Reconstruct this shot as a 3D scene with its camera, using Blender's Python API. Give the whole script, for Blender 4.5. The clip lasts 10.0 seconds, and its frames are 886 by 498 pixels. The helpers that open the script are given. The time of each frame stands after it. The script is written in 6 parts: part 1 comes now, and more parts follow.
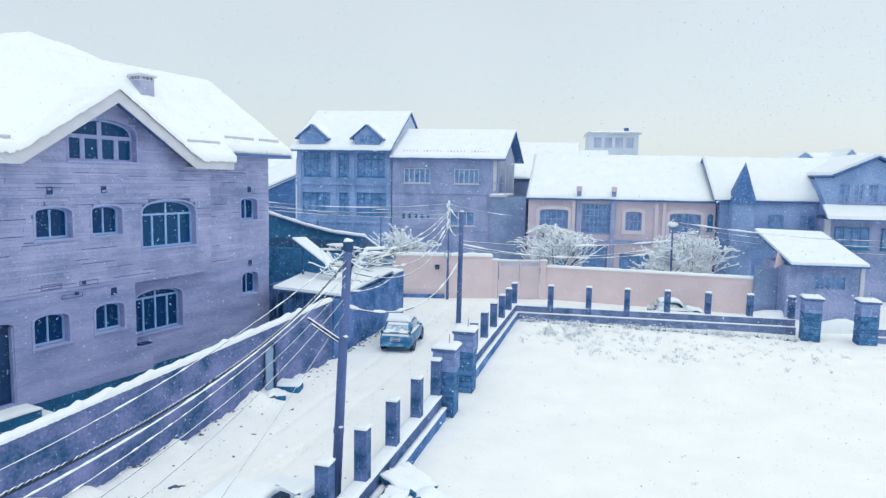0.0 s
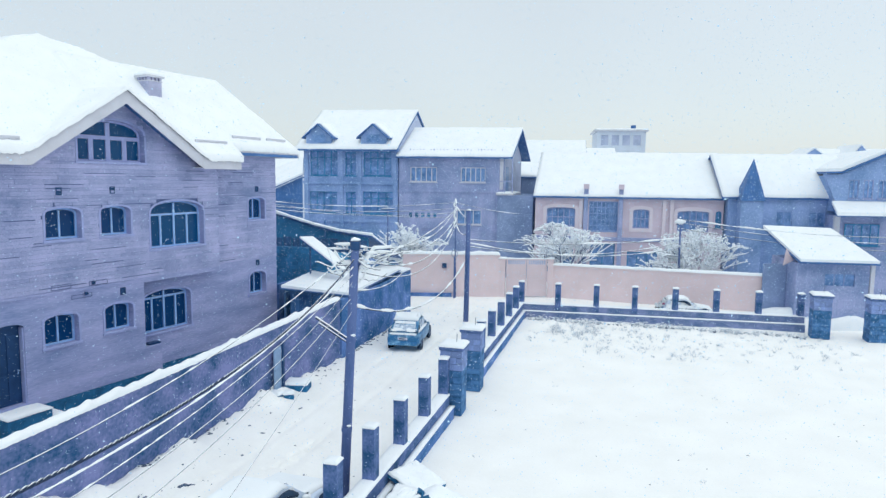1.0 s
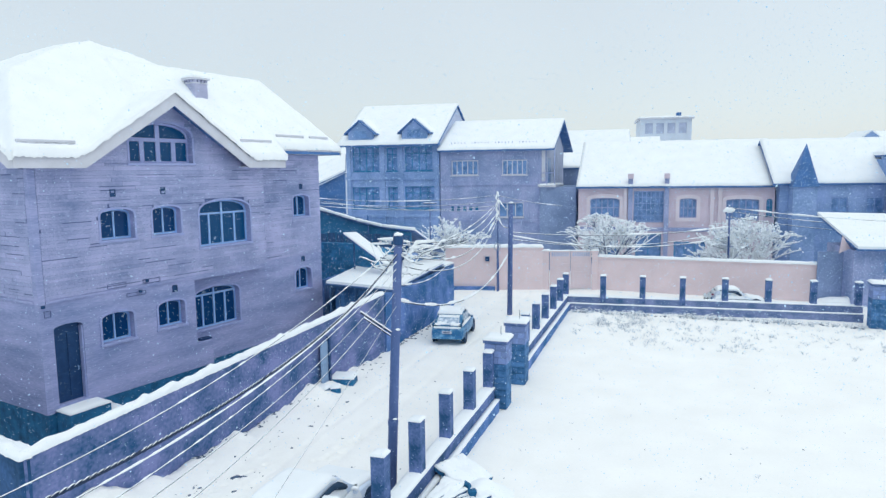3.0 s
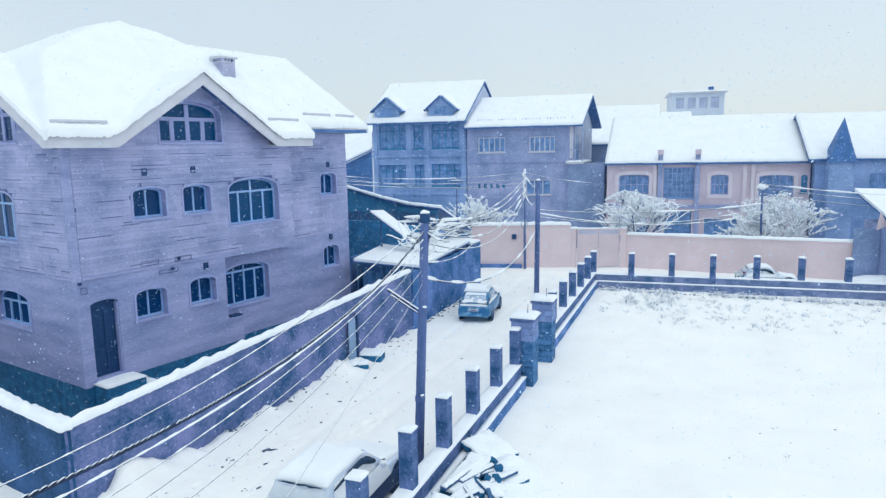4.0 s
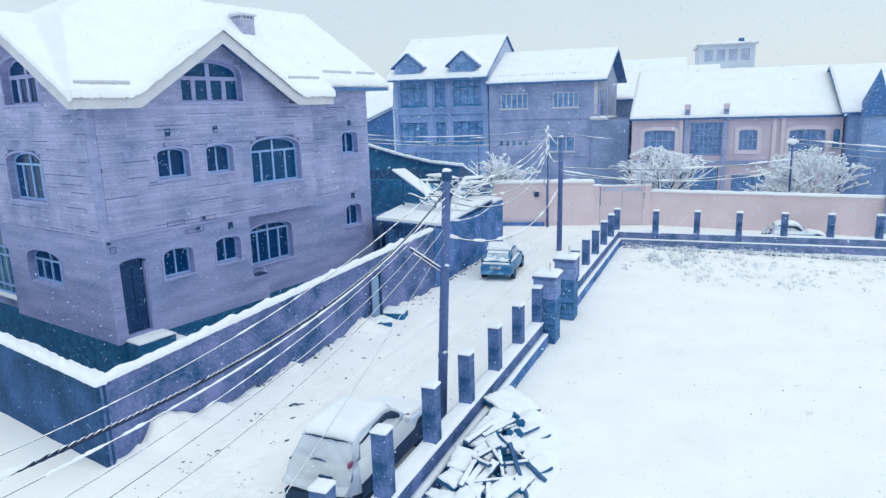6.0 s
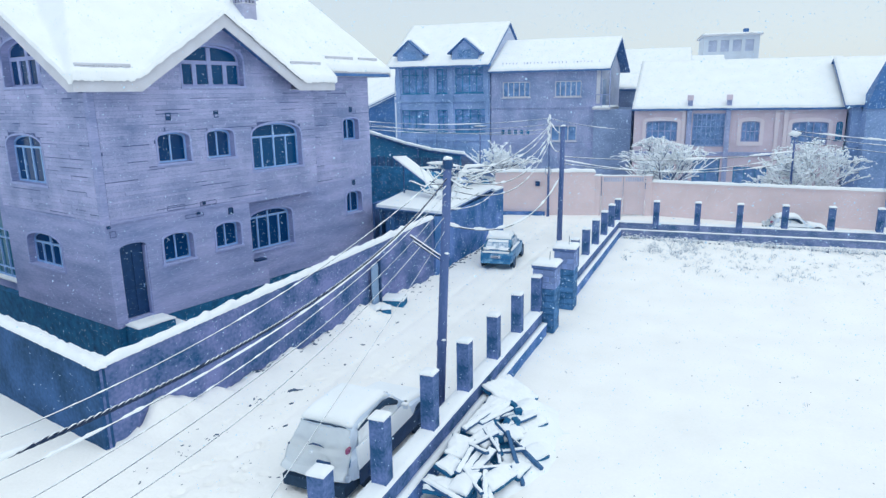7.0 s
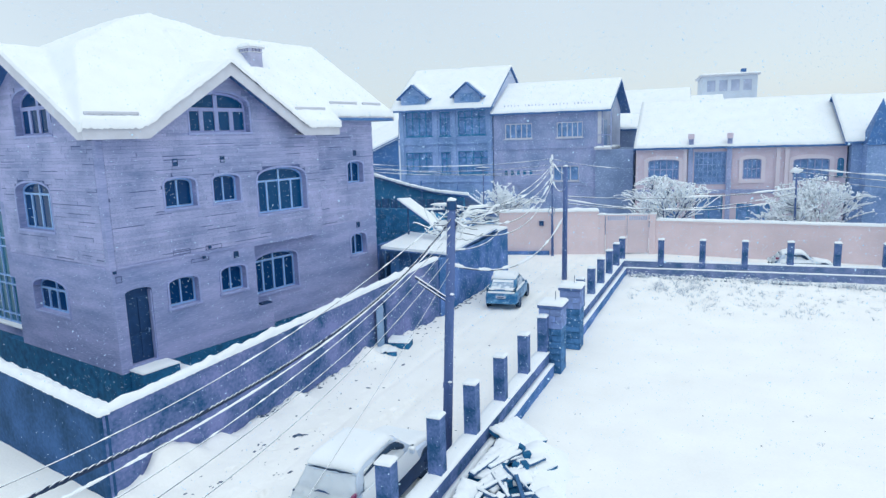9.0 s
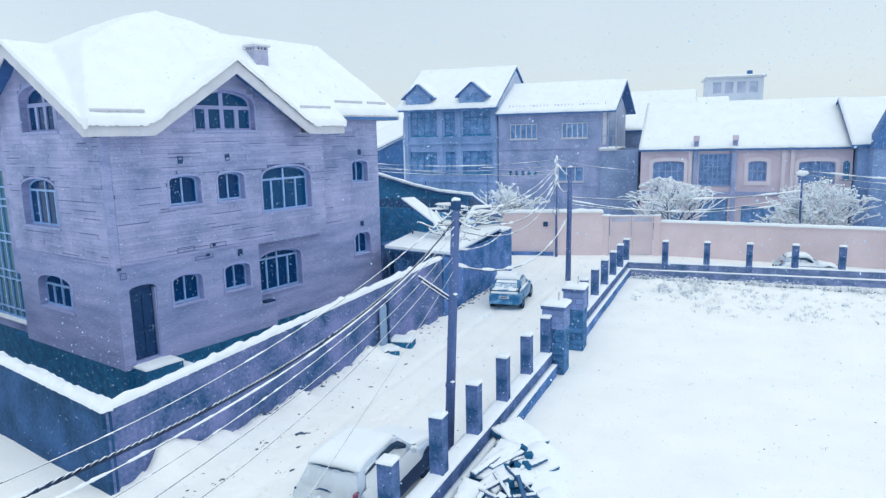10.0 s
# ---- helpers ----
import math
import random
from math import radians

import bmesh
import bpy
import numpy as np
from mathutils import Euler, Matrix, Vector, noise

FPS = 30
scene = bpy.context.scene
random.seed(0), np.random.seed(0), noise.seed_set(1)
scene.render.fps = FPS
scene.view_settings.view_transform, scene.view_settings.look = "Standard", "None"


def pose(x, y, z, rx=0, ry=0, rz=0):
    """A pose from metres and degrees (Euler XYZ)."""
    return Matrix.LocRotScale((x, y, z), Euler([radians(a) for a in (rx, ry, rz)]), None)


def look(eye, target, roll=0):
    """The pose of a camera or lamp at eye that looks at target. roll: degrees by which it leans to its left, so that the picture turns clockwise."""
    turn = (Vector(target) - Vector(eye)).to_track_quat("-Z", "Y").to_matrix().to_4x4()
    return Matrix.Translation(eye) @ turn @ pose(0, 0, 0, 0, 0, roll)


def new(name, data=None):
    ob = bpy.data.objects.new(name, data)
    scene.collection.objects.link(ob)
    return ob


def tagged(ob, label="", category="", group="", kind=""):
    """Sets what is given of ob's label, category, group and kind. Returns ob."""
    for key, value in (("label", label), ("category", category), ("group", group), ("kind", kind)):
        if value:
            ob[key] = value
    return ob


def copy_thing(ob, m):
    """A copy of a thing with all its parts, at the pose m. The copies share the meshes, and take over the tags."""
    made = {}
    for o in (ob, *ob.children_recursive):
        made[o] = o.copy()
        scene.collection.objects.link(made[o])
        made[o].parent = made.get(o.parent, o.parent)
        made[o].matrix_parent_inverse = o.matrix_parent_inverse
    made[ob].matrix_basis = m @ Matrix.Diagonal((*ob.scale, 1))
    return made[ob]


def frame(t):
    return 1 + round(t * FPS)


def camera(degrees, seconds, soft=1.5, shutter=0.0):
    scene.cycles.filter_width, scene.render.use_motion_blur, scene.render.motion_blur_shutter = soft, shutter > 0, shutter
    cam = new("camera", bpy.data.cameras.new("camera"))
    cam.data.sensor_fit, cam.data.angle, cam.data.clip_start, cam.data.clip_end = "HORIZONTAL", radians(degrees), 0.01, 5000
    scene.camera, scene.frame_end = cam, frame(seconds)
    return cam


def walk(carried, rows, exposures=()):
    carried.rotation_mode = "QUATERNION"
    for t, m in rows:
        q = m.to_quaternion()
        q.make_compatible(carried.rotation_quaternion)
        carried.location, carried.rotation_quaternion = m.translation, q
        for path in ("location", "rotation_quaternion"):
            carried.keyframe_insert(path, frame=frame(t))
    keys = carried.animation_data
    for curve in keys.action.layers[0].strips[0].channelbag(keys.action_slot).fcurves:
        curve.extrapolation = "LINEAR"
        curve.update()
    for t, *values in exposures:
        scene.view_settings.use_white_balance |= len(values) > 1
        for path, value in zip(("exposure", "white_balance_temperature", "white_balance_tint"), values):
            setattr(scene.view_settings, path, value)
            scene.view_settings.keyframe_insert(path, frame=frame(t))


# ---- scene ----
from mathutils.geometry import tessellate_polygon

cam = camera(68.0, 10.0, soft=1.4)
EYE = (0.0, 0.0, 8.7)
PATH = [
    (0, pose(*EYE, 83.91, -1.03, 14.99)),
    (0.5, pose(*EYE, 84.07, -0.74, 15.66)),
    (1, pose(*EYE, 83.78, -0.70, 15.57)),
    (1.5, pose(*EYE, 83.45, -0.25, 16.43)),
    (2, pose(*EYE, 84.14, 0.07, 15.83)),
    (2.5, pose(*EYE, 83.96, -0.08, 15.71)),
    (3, pose(*EYE, 83.23, 0.68, 19.15)),
    (3.2, pose(*EYE, 82.79, 1.04, 20.64)),
    (4.3, pose(*EYE, 80.55, 1.30, 21.74)),
    (4.5, pose(*EYE, 79.89, 2.17, 22.52)),
    (5, pose(*EYE, 78.03, 3.48, 22.61)),
    (5.5, pose(*EYE, 77.79, 2.04, 22.90)),
    (5.7, pose(*EYE, 77.95, 1.85, 23.54)),
    (6.8, pose(*EYE, 76.61, 0.67, 22.26)),
    (7, pose(*EYE, 76.71, 0.92, 23.46)),
    (7.5, pose(*EYE, 78.26, 1.27, 23.36)),
    (8, pose(*EYE, 79.58, 1.77, 22.39)),
    (8.5, pose(*EYE, 80.10, 1.83, 21.41)),
    (9, pose(*EYE, 80.28, 1.74, 23.72)),
    (9.5, pose(*EYE, 79.95, 1.58, 24.58)),
    (10, pose(*EYE, 80.27, 1.28, 24.13)),
]
walk(cam, PATH, exposures=[(0, 0.27, 6200, 3.5), (3, 0.27, 6160, 3.5), (4.5, 0.24, 5940, 3), (10, 0.25, 5930, 3)])

# ---------------------------------------------------------------- light
world = bpy.data.worlds.new("overcast_sky")
scene.world = world
world.use_nodes = True
wn, wl = world.node_tree.nodes, world.node_tree.links
wn.clear()
sky = wn.new("ShaderNodeTexSky")
sky.sky_type = "NISHITA"
sky.sun_disc = False
sky.sun_elevation, sky.sun_rotation = radians(38), radians(75)
sky.air_density, sky.dust_density, sky.ozone_density = 1.0, 1.6, 1.0
sky_bg = wn.new("ShaderNodeBackground")
sky_bg.inputs[1].default_value = 0.03
wl.new(sky.outputs[0], sky_bg.inputs[0])
cloud_bg = wn.new("ShaderNodeBackground")
geo = wn.new("ShaderNodeTexCoord")
cloud = wn.new("ShaderNodeTexNoise")
cloud.inputs["Scale"].default_value = 1.6
cloud.inputs["Detail"].default_value = 3.0
cloud_ramp = wn.new("ShaderNodeValToRGB")
cloud_ramp.color_ramp.elements[0].position, cloud_ramp.color_ramp.elements[1].position = 0.3, 0.7
cloud_ramp.color_ramp.elements[0].color = (0.69, 0.70, 0.726, 1)
cloud_ramp.color_ramp.elements[1].color = (0.772, 0.78, 0.796, 1)
wl.new(geo.outputs["Generated"], cloud.inputs["Vector"])
wl.new(cloud.outputs[0], cloud_ramp.inputs[0])
wl.new(cloud_ramp.outputs[0], cloud_bg.inputs[0])
cloud_bg.inputs[1].default_value = 0.715
both = wn.new("ShaderNodeAddShader")
world_out = wn.new("ShaderNodeOutputWorld")
wl.new(sky_bg.outputs[0], both.inputs[0])
wl.new(cloud_bg.outputs[0], both.inputs[1])
wl.new(both.outputs[0], world_out.inputs[0])

sun = new("sun", bpy.data.lights.new("sun", "SUN"))
sun.data.energy, sun.data.angle, sun.data.color = 0.82, radians(60), (1.0, 0.98, 0.93)
sun.matrix_world = look((11, 10, 48), (0, 26, 0))

# ---------------------------------------------------------------- materials


def material(name, colour, rough=0.8, vary=0.25, scale=3.0, fine=40.0, bump=0.3, metal=0.0, tint=None, island=0.0, stretch=(1, 1, 1), dist=0.01, spec=0.4, lo=0.45, hi=1.05):
    """A surface whose colour varies at a coarse and a fine scale, with a fine relief."""
    m = bpy.data.materials.new(name)
    m.use_nodes = True
    n, l = m.node_tree.nodes, m.node_tree.links
    b = n["Principled BSDF"]
    b.inputs["Roughness"].default_value, b.inputs["Metallic"].default_value = rough, metal
    b.inputs["Specular IOR Level"].default_value = spec
    tc, mp = n.new("ShaderNodeTexCoord"), n.new("ShaderNodeMapping")
    mp.inputs["Scale"].default_value = stretch
    l.new(tc.outputs["Object"], mp.inputs["Vector"])
    big, small = n.new("ShaderNodeTexNoise"), n.new("ShaderNodeTexNoise")
    big.inputs["Scale"].default_value, big.inputs["Detail"].default_value = scale, 6
    small.inputs["Scale"].default_value, small.inputs["Detail"].default_value = fine, 4
    for q in (big, small):
        l.new(mp.outputs[0], q.inputs["Vector"])
    add = n.new("ShaderNodeMath")
    add.operation = "ADD"
    half = n.new("ShaderNodeMath")
    half.operation, half.inputs[1].default_value = "MULTIPLY", 0.5
    l.new(small.outputs[0], half.inputs[0])
    l.new(big.outputs[0], add.inputs[0])
    l.new(half.outputs[0], add.inputs[1])
    last = add
    if island:
        info = n.new("ShaderNodeObjectInfo")
        geom = n.new("ShaderNodeNewGeometry")
        mix = n.new("ShaderNodeMath")
        mix.operation = "ADD"
        l.new(info.outputs["Random"], mix.inputs[0])
        l.new(geom.outputs["Random Per Island"], mix.inputs[1])
        frac = n.new("ShaderNodeMath")
        frac.operation = "FRACT"
        l.new(mix.outputs[0], frac.inputs[0])
        sc = n.new("ShaderNodeMath")
        sc.operation, sc.inputs[1].default_value, sc.inputs[2].default_value = "MULTIPLY_ADD", island, -island / 2
        l.new(frac.outputs[0], sc.inputs[0])
        tot = n.new("ShaderNodeMath")
        tot.operation = "ADD"
        l.new(add.outputs[0], tot.inputs[0])
        l.new(sc.outputs[0], tot.inputs[1])
        last = tot
    ramp = n.new("ShaderNodeValToRGB")
    c = Vector(colour)
    d = Vector(tint) if tint else c
    e = ramp.color_ramp.elements
    e[0].position, e[1].position = lo, min(hi, 1.0) if island else hi
    e[0].color = (*(c * (1 - vary)), 1)
    e[1].color = (*(Vector([min(1, k) for k in d * (1 + vary * 0.8)])), 1)
    l.new(last.outputs[0], ramp.inputs[0])
    l.new(ramp.outputs[0], b.inputs["Base Color"])
    if bump:
        bp = n.new("ShaderNodeBump")
        bp.inputs["Strength"].default_value, bp.inputs["Distance"].default_value = bump, dist
        l.new(add.outputs[0], bp.inputs["Height"])
        l.new(bp.outputs[0], b.inputs["Normal"])
    return m


def glass_dark(name, colour=(0.008, 0.05, 0.16)):
    """A window pane with a dim room behind it: dark, glossy, mirroring the sky."""
    m = bpy.data.materials.new(name)
    m.use_nodes = True
    n, l = m.node_tree.nodes, m.node_tree.links
    b = n["Principled BSDF"]
    b.inputs["Base Color"].default_value = (*colour, 1)
    b.inputs["Roughness"].default_value = 0.08
    b.inputs["IOR"].default_value = 1.24
    tc, wob, bp = n.new("ShaderNodeTexCoord"), n.new("ShaderNodeTexNoise"), n.new("ShaderNodeBump")
    wob.inputs["Scale"].default_value = 1.5
    bp.inputs["Strength"].default_value, bp.inputs["Distance"].default_value = 0.15, 0.02
    l.new(tc.outputs["Object"], wob.inputs["Vector"])
    l.new(wob.outputs[0], bp.inputs["Height"])
    l.new(bp.outputs[0], b.inputs["Normal"])
    return m


# Raised snow is bluer than the ground snow: shade put into the colour.
SNOW = material("snow", (0.865, 0.907, 0.945), 0.75, 0.04, 1.2, 25, 0.35, dist=0.03, spec=0.25)
# Bluer snow for tail, sides and branches: shade's blue put into its colour.
SNOW_SHADE = material("snow_shade_blue", (0.88, 0.93, 0.985), 0.8, 0.04, 2, 30, 0.2, spec=0.2)
SNOW_GROUND = material("snow_ground", (0.925, 0.932, 0.925), 0.8, 0.05, 0.5, 12, 0.6, dist=0.04, spec=0.2)
STONE = material("stone_cladding", (0.235, 0.31, 0.56), 0.85, 0.2, 0.6, 22, 0.6, tint=(0.40, 0.42, 0.65), island=0.17, lo=0.46, hi=1.0)
CHIMNEY = material("pale_chimney_stone", (0.33, 0.37, 0.56), 0.85, 0.2, 2.0, 22, 0.5, tint=(0.45, 0.46, 0.62))
STONE_BACK = material("smooth_mauve_stone", (0.225, 0.305, 0.565), 0.9, 0.17, 0.8, 11, 0.6, tint=(0.385, 0.405, 0.65), lo=0.5, hi=1.0, stretch=(0.4, 0.4, 2.2))
JOINT = material("dark_joint", (0.085, 0.12, 0.27), 0.95, 0.3, 3, 40, 0.3)
TRIM = material("painted_trim", (0.6, 0.62, 0.7), 0.6, 0.10, 2, 30, 0.2)
SURROUND = material("window_surround", (0.33, 0.385, 0.66), 0.75, 0.12, 3, 40, 0.3)
FRAME = material("window_frame_paint", (0.292, 0.48, 0.814), 0.5, 0.10, 4, 60, 0.1)
PLINTH = material("plinth_stone", (0.008, 0.095, 0.225), 0.8, 0.35, 3, 20, 0.6, tint=(0.02, 0.14, 0.30))
GLASS = glass_dark("window_glass")
# These two glasses carry the teal of a reflection in their base colour.
GLASS_REFLECT_TINT = glass_dark("upper_glass_reflect_tint", (0.010, 0.07, 0.19))
GLASS_TEAL_REFLECT = glass_dark("stair_glass_reflect_tint", (0.03, 0.15, 0.25))
WALL_PLASTER = material("weathered_plaster", (0.013, 0.115, 0.29), 0.9, 0.34, 0.9, 9, 0.9, tint=(0.165, 0.19, 0.385), dist=0.03, lo=0.52, hi=0.92)
# Darker copy of the compound plaster: shade on the return wall put into colour.
WALL_SHADED = material("shaded_teal_plaster", (0.006, 0.068, 0.175), 0.9, 0.35, 0.7, 8, 0.9, tint=(0.035, 0.095, 0.24), dist=0.03, lo=0.54, hi=0.95)
DARK_WALL = material("damp_brick_wall", (0.022, 0.16, 0.42), 0.9, 0.3, 0.9, 9, 0.9, tint=(0.125, 0.21, 0.48), dist=0.03, lo=0.58, hi=0.97)
CONCRETE = material("fence_concrete", (0.024, 0.12, 0.30), 0.85, 0.36, 2.2, 16, 0.8, tint=(0.12, 0.17, 0.37), dist=0.02, lo=0.57, hi=0.97)
# Paler copy of the fence concrete: distance haze is put into the colour.
FENCE_HAZED = material("haze_pale_fence_concrete", (0.07, 0.17, 0.36), 0.9, 0.3, 1.6, 14, 0.8, tint=(0.2, 0.24, 0.42), dist=0.02, lo=0.5, hi=0.95)
BLOCK = material("pillar_block", (0.022, 0.13, 0.31), 0.85, 0.35, 5, 30, 0.9, tint=(0.075, 0.19, 0.40), island=0.3, dist=0.02)
PILLAR_DARK = material("pillar_dark_mortar", (0.02, 0.11, 0.27), 0.9, 0.3, 4, 30, 0.5)
PEACH = material("peach_plaster", (0.74, 0.62, 0.65), 0.85, 0.10, 0.7, 20, 0.25)
PEACH_GATE = material("peach_gate_paint", (0.7, 0.6, 0.64), 0.5, 0.08, 1, 20, 0.1)
DARK_METAL = material("dark_metal", (0.0215, 0.07, 0.187), 0.5, 0.2, 5, 60, 0.1, metal=0.4)
POLE = material("pole_concrete", (0.045, 0.115, 0.30), 0.8, 0.25, 2, 40, 0.4, stretch=(1, 1, 0.2), tint=(0.11, 0.155, 0.345))
WIRE = material("cable_rubber", (0.008, 0.025, 0.075), 0.6, 0.2, 5, 60, 0.1)
WOOD = material("grey_timber", (0.05, 0.13, 0.28), 0.85, 0.3, 3, 40, 0.4, stretch=(4, 4, 0.6))
# The FAR_ wall tones are paled: distance haze is put into them.
FAR_WALL = material("far_hazed_brick_plaster", (0.22, 0.33, 0.59), 0.9, 0.2, 0.5, 8, 0.3, tint=(0.39, 0.42, 0.64), lo=0.55, hi=1.0)
DARK_BOARD = material("dark_boarding", (0.03, 0.12, 0.30), 0.85, 0.3, 2, 30, 0.4, tint=(0.06, 0.17, 0.38), island=0.3)
FAR_DARK = material("far_hazed_grey_wall", (0.19, 0.29, 0.50), 0.9, 0.2, 0.5, 8, 0.3, tint=(0.28, 0.36, 0.56))
# Paler wall tone: snow light on end walls, haze on distant panes.
FAR_PALE = material("far_lit_hazed_pale", (0.36, 0.44, 0.64), 0.9, 0.15, 0.5, 8, 0.3, tint=(0.5, 0.55, 0.7))
FAR_BLUE = material("far_hazed_blue_plaster", (0.185, 0.335, 0.625), 0.9, 0.2, 0.4, 8, 0.3, tint=(0.31, 0.42, 0.69), lo=0.55, hi=1.0)
# Bark blued: haze among the branches is put into the colour.
BRANCH = material("haze_blue_bark", (0.075, 0.13, 0.28), 0.9, 0.25, 5, 40, 0.4)
# Walls paled towards the sky tone: distance mist is put into the colour.
DISTANT = material("distant_mist_pale_wall", (0.62, 0.69, 0.80), 0.9, 0.12, 0.8, 15, 0.3)
TEAL_PAINT = material("teal_car_paint", (0.018, 0.19, 0.46), 0.35, 0.2, 3, 14, 0.15, spec=0.6, tint=(0.25, 0.5, 0.7), lo=0.72, hi=1.12)
WHITE_PAINT = material("white_car_paint", (0.66, 0.76, 0.90), 0.3, 0.06, 2, 60, 0.05, spec=0.6)
RUBBER = material("tyre_rubber", (0.0172, 0.045, 0.0935), 0.9, 0.2, 8, 60, 0.3)
RED_LAMP = material("red_lamp_glass", (0.28, 0.08, 0.17), 0.2, 0.1, 8, 60, 0.05)
BRICK = material("dark_brickwork", (0.055, 0.235, 0.45), 0.9, 0.25, 2, 30, 0.5, island=0.4)
PALE_METAL = material("pale_gate_paint", (0.25, 0.37, 0.56), 0.6, 0.15, 2, 40, 0.2)
PALE_BRICK = material("pale_pillar_brick", (0.206, 0.29, 0.55), 0.9, 0.25, 4, 40, 0.5, island=0.4)
LITTER = material("dark_litter", (0.07, 0.11, 0.19), 0.9, 0.3, 5, 40, 0.2)
TWIG = material("dry_weed", (0.40, 0.46, 0.56), 0.9, 0.3, 5, 40, 0.2)
FLAKE = material("snowflake", (0.60, 0.80, 1.0), 0.9, 0.02, 5, 60, 0)
FROSTED = material("frosted_car_glass", (0.18, 0.36, 0.62), 0.5, 0.3, 6, 40, 0.2, tint=(0.7, 0.75, 0.8), lo=0.55, hi=0.95)
PEACH_PALE = material("pale_pink_plaster", (0.72, 0.66, 0.74), 0.85, 0.08, 0.7, 20, 0.2)
PEACH_FAR = material("faded_pink_plaster", (0.64, 0.56, 0.66), 0.85, 0.14, 0.7, 20, 0.25)
MORTAR = material("pale_mortar", (0.16, 0.25, 0.42), 0.95, 0.2, 4, 40, 0.3)
# Far panes are lightened as well, with haze in their colour.
FAR_PANE = material("far_hazed_window_glass", (0.06, 0.19, 0.46), 0.3, 0.3, 2, 10, 0.05, tint=(0.18, 0.31, 0.58))
TIN = material("dark_tin_sheet", (0.0602, 0.16, 0.396), 0.55, 0.25, 2, 30, 0.2, metal=0.2)

# ---------------------------------------------------------------- mesh helpers


def mesh_ob(name, bm, mat, parent=None, label="", smooth=False):
    me = bpy.data.meshes.new(name)
    bm.normal_update()
    bm.to_mesh(me)
    bm.free()
    if mat:
        me.materials.append(mat)
    if smooth:
        me.polygons.foreach_set("use_smooth", [True] * len(me.polygons))
    ob = new(name, me)
    ob.parent = parent
    return tagged(ob, label)


def part(name, bm, mat, parent, label="", smooth=False):
    return mesh_ob(name, bm, mat, parent, label, smooth)


def thing(name, m, label, category, group="", kind=""):
    ob = new(name)
    ob.matrix_world = m
    ob.empty_display_size = 0.2
    return tagged(ob, label, category, group, kind)


def box(x0, y0, z0, x1, y1, z1, bevel=0.0, bm=None):
    bm = bm or bmesh.new()
    c = [bm.verts.new(p) for p in ((x0, y0, z0), (x1, y0, z0), (x1, y1, z0), (x0, y1, z0), (x0, y0, z1), (x1, y0, z1), (x1, y1, z1), (x0, y1, z1))]
    fs = [bm.faces.new([c[i] for i in f]) for f in ((3, 2, 1, 0), (4, 5, 6, 7), (0, 1, 5, 4), (1, 2, 6, 5), (2, 3, 7, 6), (3, 0, 4, 7))]
    if bevel:
        es = list({e for f in fs for e in f.edges})
        bmesh.ops.bevel(bm, geom=es, offset=bevel, segments=2, affect="EDGES", profile=0.6)
    return bm


def bar(a, b, w, h=None, bm=None):
    """A square bar from a to b."""
    bm = bm or bmesh.new()
    a, b = Vector(a), Vector(b)
    h = h or w
    d = (b - a).normalized()
    s = d.cross(Vector((0, 0, 1)))
    s = s.normalized() if s.length > 1e-4 else Vector((1, 0, 0))
    t = s.cross(d)
    vs = [bm.verts.new(p + s * i * w / 2 + t * j * h / 2) for p in (a, b) for i, j in ((-1, -1), (1, -1), (1, 1), (-1, 1))]
    for f in ((3, 2, 1, 0), (4, 5, 6, 7), (0, 1, 5, 4), (1, 2, 6, 5), (2, 3, 7, 6), (3, 0, 4, 7)):
        bm.faces.new([vs[i] for i in f])
    return bm


def tube(points, radii, sides=8, bm=None, cap=True):
    """A round tube along points with a radius at each."""
    bm = bm or bmesh.new()
    pts = [Vector(p) for p in points]
    rings = []
    for i, p in enumerate(pts):
        d = (pts[min(i + 1, len(pts) - 1)] - pts[max(i - 1, 0)]).normalized()
        s = d.cross(Vector((0, 0, 1)) if abs(d.z) < 0.95 else Vector((1, 0, 0))).normalized()
        t = d.cross(s)
        r = radii[i] if hasattr(radii, "__len__") else radii
        rings.append([bm.verts.new(p + (s * math.cos(a) + t * math.sin(a)) * r) for a in (2 * math.pi * k / sides for k in range(sides))])
    for a, b in zip(rings, rings[1:]):
        for k in range(sides):
            bm.faces.new((a[k], a[(k + 1) % sides], b[(k + 1) % sides], b[k]))
    if cap:
        bm.faces.new(rings[0][::-1])
        bm.faces.new(rings[-1])
    return bm


def panel(outer, holes, y0, y1):
    """A wall in the x-z plane from y0 to y1 with holes right through it."""
    bm = bmesh.new()
    loops = [outer] + list(holes)
    flat = [p for lo in loops for p in lo]
    tris = tessellate_polygon([[Vector((p[0], p[1], 0)) for p in lo] for lo in loops])
    fr = [bm.verts.new((p[0], y0, p[1])) for p in flat]
    bk = [bm.verts.new((p[0], y1, p[1])) for p in flat]
    for t in tris:
        a, b, c = [flat[i] for i in t]
        cr = (b[0] - a[0]) * (c[1] - a[1]) - (b[1] - a[1]) * (c[0] - a[0])
        if abs(cr) < 1e-9:
            continue
        t = t if cr > 0 else t[::-1]
        try:
            bm.faces.new([fr[i] for i in t])
            bm.faces.new([bk[i] for i in t[::-1]])
        except ValueError:
            pass
    k = 0
    for lo in loops:
        n = len(lo)
        for i in range(n):
            i0, i1 = k + i, k + (i + 1) % n
            bm.faces.new((fr[i0], bk[i0], bk[i1], fr[i1]))
        k += n
    bmesh.ops.recalc_face_normals(bm, faces=bm.faces)
    return bm


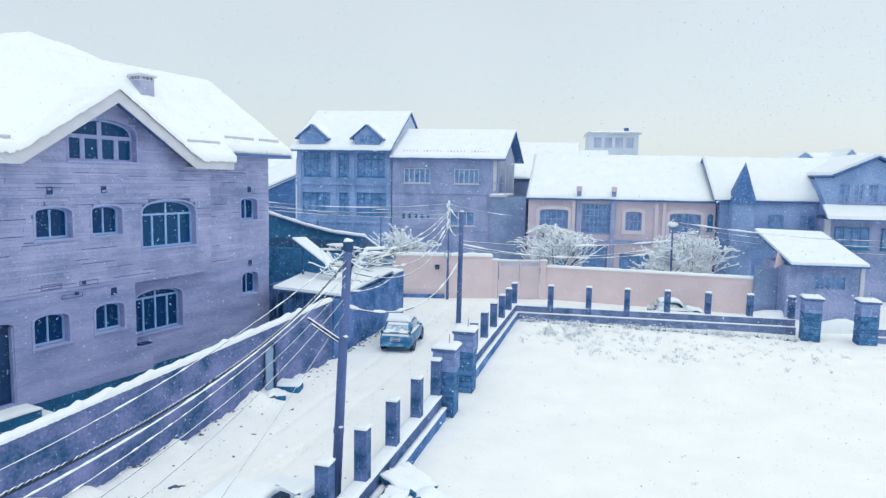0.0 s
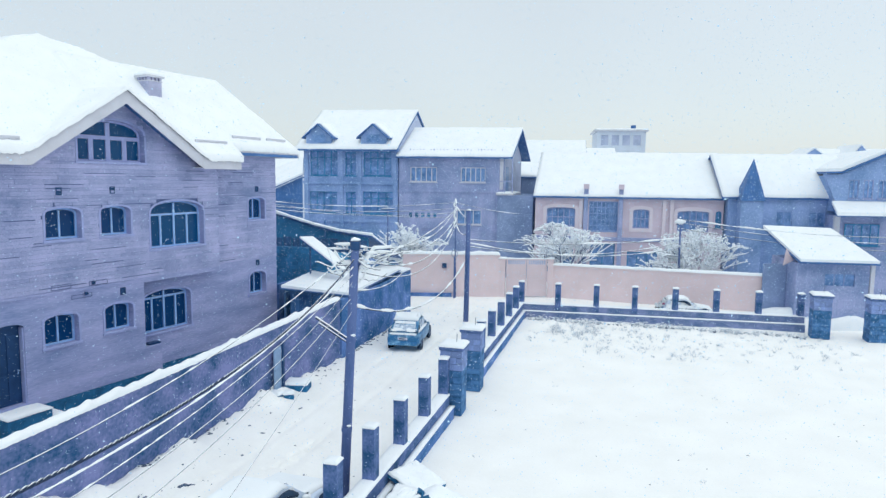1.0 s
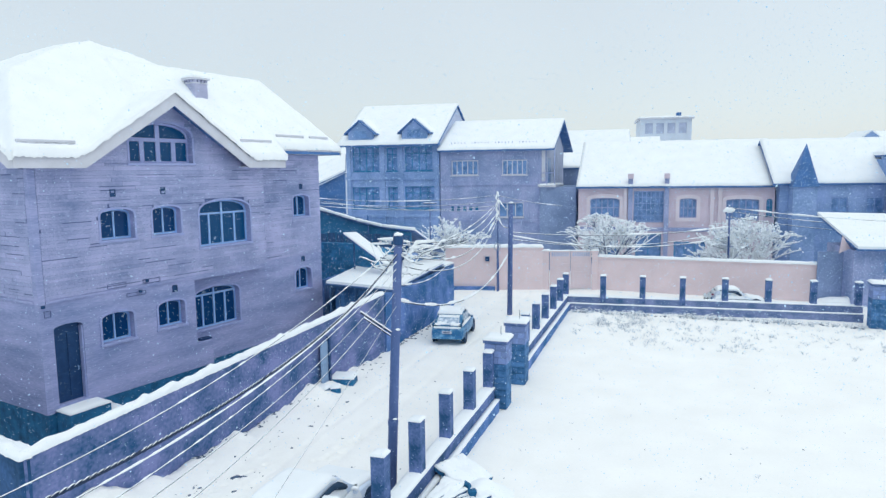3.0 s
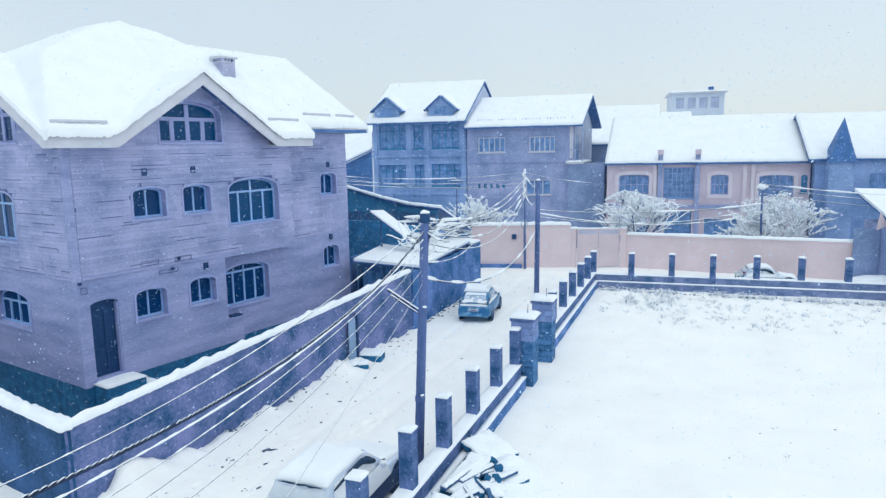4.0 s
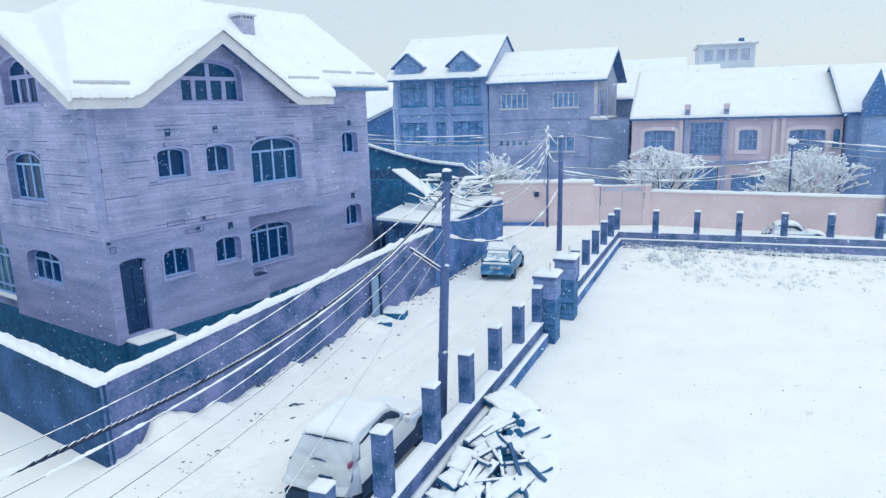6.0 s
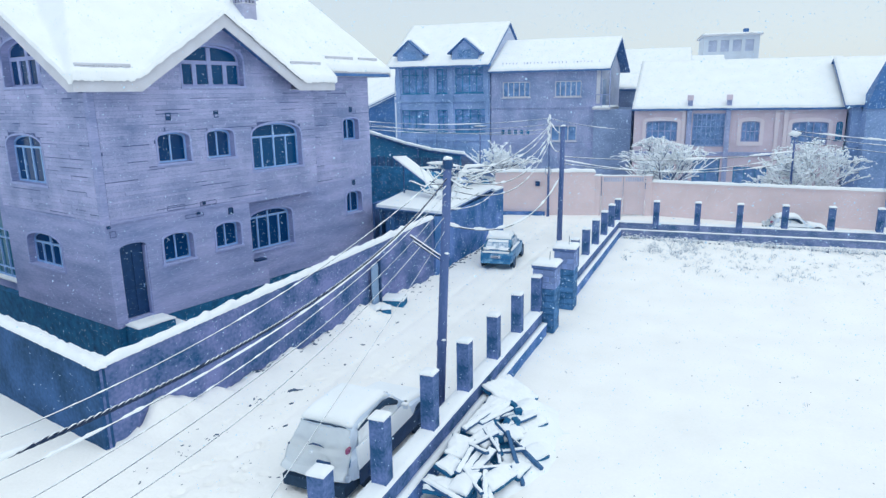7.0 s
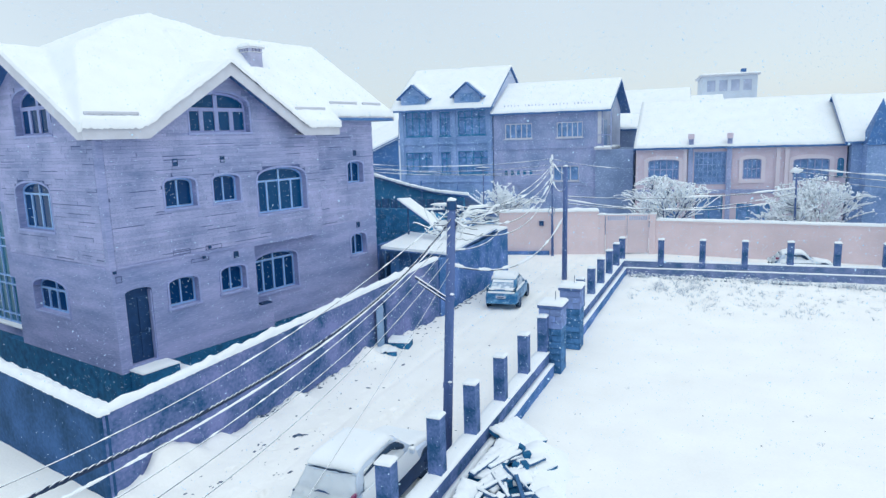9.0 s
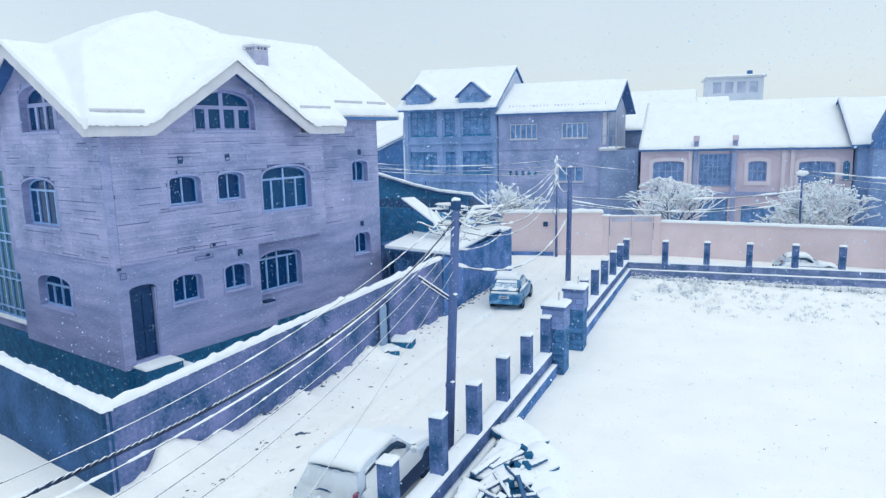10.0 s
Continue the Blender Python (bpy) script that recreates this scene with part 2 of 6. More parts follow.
def arch(x0, x1, z0, zs, zt, n=10):
    """The outline of an opening with a curved head, springing at zs and highest at zt."""
    pts = [(x0, z0), (x1, z0), (x1, zs)]
    for i in range(1, n):
        a = math.pi * i / n
        pts.append(((x0 + x1) / 2 + (x1 - x0) / 2 * math.cos(a), zs + (zt - zs) * math.sin(a) ** 0.8))
    pts.append((x0, zs))
    return pts


def inset(outline, d):
    """The same outline moved inwards by d."""
    cx = sum(p[0] for p in outline) / len(outline)
    x0, x1 = min(p[0] for p in outline), max(p[0] for p in outline)
    z0, z1 = min(p[1] for p in outline), max(p[1] for p in outline)
    mx, mz = (x0 + x1) / 2, (z0 + z1) / 2
    return [(mx + (p[0] - mx) * (1 - 2 * d / (x1 - x0)), mz + (p[1] - mz) * (1 - 2 * d / (z1 - z0))) for p in outline]


def rough_sheet(xs, ys, height, mat, name, parent=None, label="", drop=0.25, keep=None, ragged=0.0):
    """A snow sheet over a grid, with a skirt of that depth round its rim."""
    bm = bmesh.new()
    v = {}

    def at(i, j):
        if (i, j) not in v:
            v[i, j] = bm.verts.new((xs[i], ys[j], height(xs[i], ys[j])))
        return v[i, j]

    for i in range(len(xs) - 1):
        for j in range(len(ys) - 1):
            if keep is None or keep((xs[i] + xs[i + 1]) / 2, (ys[j] + ys[j + 1]) / 2):
                bm.faces.new((at(i, j), at(i + 1, j), at(i + 1, j + 1), at(i, j + 1)))
    if drop:
        fall = drop if callable(drop) else (lambda x, y: drop)
        rim = [e for e in bm.edges if e.is_boundary]
        low = {}
        for e in rim:
            a, b = e.verts
            f = e.link_faces[0]
            for q in (a, b):
                if q not in low:
                    low[q] = bm.verts.new((q.co.x, q.co.y, q.co.z - fall(q.co.x, q.co.y) - ragged * abs(wob(q.co.x, q.co.y, 5.0, 6))))
            la = [lo.vert for lo in f.loops]
            if la[(la.index(a) + 1) % len(la)] != b:
                a, b = b, a
            bm.faces.new((b, a, low[a], low[b]))
    return mesh_ob(name, bm, mat, parent, label, smooth=True)


def steps(a, b, d):
    n = max(1, round((b - a) / d))
    return [a + (b - a) * i / n for i in range(n + 1)]


def wob(x, y, s=1.0, seed=0.0):
    return noise.noise(Vector((x * s, y * s, seed)))


def snow_cap(name, x0, y0, x1, y1, z, t, parent, d=0.12, over=0.02, seed=0.0, lumps=0.0):
    """Snow lying on a flat top, lumpy and rounded at its rim."""
    x0, y0, x1, y1 = x0 - over, y0 - over, x1 + over, y1 + over

    def h(x, y):
        r = min(x - x0, x1 - x, y - y0, y1 - y)
        k = min(1.0, r / max(0.06, t * 0.8))
        return z + 0.02 + t * (0.35 + 0.65 * math.sqrt(max(0, k))) * (1 + 0.35 * wob(x, y, 1.7, seed) + lumps * max(0, wob(x, 0.3 * y, 0.9, seed + 5) - 0.15))

    return rough_sheet(steps(x0, x1, d), steps(y0, y1, d), h, SNOW, name, parent, "white snow lying on top", drop=t * 0.35 + 0.02)

# ---------------------------------------------------------------- ground


def in_yard(x, y):
    """The sunken yard inside the compound wall."""
    return y > 10.6 - (x + 14.2) * 0.2 and x < -14.05 + (y - 10.45) * 0.06 and y < 27.5 and x > -40


# footprints and wheel marks: start, end, stride, size
TRACKS = [((-11.4, 10.4), (-10.2, 12.5), 0.26, 0.10), ((-11.1, 9.5), (-9.3, 11.2), 0.3, 0.10), ((-10.4, 11.1), (-9.5, 10.1), 0.24, 0.10), ((-12.3, 12.2), (-11.2, 16.5), 0.45, 0.1), ((-9.95, 16.4), (-9.55, 19.2), 0.26, 0.12), ((-9.75, 17.0), (-9.4, 18.9), 0.3, 0.11), ((-10.6, 12.0), (-10.4, 13.3), 0.26, 0.1)]
PRINTS = []
pr = random.Random(12)
for (ax, ay), (bx, by), stride, r in TRACKS:
    n = int(math.hypot(bx - ax, by - ay) / stride)
    dx, dy = (bx - ax) / math.hypot(bx - ax, by - ay), (by - ay) / math.hypot(bx - ax, by - ay)
    for k in range(n):
        if pr.random() < 0.8:
            o = pr.uniform(-0.1, 0.1) + (0.07 if k % 2 else -0.07)
            PRINTS.append((ax + (bx - ax) * k / n - dy * o, ay + (by - ay) * k / n + dx * o, dx, dy, r * pr.uniform(0.7, 1.1)))


def print_depth(x, y):
    """How far the trodden marks sink the snow, with a low rim thrown up round them."""
    h = 0.0
    for px, py, dx, dy, r in PRINTS:
        if abs(x - px) < 0.4 and abs(y - py) < 0.4:
            u, v = (x - px) * dx + (y - py) * dy, (y - py) * dx - (x - px) * dy
            q = (u / (1.5 * r)) ** 2 + (v / (0.75 * r)) ** 2
            h += -0.085 * math.exp(-q * q) + 0.02 * math.exp(-(q - 1.8) ** 2)
    return h


def ground_height(x, y):
    h = 0.0
    if in_yard(x, y):
        return -0.65 + 0.05 * wob(x, y, 0.8, 3)
    if -40 < x < 60 and 0 < y < 60:
        h += 0.05 * wob(x, y, 0.45, 3) + 0.025 * wob(x, y, 1.7, 5) + 0.012 * wob(x, y, 4.5, 8)
        if -12.6 < x < -6.6 and 5 < y < 30:
            h -= 0.06 * max(0, wob(x, y, 2.3, 40) - 0.3) + 0.03 * max(0, wob(x, y, 3.7, 51) - 0.25)
        if -13.0 < x < -6.6 and 8 < y < 19.5:
            h += print_depth(x, y) + 0.02 * wob(x, y, 6.0, 77)
        if -13.2 < x < -6.5 and 5 < y < 46:          # two wheel ruts along the lane
            for c in (-10.9, -9.4):
                h -= 0.045 * math.exp(-((x - c - 0.25 * wob(0, y, 0.12, 9)) / 0.16) ** 2)
        if x < -11.5 and 10.6 < y < 40:              # snow heaped along the compound wall
            d = x + 13.93 - 0.0603 * (y - 10.45)
            d = d if d > -0.35 else 9.0
            high = 0.72 * math.exp(-((y - 12.0) / (0.62 if y < 12 else 1.1)) ** 2) + 0.3 * math.exp(-((y - 22.0) / 1.4) ** 2)
            high += max(0.0, 0.07 + 0.22 * wob(0, y, 0.9, 4) + 0.1 * wob(0, y, 2.6, 14))
            h += (high + 0.05 * high * wob(x, y, 5.0, 22)) * math.exp(-(max(0, d) / (0.55 + 0.25 * wob(x, y, 0.9, 6))) ** 2)
        if x > -5.4 and 34 < y < 41:                 # rough tussocks below the far fence
            h += 0.22 * max(0, wob(x, y, 1.1, 12)) * min(1, (y - 33.5) / 3)
    return h


GX = [-1500, -600, -250, -120, -70] + steps(-45, -28, 1.0) + steps(-27.5, -16, 0.25) + steps(-15.8, -13.4, 0.2) + steps(-13.3, -6.5, 0.08) + steps(-6.3, 12, 0.2) + steps(12.6, 40, 0.7) + [60, 120, 300, 700, 1500]
GY = [-300, -80, -20] + steps(-6, 6, 1.0) + steps(6.2, 7.8, 0.2) + steps(8.0, 20, 0.08) + steps(20.2, 46, 0.2) + steps(46.6, 62, 0.8) + [75, 100, 160, 300, 700, 1500]
rough_sheet(GX, GY, ground_height, SNOW_GROUND, "ground", None, "white untrodden snow over the field and the lane", drop=0)
tagged(bpy.data.objects["ground"], category="ground", kind="structure")

# ---------------------------------------------------------------- the stone house beside the lane
HOUSE_AT = Vector((-18.85, 15.09, 0))
HOUSE = Matrix.Translation(HOUSE_AT) @ Matrix.Rotation(radians(78.97), 4, "Z")
house = thing("stone_house", HOUSE, "three-storey mauve stone house with steep snow-covered gabled roof", "house")
TO_SIDE = Matrix.Rotation(radians(90), 4, "Z") @ Matrix.Diagonal((1, -1, 1, 1))

# openings: x0, x1, sill, spring, head, number of lights, transom
FRONT = {
    "gable": (3.5, 6.2, 9.12, 10.05, 10.6, 4, 9.98),
    "up_a": (2.24, 3.52, 6.46, 7.30, 7.52, 2, 0),
    "up_b": (4.26, 5.48, 6.46, 7.32, 7.52, 2, 0),
    "up_c": (6.35, 9.0, 5.80, 7.16, 7.64, 4, 7.1),
    "low_a": (2.03, 3.25, 2.87, 3.71, 3.91, 2, 0),
    "low_b": (4.26, 5.44, 2.93, 3.74, 3.93, 2, 0),
}
SETBACK = 0.5
BACK = {
    "low_c": (6.3, 8.65, 2.34, 3.70, 4.04, 4, 3.72),
    "up_d": (12.2, 13.3, 6.62, 7.45, 7.64, 2, 0),
    "low_d": (12.2, 13.3, 3.06, 3.88, 4.12, 2, 0),
}
SIDE = {
    "gable_b": (2.75, 5.45, 9.19, 10.25, 10.8, 4, 10.15),
    "up_e": (3.45, 6.15, 5.75, 7.1, 7.5, 4, 7.05),
    "low_e": (3.15, 5.75, 2.62, 3.5, 3.9, 4, 3.45),
}
DOOR = (0.4, 1.38, 1.2, 3.72, 3.86)


def flat_part(name, bm, mat, parent, side=False, label=""):
    if side:
        bm.transform(TO_SIDE)
        bmesh.ops.reverse_faces(bm, faces=bm.faces)
    return part(name, bm, mat, parent, label)


def window(spec, y, side=False, glass=None):
    """An arched window in a deep reveal: frame, mullions, transom, panes and sill."""
    x0, x1, z0, zs, zt, lights, transom = spec
    o = arch(x0, x1, z0, zs, zt)
    yf = y + 0.24
    inner = inset(o, 0.07)
    paint = SURROUND if z0 > 9 else FRAME
    win = flat_part("window", panel(o, [inner], yf, yf + 0.09), paint, house, side, "arched window with pale painted frame")
    flat_part("pane", panel(inset(o, 0.05), [], yf + 0.04, yf + 0.05), glass or GLASS, win, side, "dark reflecting glass")
    top = transom or zt - 0.1
    for i in range(1, lights):
        x = x0 + (x1 - x0) * i / lights
        zz = transom if transom and not (i == lights // 2) else top
        if i == lights // 2:
            zz = zt - 0.09
        w = (0.09 if z0 > 9 else 0.04) if lights > 2 else 0.03
        flat_part("mullion", box(x - w, yf - 0.01, z0 + 0.04, x + w, yf + 0.08, zz), paint, win, side)
    if transom:
        flat_part("transom", box(x0 + 0.04, yf - 0.014, transom - (0.08 if z0 > 9 else 0.04), x1 - 0.04, yf + 0.084, transom + (0.06 if z0 > 9 else 0.04)), paint, win, side)
    flat_part("sill", box(x0 - 0.1, y - 0.06, z0 - 0.09, x1 + 0.1, y + 0.24, z0 - 0.004, 0.012), SURROUND, win, side)
    w = 0.075
    ring = arch(x0 - w, x1 + w, z0 + 0.002, zs, zt + w)
    hole = arch(x0 + 0.002, x1 - 0.002, z0 + 0.002, zs, zt - 0.002)
    ring2 = [(x0 - w, z0 + 0.0)] + [(x0 + 0.001, z0 + 0.0)] + [(x0 + 0.001, zs)] + hole[3:-1][::-1] + [(x1 - 0.001, zs), (x1 - 0.001, z0), (x1 + w, z0)] + ring[2:]
    flat_part("surround", panel(ring2, [], y - 0.035, y - 0.002), SURROUND, win, side, "smooth dressed stone surround")
    return win


T = 0.3
up = lambda k: [arch(*s[:5]) for s in k.values()]
door_hole = arch(*DOOR)
outer = [(0, 1.0), (6.7, 1.0), (6.7, 1.98), (5.96, 1.98), (5.96, 4.55), (9.85, 4.55), (9.85, 9.05), (8.95, 9.05), (5.2, 11.3), (1.4, 9.05), (0, 9.05)]
flat_part("front_wall", panel(outer, up(FRONT) + [door_hole], 0, T), STONE_BACK, house)
flat_part("recessed_wall", panel([(5.5, 1.0), (14.1, 1.0), (14.1, 9.8), (9.6, 9.8), (9.6, 5.0), (5.5, 5.0)], up(BACK), SETBACK, SETBACK + T), STONE_BACK, house)
flat_part("overhang_soffit", box(5.97, 0.31, 4.56, 9.84, 0.49, 4.8), TRIM, house)
flat_part("return_wall", box(9.55, 0.301, 4.81, 9.85, 0.499, 9.4), STONE_BACK, house)
flat_part("side_wall", panel([(T, 1.0), (7.3, 1.0), (7.3, 10.2), (4.55, 11.8), (0.1 + T, 9.05), (T, 9.05)], up(SIDE), 0, T), STONE_BACK, house, True)
STAIR = [(7.75, 1.45), (11.2, 1.45), (11.2, 7.8), (8.62, 7.8), (8.62, 3.55), (7.75, 3.55)]
STAIR_IN = [(7.83, 1.53), (11.12, 1.53), (11.12, 7.72), (8.7, 7.72), (8.7, 3.47), (7.83, 3.47)]
flat_part("stair_wall", panel([(7.3, 1.0), (14.0, 1.0), (14.0, 9.3), (7.3, 9.3)], [STAIR], 0.35, 0.65), STONE_BACK, house, True)
part("end_wall", box(13.8, 0.8, 1.0, 14.1, 9.0, 9.6), STONE_BACK, house)
part("rear_wall", box(0.65, 8.7, 1.0, 13.79, 9.0, 9.6), STONE_BACK, house)
part("inner_floor", box(0.65, 0.85, 4.9, 13.7, 8.6, 5.1), WALL_PLASTER, house)
part("plinth", box(0.03, 0.03, -0.8, 6.66, 8.9, 0.998), PLINTH, house, "dark damp stone plinth")
part("plinth", box(6.67, 0.53, -0.8, 14.06, 8.9, 1.2), PLINTH, house, "dark damp stone plinth")
part("plinth", box(0.38, 8.91, -0.8, 14.06, 14.0, 0.998), PLINTH, house, "dark damp stone plinth")

for k in FRONT:
    window(FRONT[k], 0, glass=GLASS_REFLECT_TINT if k in ("gable", "up_c") else None)
for k in BACK:
    window(BACK[k], SETBACK)
for k in SIDE:
    window(SIDE[k], 0, True)

# tall gridded stair window, wider at its foot
st = flat_part("stair_window", panel(STAIR, [STAIR_IN], 0.5, 0.6), FRAME, house, True, "tall gridded stair window")
flat_part("pane", panel(inset(STAIR, 0.04), [], 0.55, 0.56), GLASS_TEAL_REFLECT, st, True, "teal reflecting glass")
for k in range(5):
    x = 8.3 + 0.62 * k
    flat_part("mullion", box(x - .03, 0.485, 1.5, x + .03, 0.59, 3.5 if x < 8.7 else 7.75), FRAME, st, True)
for z in (1.85, 3.15, 3.5, 4.75, 5.1, 6.25, 6.55, 7.05):
    flat_part("transom", box(7.8 if z < 3.6 else 8.67, 0.48, z - .03, 11.15, 0.595, z + .03), FRAME, st, True)
flat_part("sill_snow", box(7.7, 0.22, 1.38, 11.2, 0.49, 1.47, 0.03), SNOW, st, True, "snow lying on the sill")

# front door in its deep reveal
door = flat_part("door", panel(arch(DOOR[0], DOOR[1], DOOR[2], DOOR[3], DOOR[4]), [], 0.22, 0.27), DARK_METAL, house, False, "dark closed front door")
for i in range(2):
    xa = DOOR[0] + 0.08 + i * 0.44
    for za, zb in ((1.35, 2.2), (2.3, 3.5)):
        flat_part("door_panel", box(xa, 0.19, za, xa + 0.38, 0.225, zb, 0.012), DARK_METAL, door)
flat_part("door_jamb", box(DOOR[1] - 0.05, 0.03, DOOR[2], DOOR[1] - 0.004, 0.215, DOOR[3] - .02), SURROUND, door)
part("handle", tube([(1.2, 0.17, 2.2), (1.2, 0.13, 2.2), (1.2, 0.13, 2.35)], 0.015), FRAME, door, "small metal handle")
part("threshold", box(DOOR[0] - .02, -0.02, 1.002, DOOR[1] + .02, 0.3, 1.196), SURROUND, house)

# bracket under the tall ground-floor window
bk = flat_part("wall_bracket", box(6.3, SETBACK - 0.34, 1.98, 6.8, SETBACK - 0.003, 2.04), DARK_METAL, house, False, "small dark steel bracket shelf")
part("bracket_arm", bar((6.4, SETBACK - 0.02, 1.7), (6.4, SETBACK - 0.3, 1.98), 0.04), DARK_METAL, bk)

# small square vents
for x, z, y in ((2.75, 8.08, 0), (4.75, 8.10, 0), (5.03, 4.36, 0), (12.75, 8.05, SETBACK), (12.75, 4.55, SETBACK)):
    v = flat_part("vent", panel([(x - .1, z - .13), (x + .1, z - .13), (x + .1, z + .13), (x - .1, z + .13)], [[(x - .07, z - .1), (x + .07, z - .1), (x + .07, z + .1), (x - .07, z + .1)]], y - .05, y - .002), DARK_METAL, house, False, "small dark square vent")
    flat_part("slat", box(x - .069, y - .03, z - .099, x + .069, y - .003, z + .099), DARK_METAL, v)

for x0, x1, z0, z1 in ((3.68, 4.4, 4.74, 4.91), (2.31, 3.02, 4.76, 4.93), (3.01, 3.78, 4.36, 4.5), (0.12, 0.34, 4.18, 4.4)):
    flat_part("open_joint", panel([(x0, z0), (x1, z0), (x1, z1), (x0, z1)], [[(x0 + .02, z0 + .02), (x1 - .02, z0 + .02), (x1 - .02, z1 - .02), (x0 + .02, z1 - .02)]], -0.042, -0.036), JOINT, house, False, "dark open joint round a loose stone panel")
for x, z in ((3.84, 4.84), (3.55, 4.5), (0.1, 4.55)):
    flat_part("wall_peg", box(x - .06, -0.09, z - .05, x + .06, -0.04, z + .05, 0.01), DARK_METAL, house, False, "small dark iron peg")

# corner quoin strip and string course
part("corner_strip", box(-0.03, -0.03, 1.0, 0.2, 0.2, 8.9, 0.01), STONE_BACK, house, "pale dressed stone corner strip")
flat_part("string_course", box(0.21, -0.035, 4.62, 5.9, -0.002, 4.72), STONE_BACK, house)
flat_part("string_course", box(0.21, -0.035, 4.62, 7.2, -0.002, 4.72), STONE_BACK, house, True)

# roof: pyramid with two cross gables and a hipped wing


def roof_z(u, v):
    du = abs(u - 5.2)
    z = 14.1 - max(0.5 * du + 1.25 * max(0, du - 4.4), 0.93 * abs(v - 4.5))
    z -= 0.3 * math.exp(-((u - 5.2) ** 2 + (v - 4.5) ** 2) / 1.2)
    if v < 4.6:
        z = max(z, 11.5 - 0.643 * abs(u - 5.0))
    if u < 5.2:
        z = max(z, 12.05 - 0.585 * abs(v - 4.5))
    if u > 5:
        z = max(z, min(13.0 - 0.98 * abs(v - 3.2), 13.0 - 1.6 * (u - 13.0)))
    return z


def roof_keep(u, v):
    if -0.75 < v < 9.6 and -0.78 < u < 10.66:
        return True
    return 9 < u < 15.16 and -0.15 < v < 6.5


def roof_snow(u, v):
    e = 0.03 * wob(u, v, 2.5, 2) + 0.02 * wob(u, v, 6, 7)
    return roof_z(u, v) + 0.30 + e


def eave_drop(u, v):
    """How far the snow hangs over the boards: more at the level eaves, in small scallops."""
    if v < -0.5 and (u < 1.3 or u > 8.7):
        return 0.25 + 0.018 * math.sin(u * 2 * math.pi / 0.21)
    if u > 10.6:
        return 0.25 + 0.018 * math.sin(u * 2 * math.pi / 0.21)
    return 0.15


RU = sorted(set([round(k, 3) for k in steps(-0.78, 15.16, 0.065)]))
RV = sorted(set([round(k, 3) for k in steps(-0.75, 9.7, 0.1)]))
rough_sheet(RU, RV, roof_snow, SNOW, "roof_snow", house, "thick white snow over the whole roof", drop=eave_drop, keep=roof_keep, ragged=0.05)
rough_sheet(steps(-0.6, 15.0, 0.13), steps(-0.58, 9.5, 0.13), lambda u, v: roof_z(u, v) - 0.06, TIN, "roof", house, "tin roof sheets under snow", drop=0.06, keep=lambda u, v: roof_keep(u, v))


def rake(a, b, y, side, name="bargeboard", h=0.34):
    (xa, za), (xb, zb) = a, b
    za, zb, h = za + 0.14, zb + 0.14, h + 0.14
    flat_part(name, panel([(xa, za - h), (xb, zb - h), (xb, zb), (xa, za)] if xa < xb else [(xb, zb - h), (xa, za - h), (xa, za), (xb, zb)], [], y - 0.05, y), TRIM, house, side, "thick pale painted bargeboard")


YO = -0.62
rake((-0.72, 9.27), (1.5, 9.27), YO, False, "fascia")
rake((1.5, 9.27), (5.0, 11.52), YO, False)
rake((5.0, 11.52), (8.5, 9.27), YO, False)
rake((8.5, 9.27), (10.6, 9.27), YO, False, "fascia")
rake((-0.62, 9.27), (-0.3, 9.27), -0.66, True, "fascia")
rake((-0.3, 9.27), (4.5, 12.07), -0.66, True)
rake((4.5, 12.07), (9.3, 9.27), -0.66, True)
rake((10.6, 9.85), (15.1, 9.85), -0.06, False, "fascia", 0.3)
part("fascia", box(15.05, -0.0, 9.55, 15.1, 6.4, 9.85), TRIM, house)
part("fascia", box(10.55, -0.61, 8.94, 10.6, -0.12, 9.27), TRIM, house)
part("soffit", box(-0.6, -0.6, 8.96, 1.6, 0.0, 9.0), TRIM, house)
part("soffit", box(8.6, -0.6, 8.96, 10.55, 0.45, 9.0), TRIM, house)
part("soffit", box(10.56, -0.04, 9.56, 15.04, 0.9, 9.6), TRIM, house)

# snow guards on the eaves
for u0, u1, v, dz in ((-0.55, 1.25, -0.56, 0.17), (8.5, 10.25, -0.2, 0.16), (10.95, 12.75, 0.18, 0.16), (13.15, 14.5, 0.18, 0.16)):
    z = roof_z((u0 + u1) / 2, v) + 0.24
    g = part("snow_guard", box(u0, v - 0.03, z + dz - 0.08, u1, v + 0.03, z + dz, 0.01), TRIM, house, "pale snow guard rail")
    part("guard_rail", box(u0, v - 0.02, z + 0.02, u1, v + 0.02, z + 0.07), TRIM, g)
    n = int((u1 - u0) / 0.28)
    for i in range(n + 1):
        x = u0 + 0.02 + (u1 - u0 - 0.04) * i / n
        part("guard_post", box(x - 0.02, v - 0.018, z - 0.25, x + 0.02, v + 0.018, z + dz - 0.08), TRIM, g)

# chimney
ch = part("chimney", box(7.97, 1.77, 11.0, 8.62, 2.42, 12.5, 0.02), CHIMNEY, house, "square pale stone chimney with vented cap")
part("cap", box(7.88, 1.68, 12.66, 8.71, 2.51, 12.74, 0.02), TRIM, ch)
part("collar", box(7.94, 1.74, 12.5, 8.65, 2.45, 12.54, 0.01), TRIM, ch)
for i in range(4):
    for j in range(4):
        if i in (0, 3) or j in (0, 3):
            part("vent_pier", box(7.97 + i * .18, 1.77 + j * .18, 12.54, 8.08 + i * .18, 1.88 + j * .18, 12.66), CHIMNEY, ch)
part("flue", box(8.12, 1.92, 12.0, 8.47, 2.27, 12.62), DARK_METAL, ch)
snow_cap("cap_snow", 7.9, 1.7, 8.69, 2.49, 12.74, 0.12, ch, d=0.07)

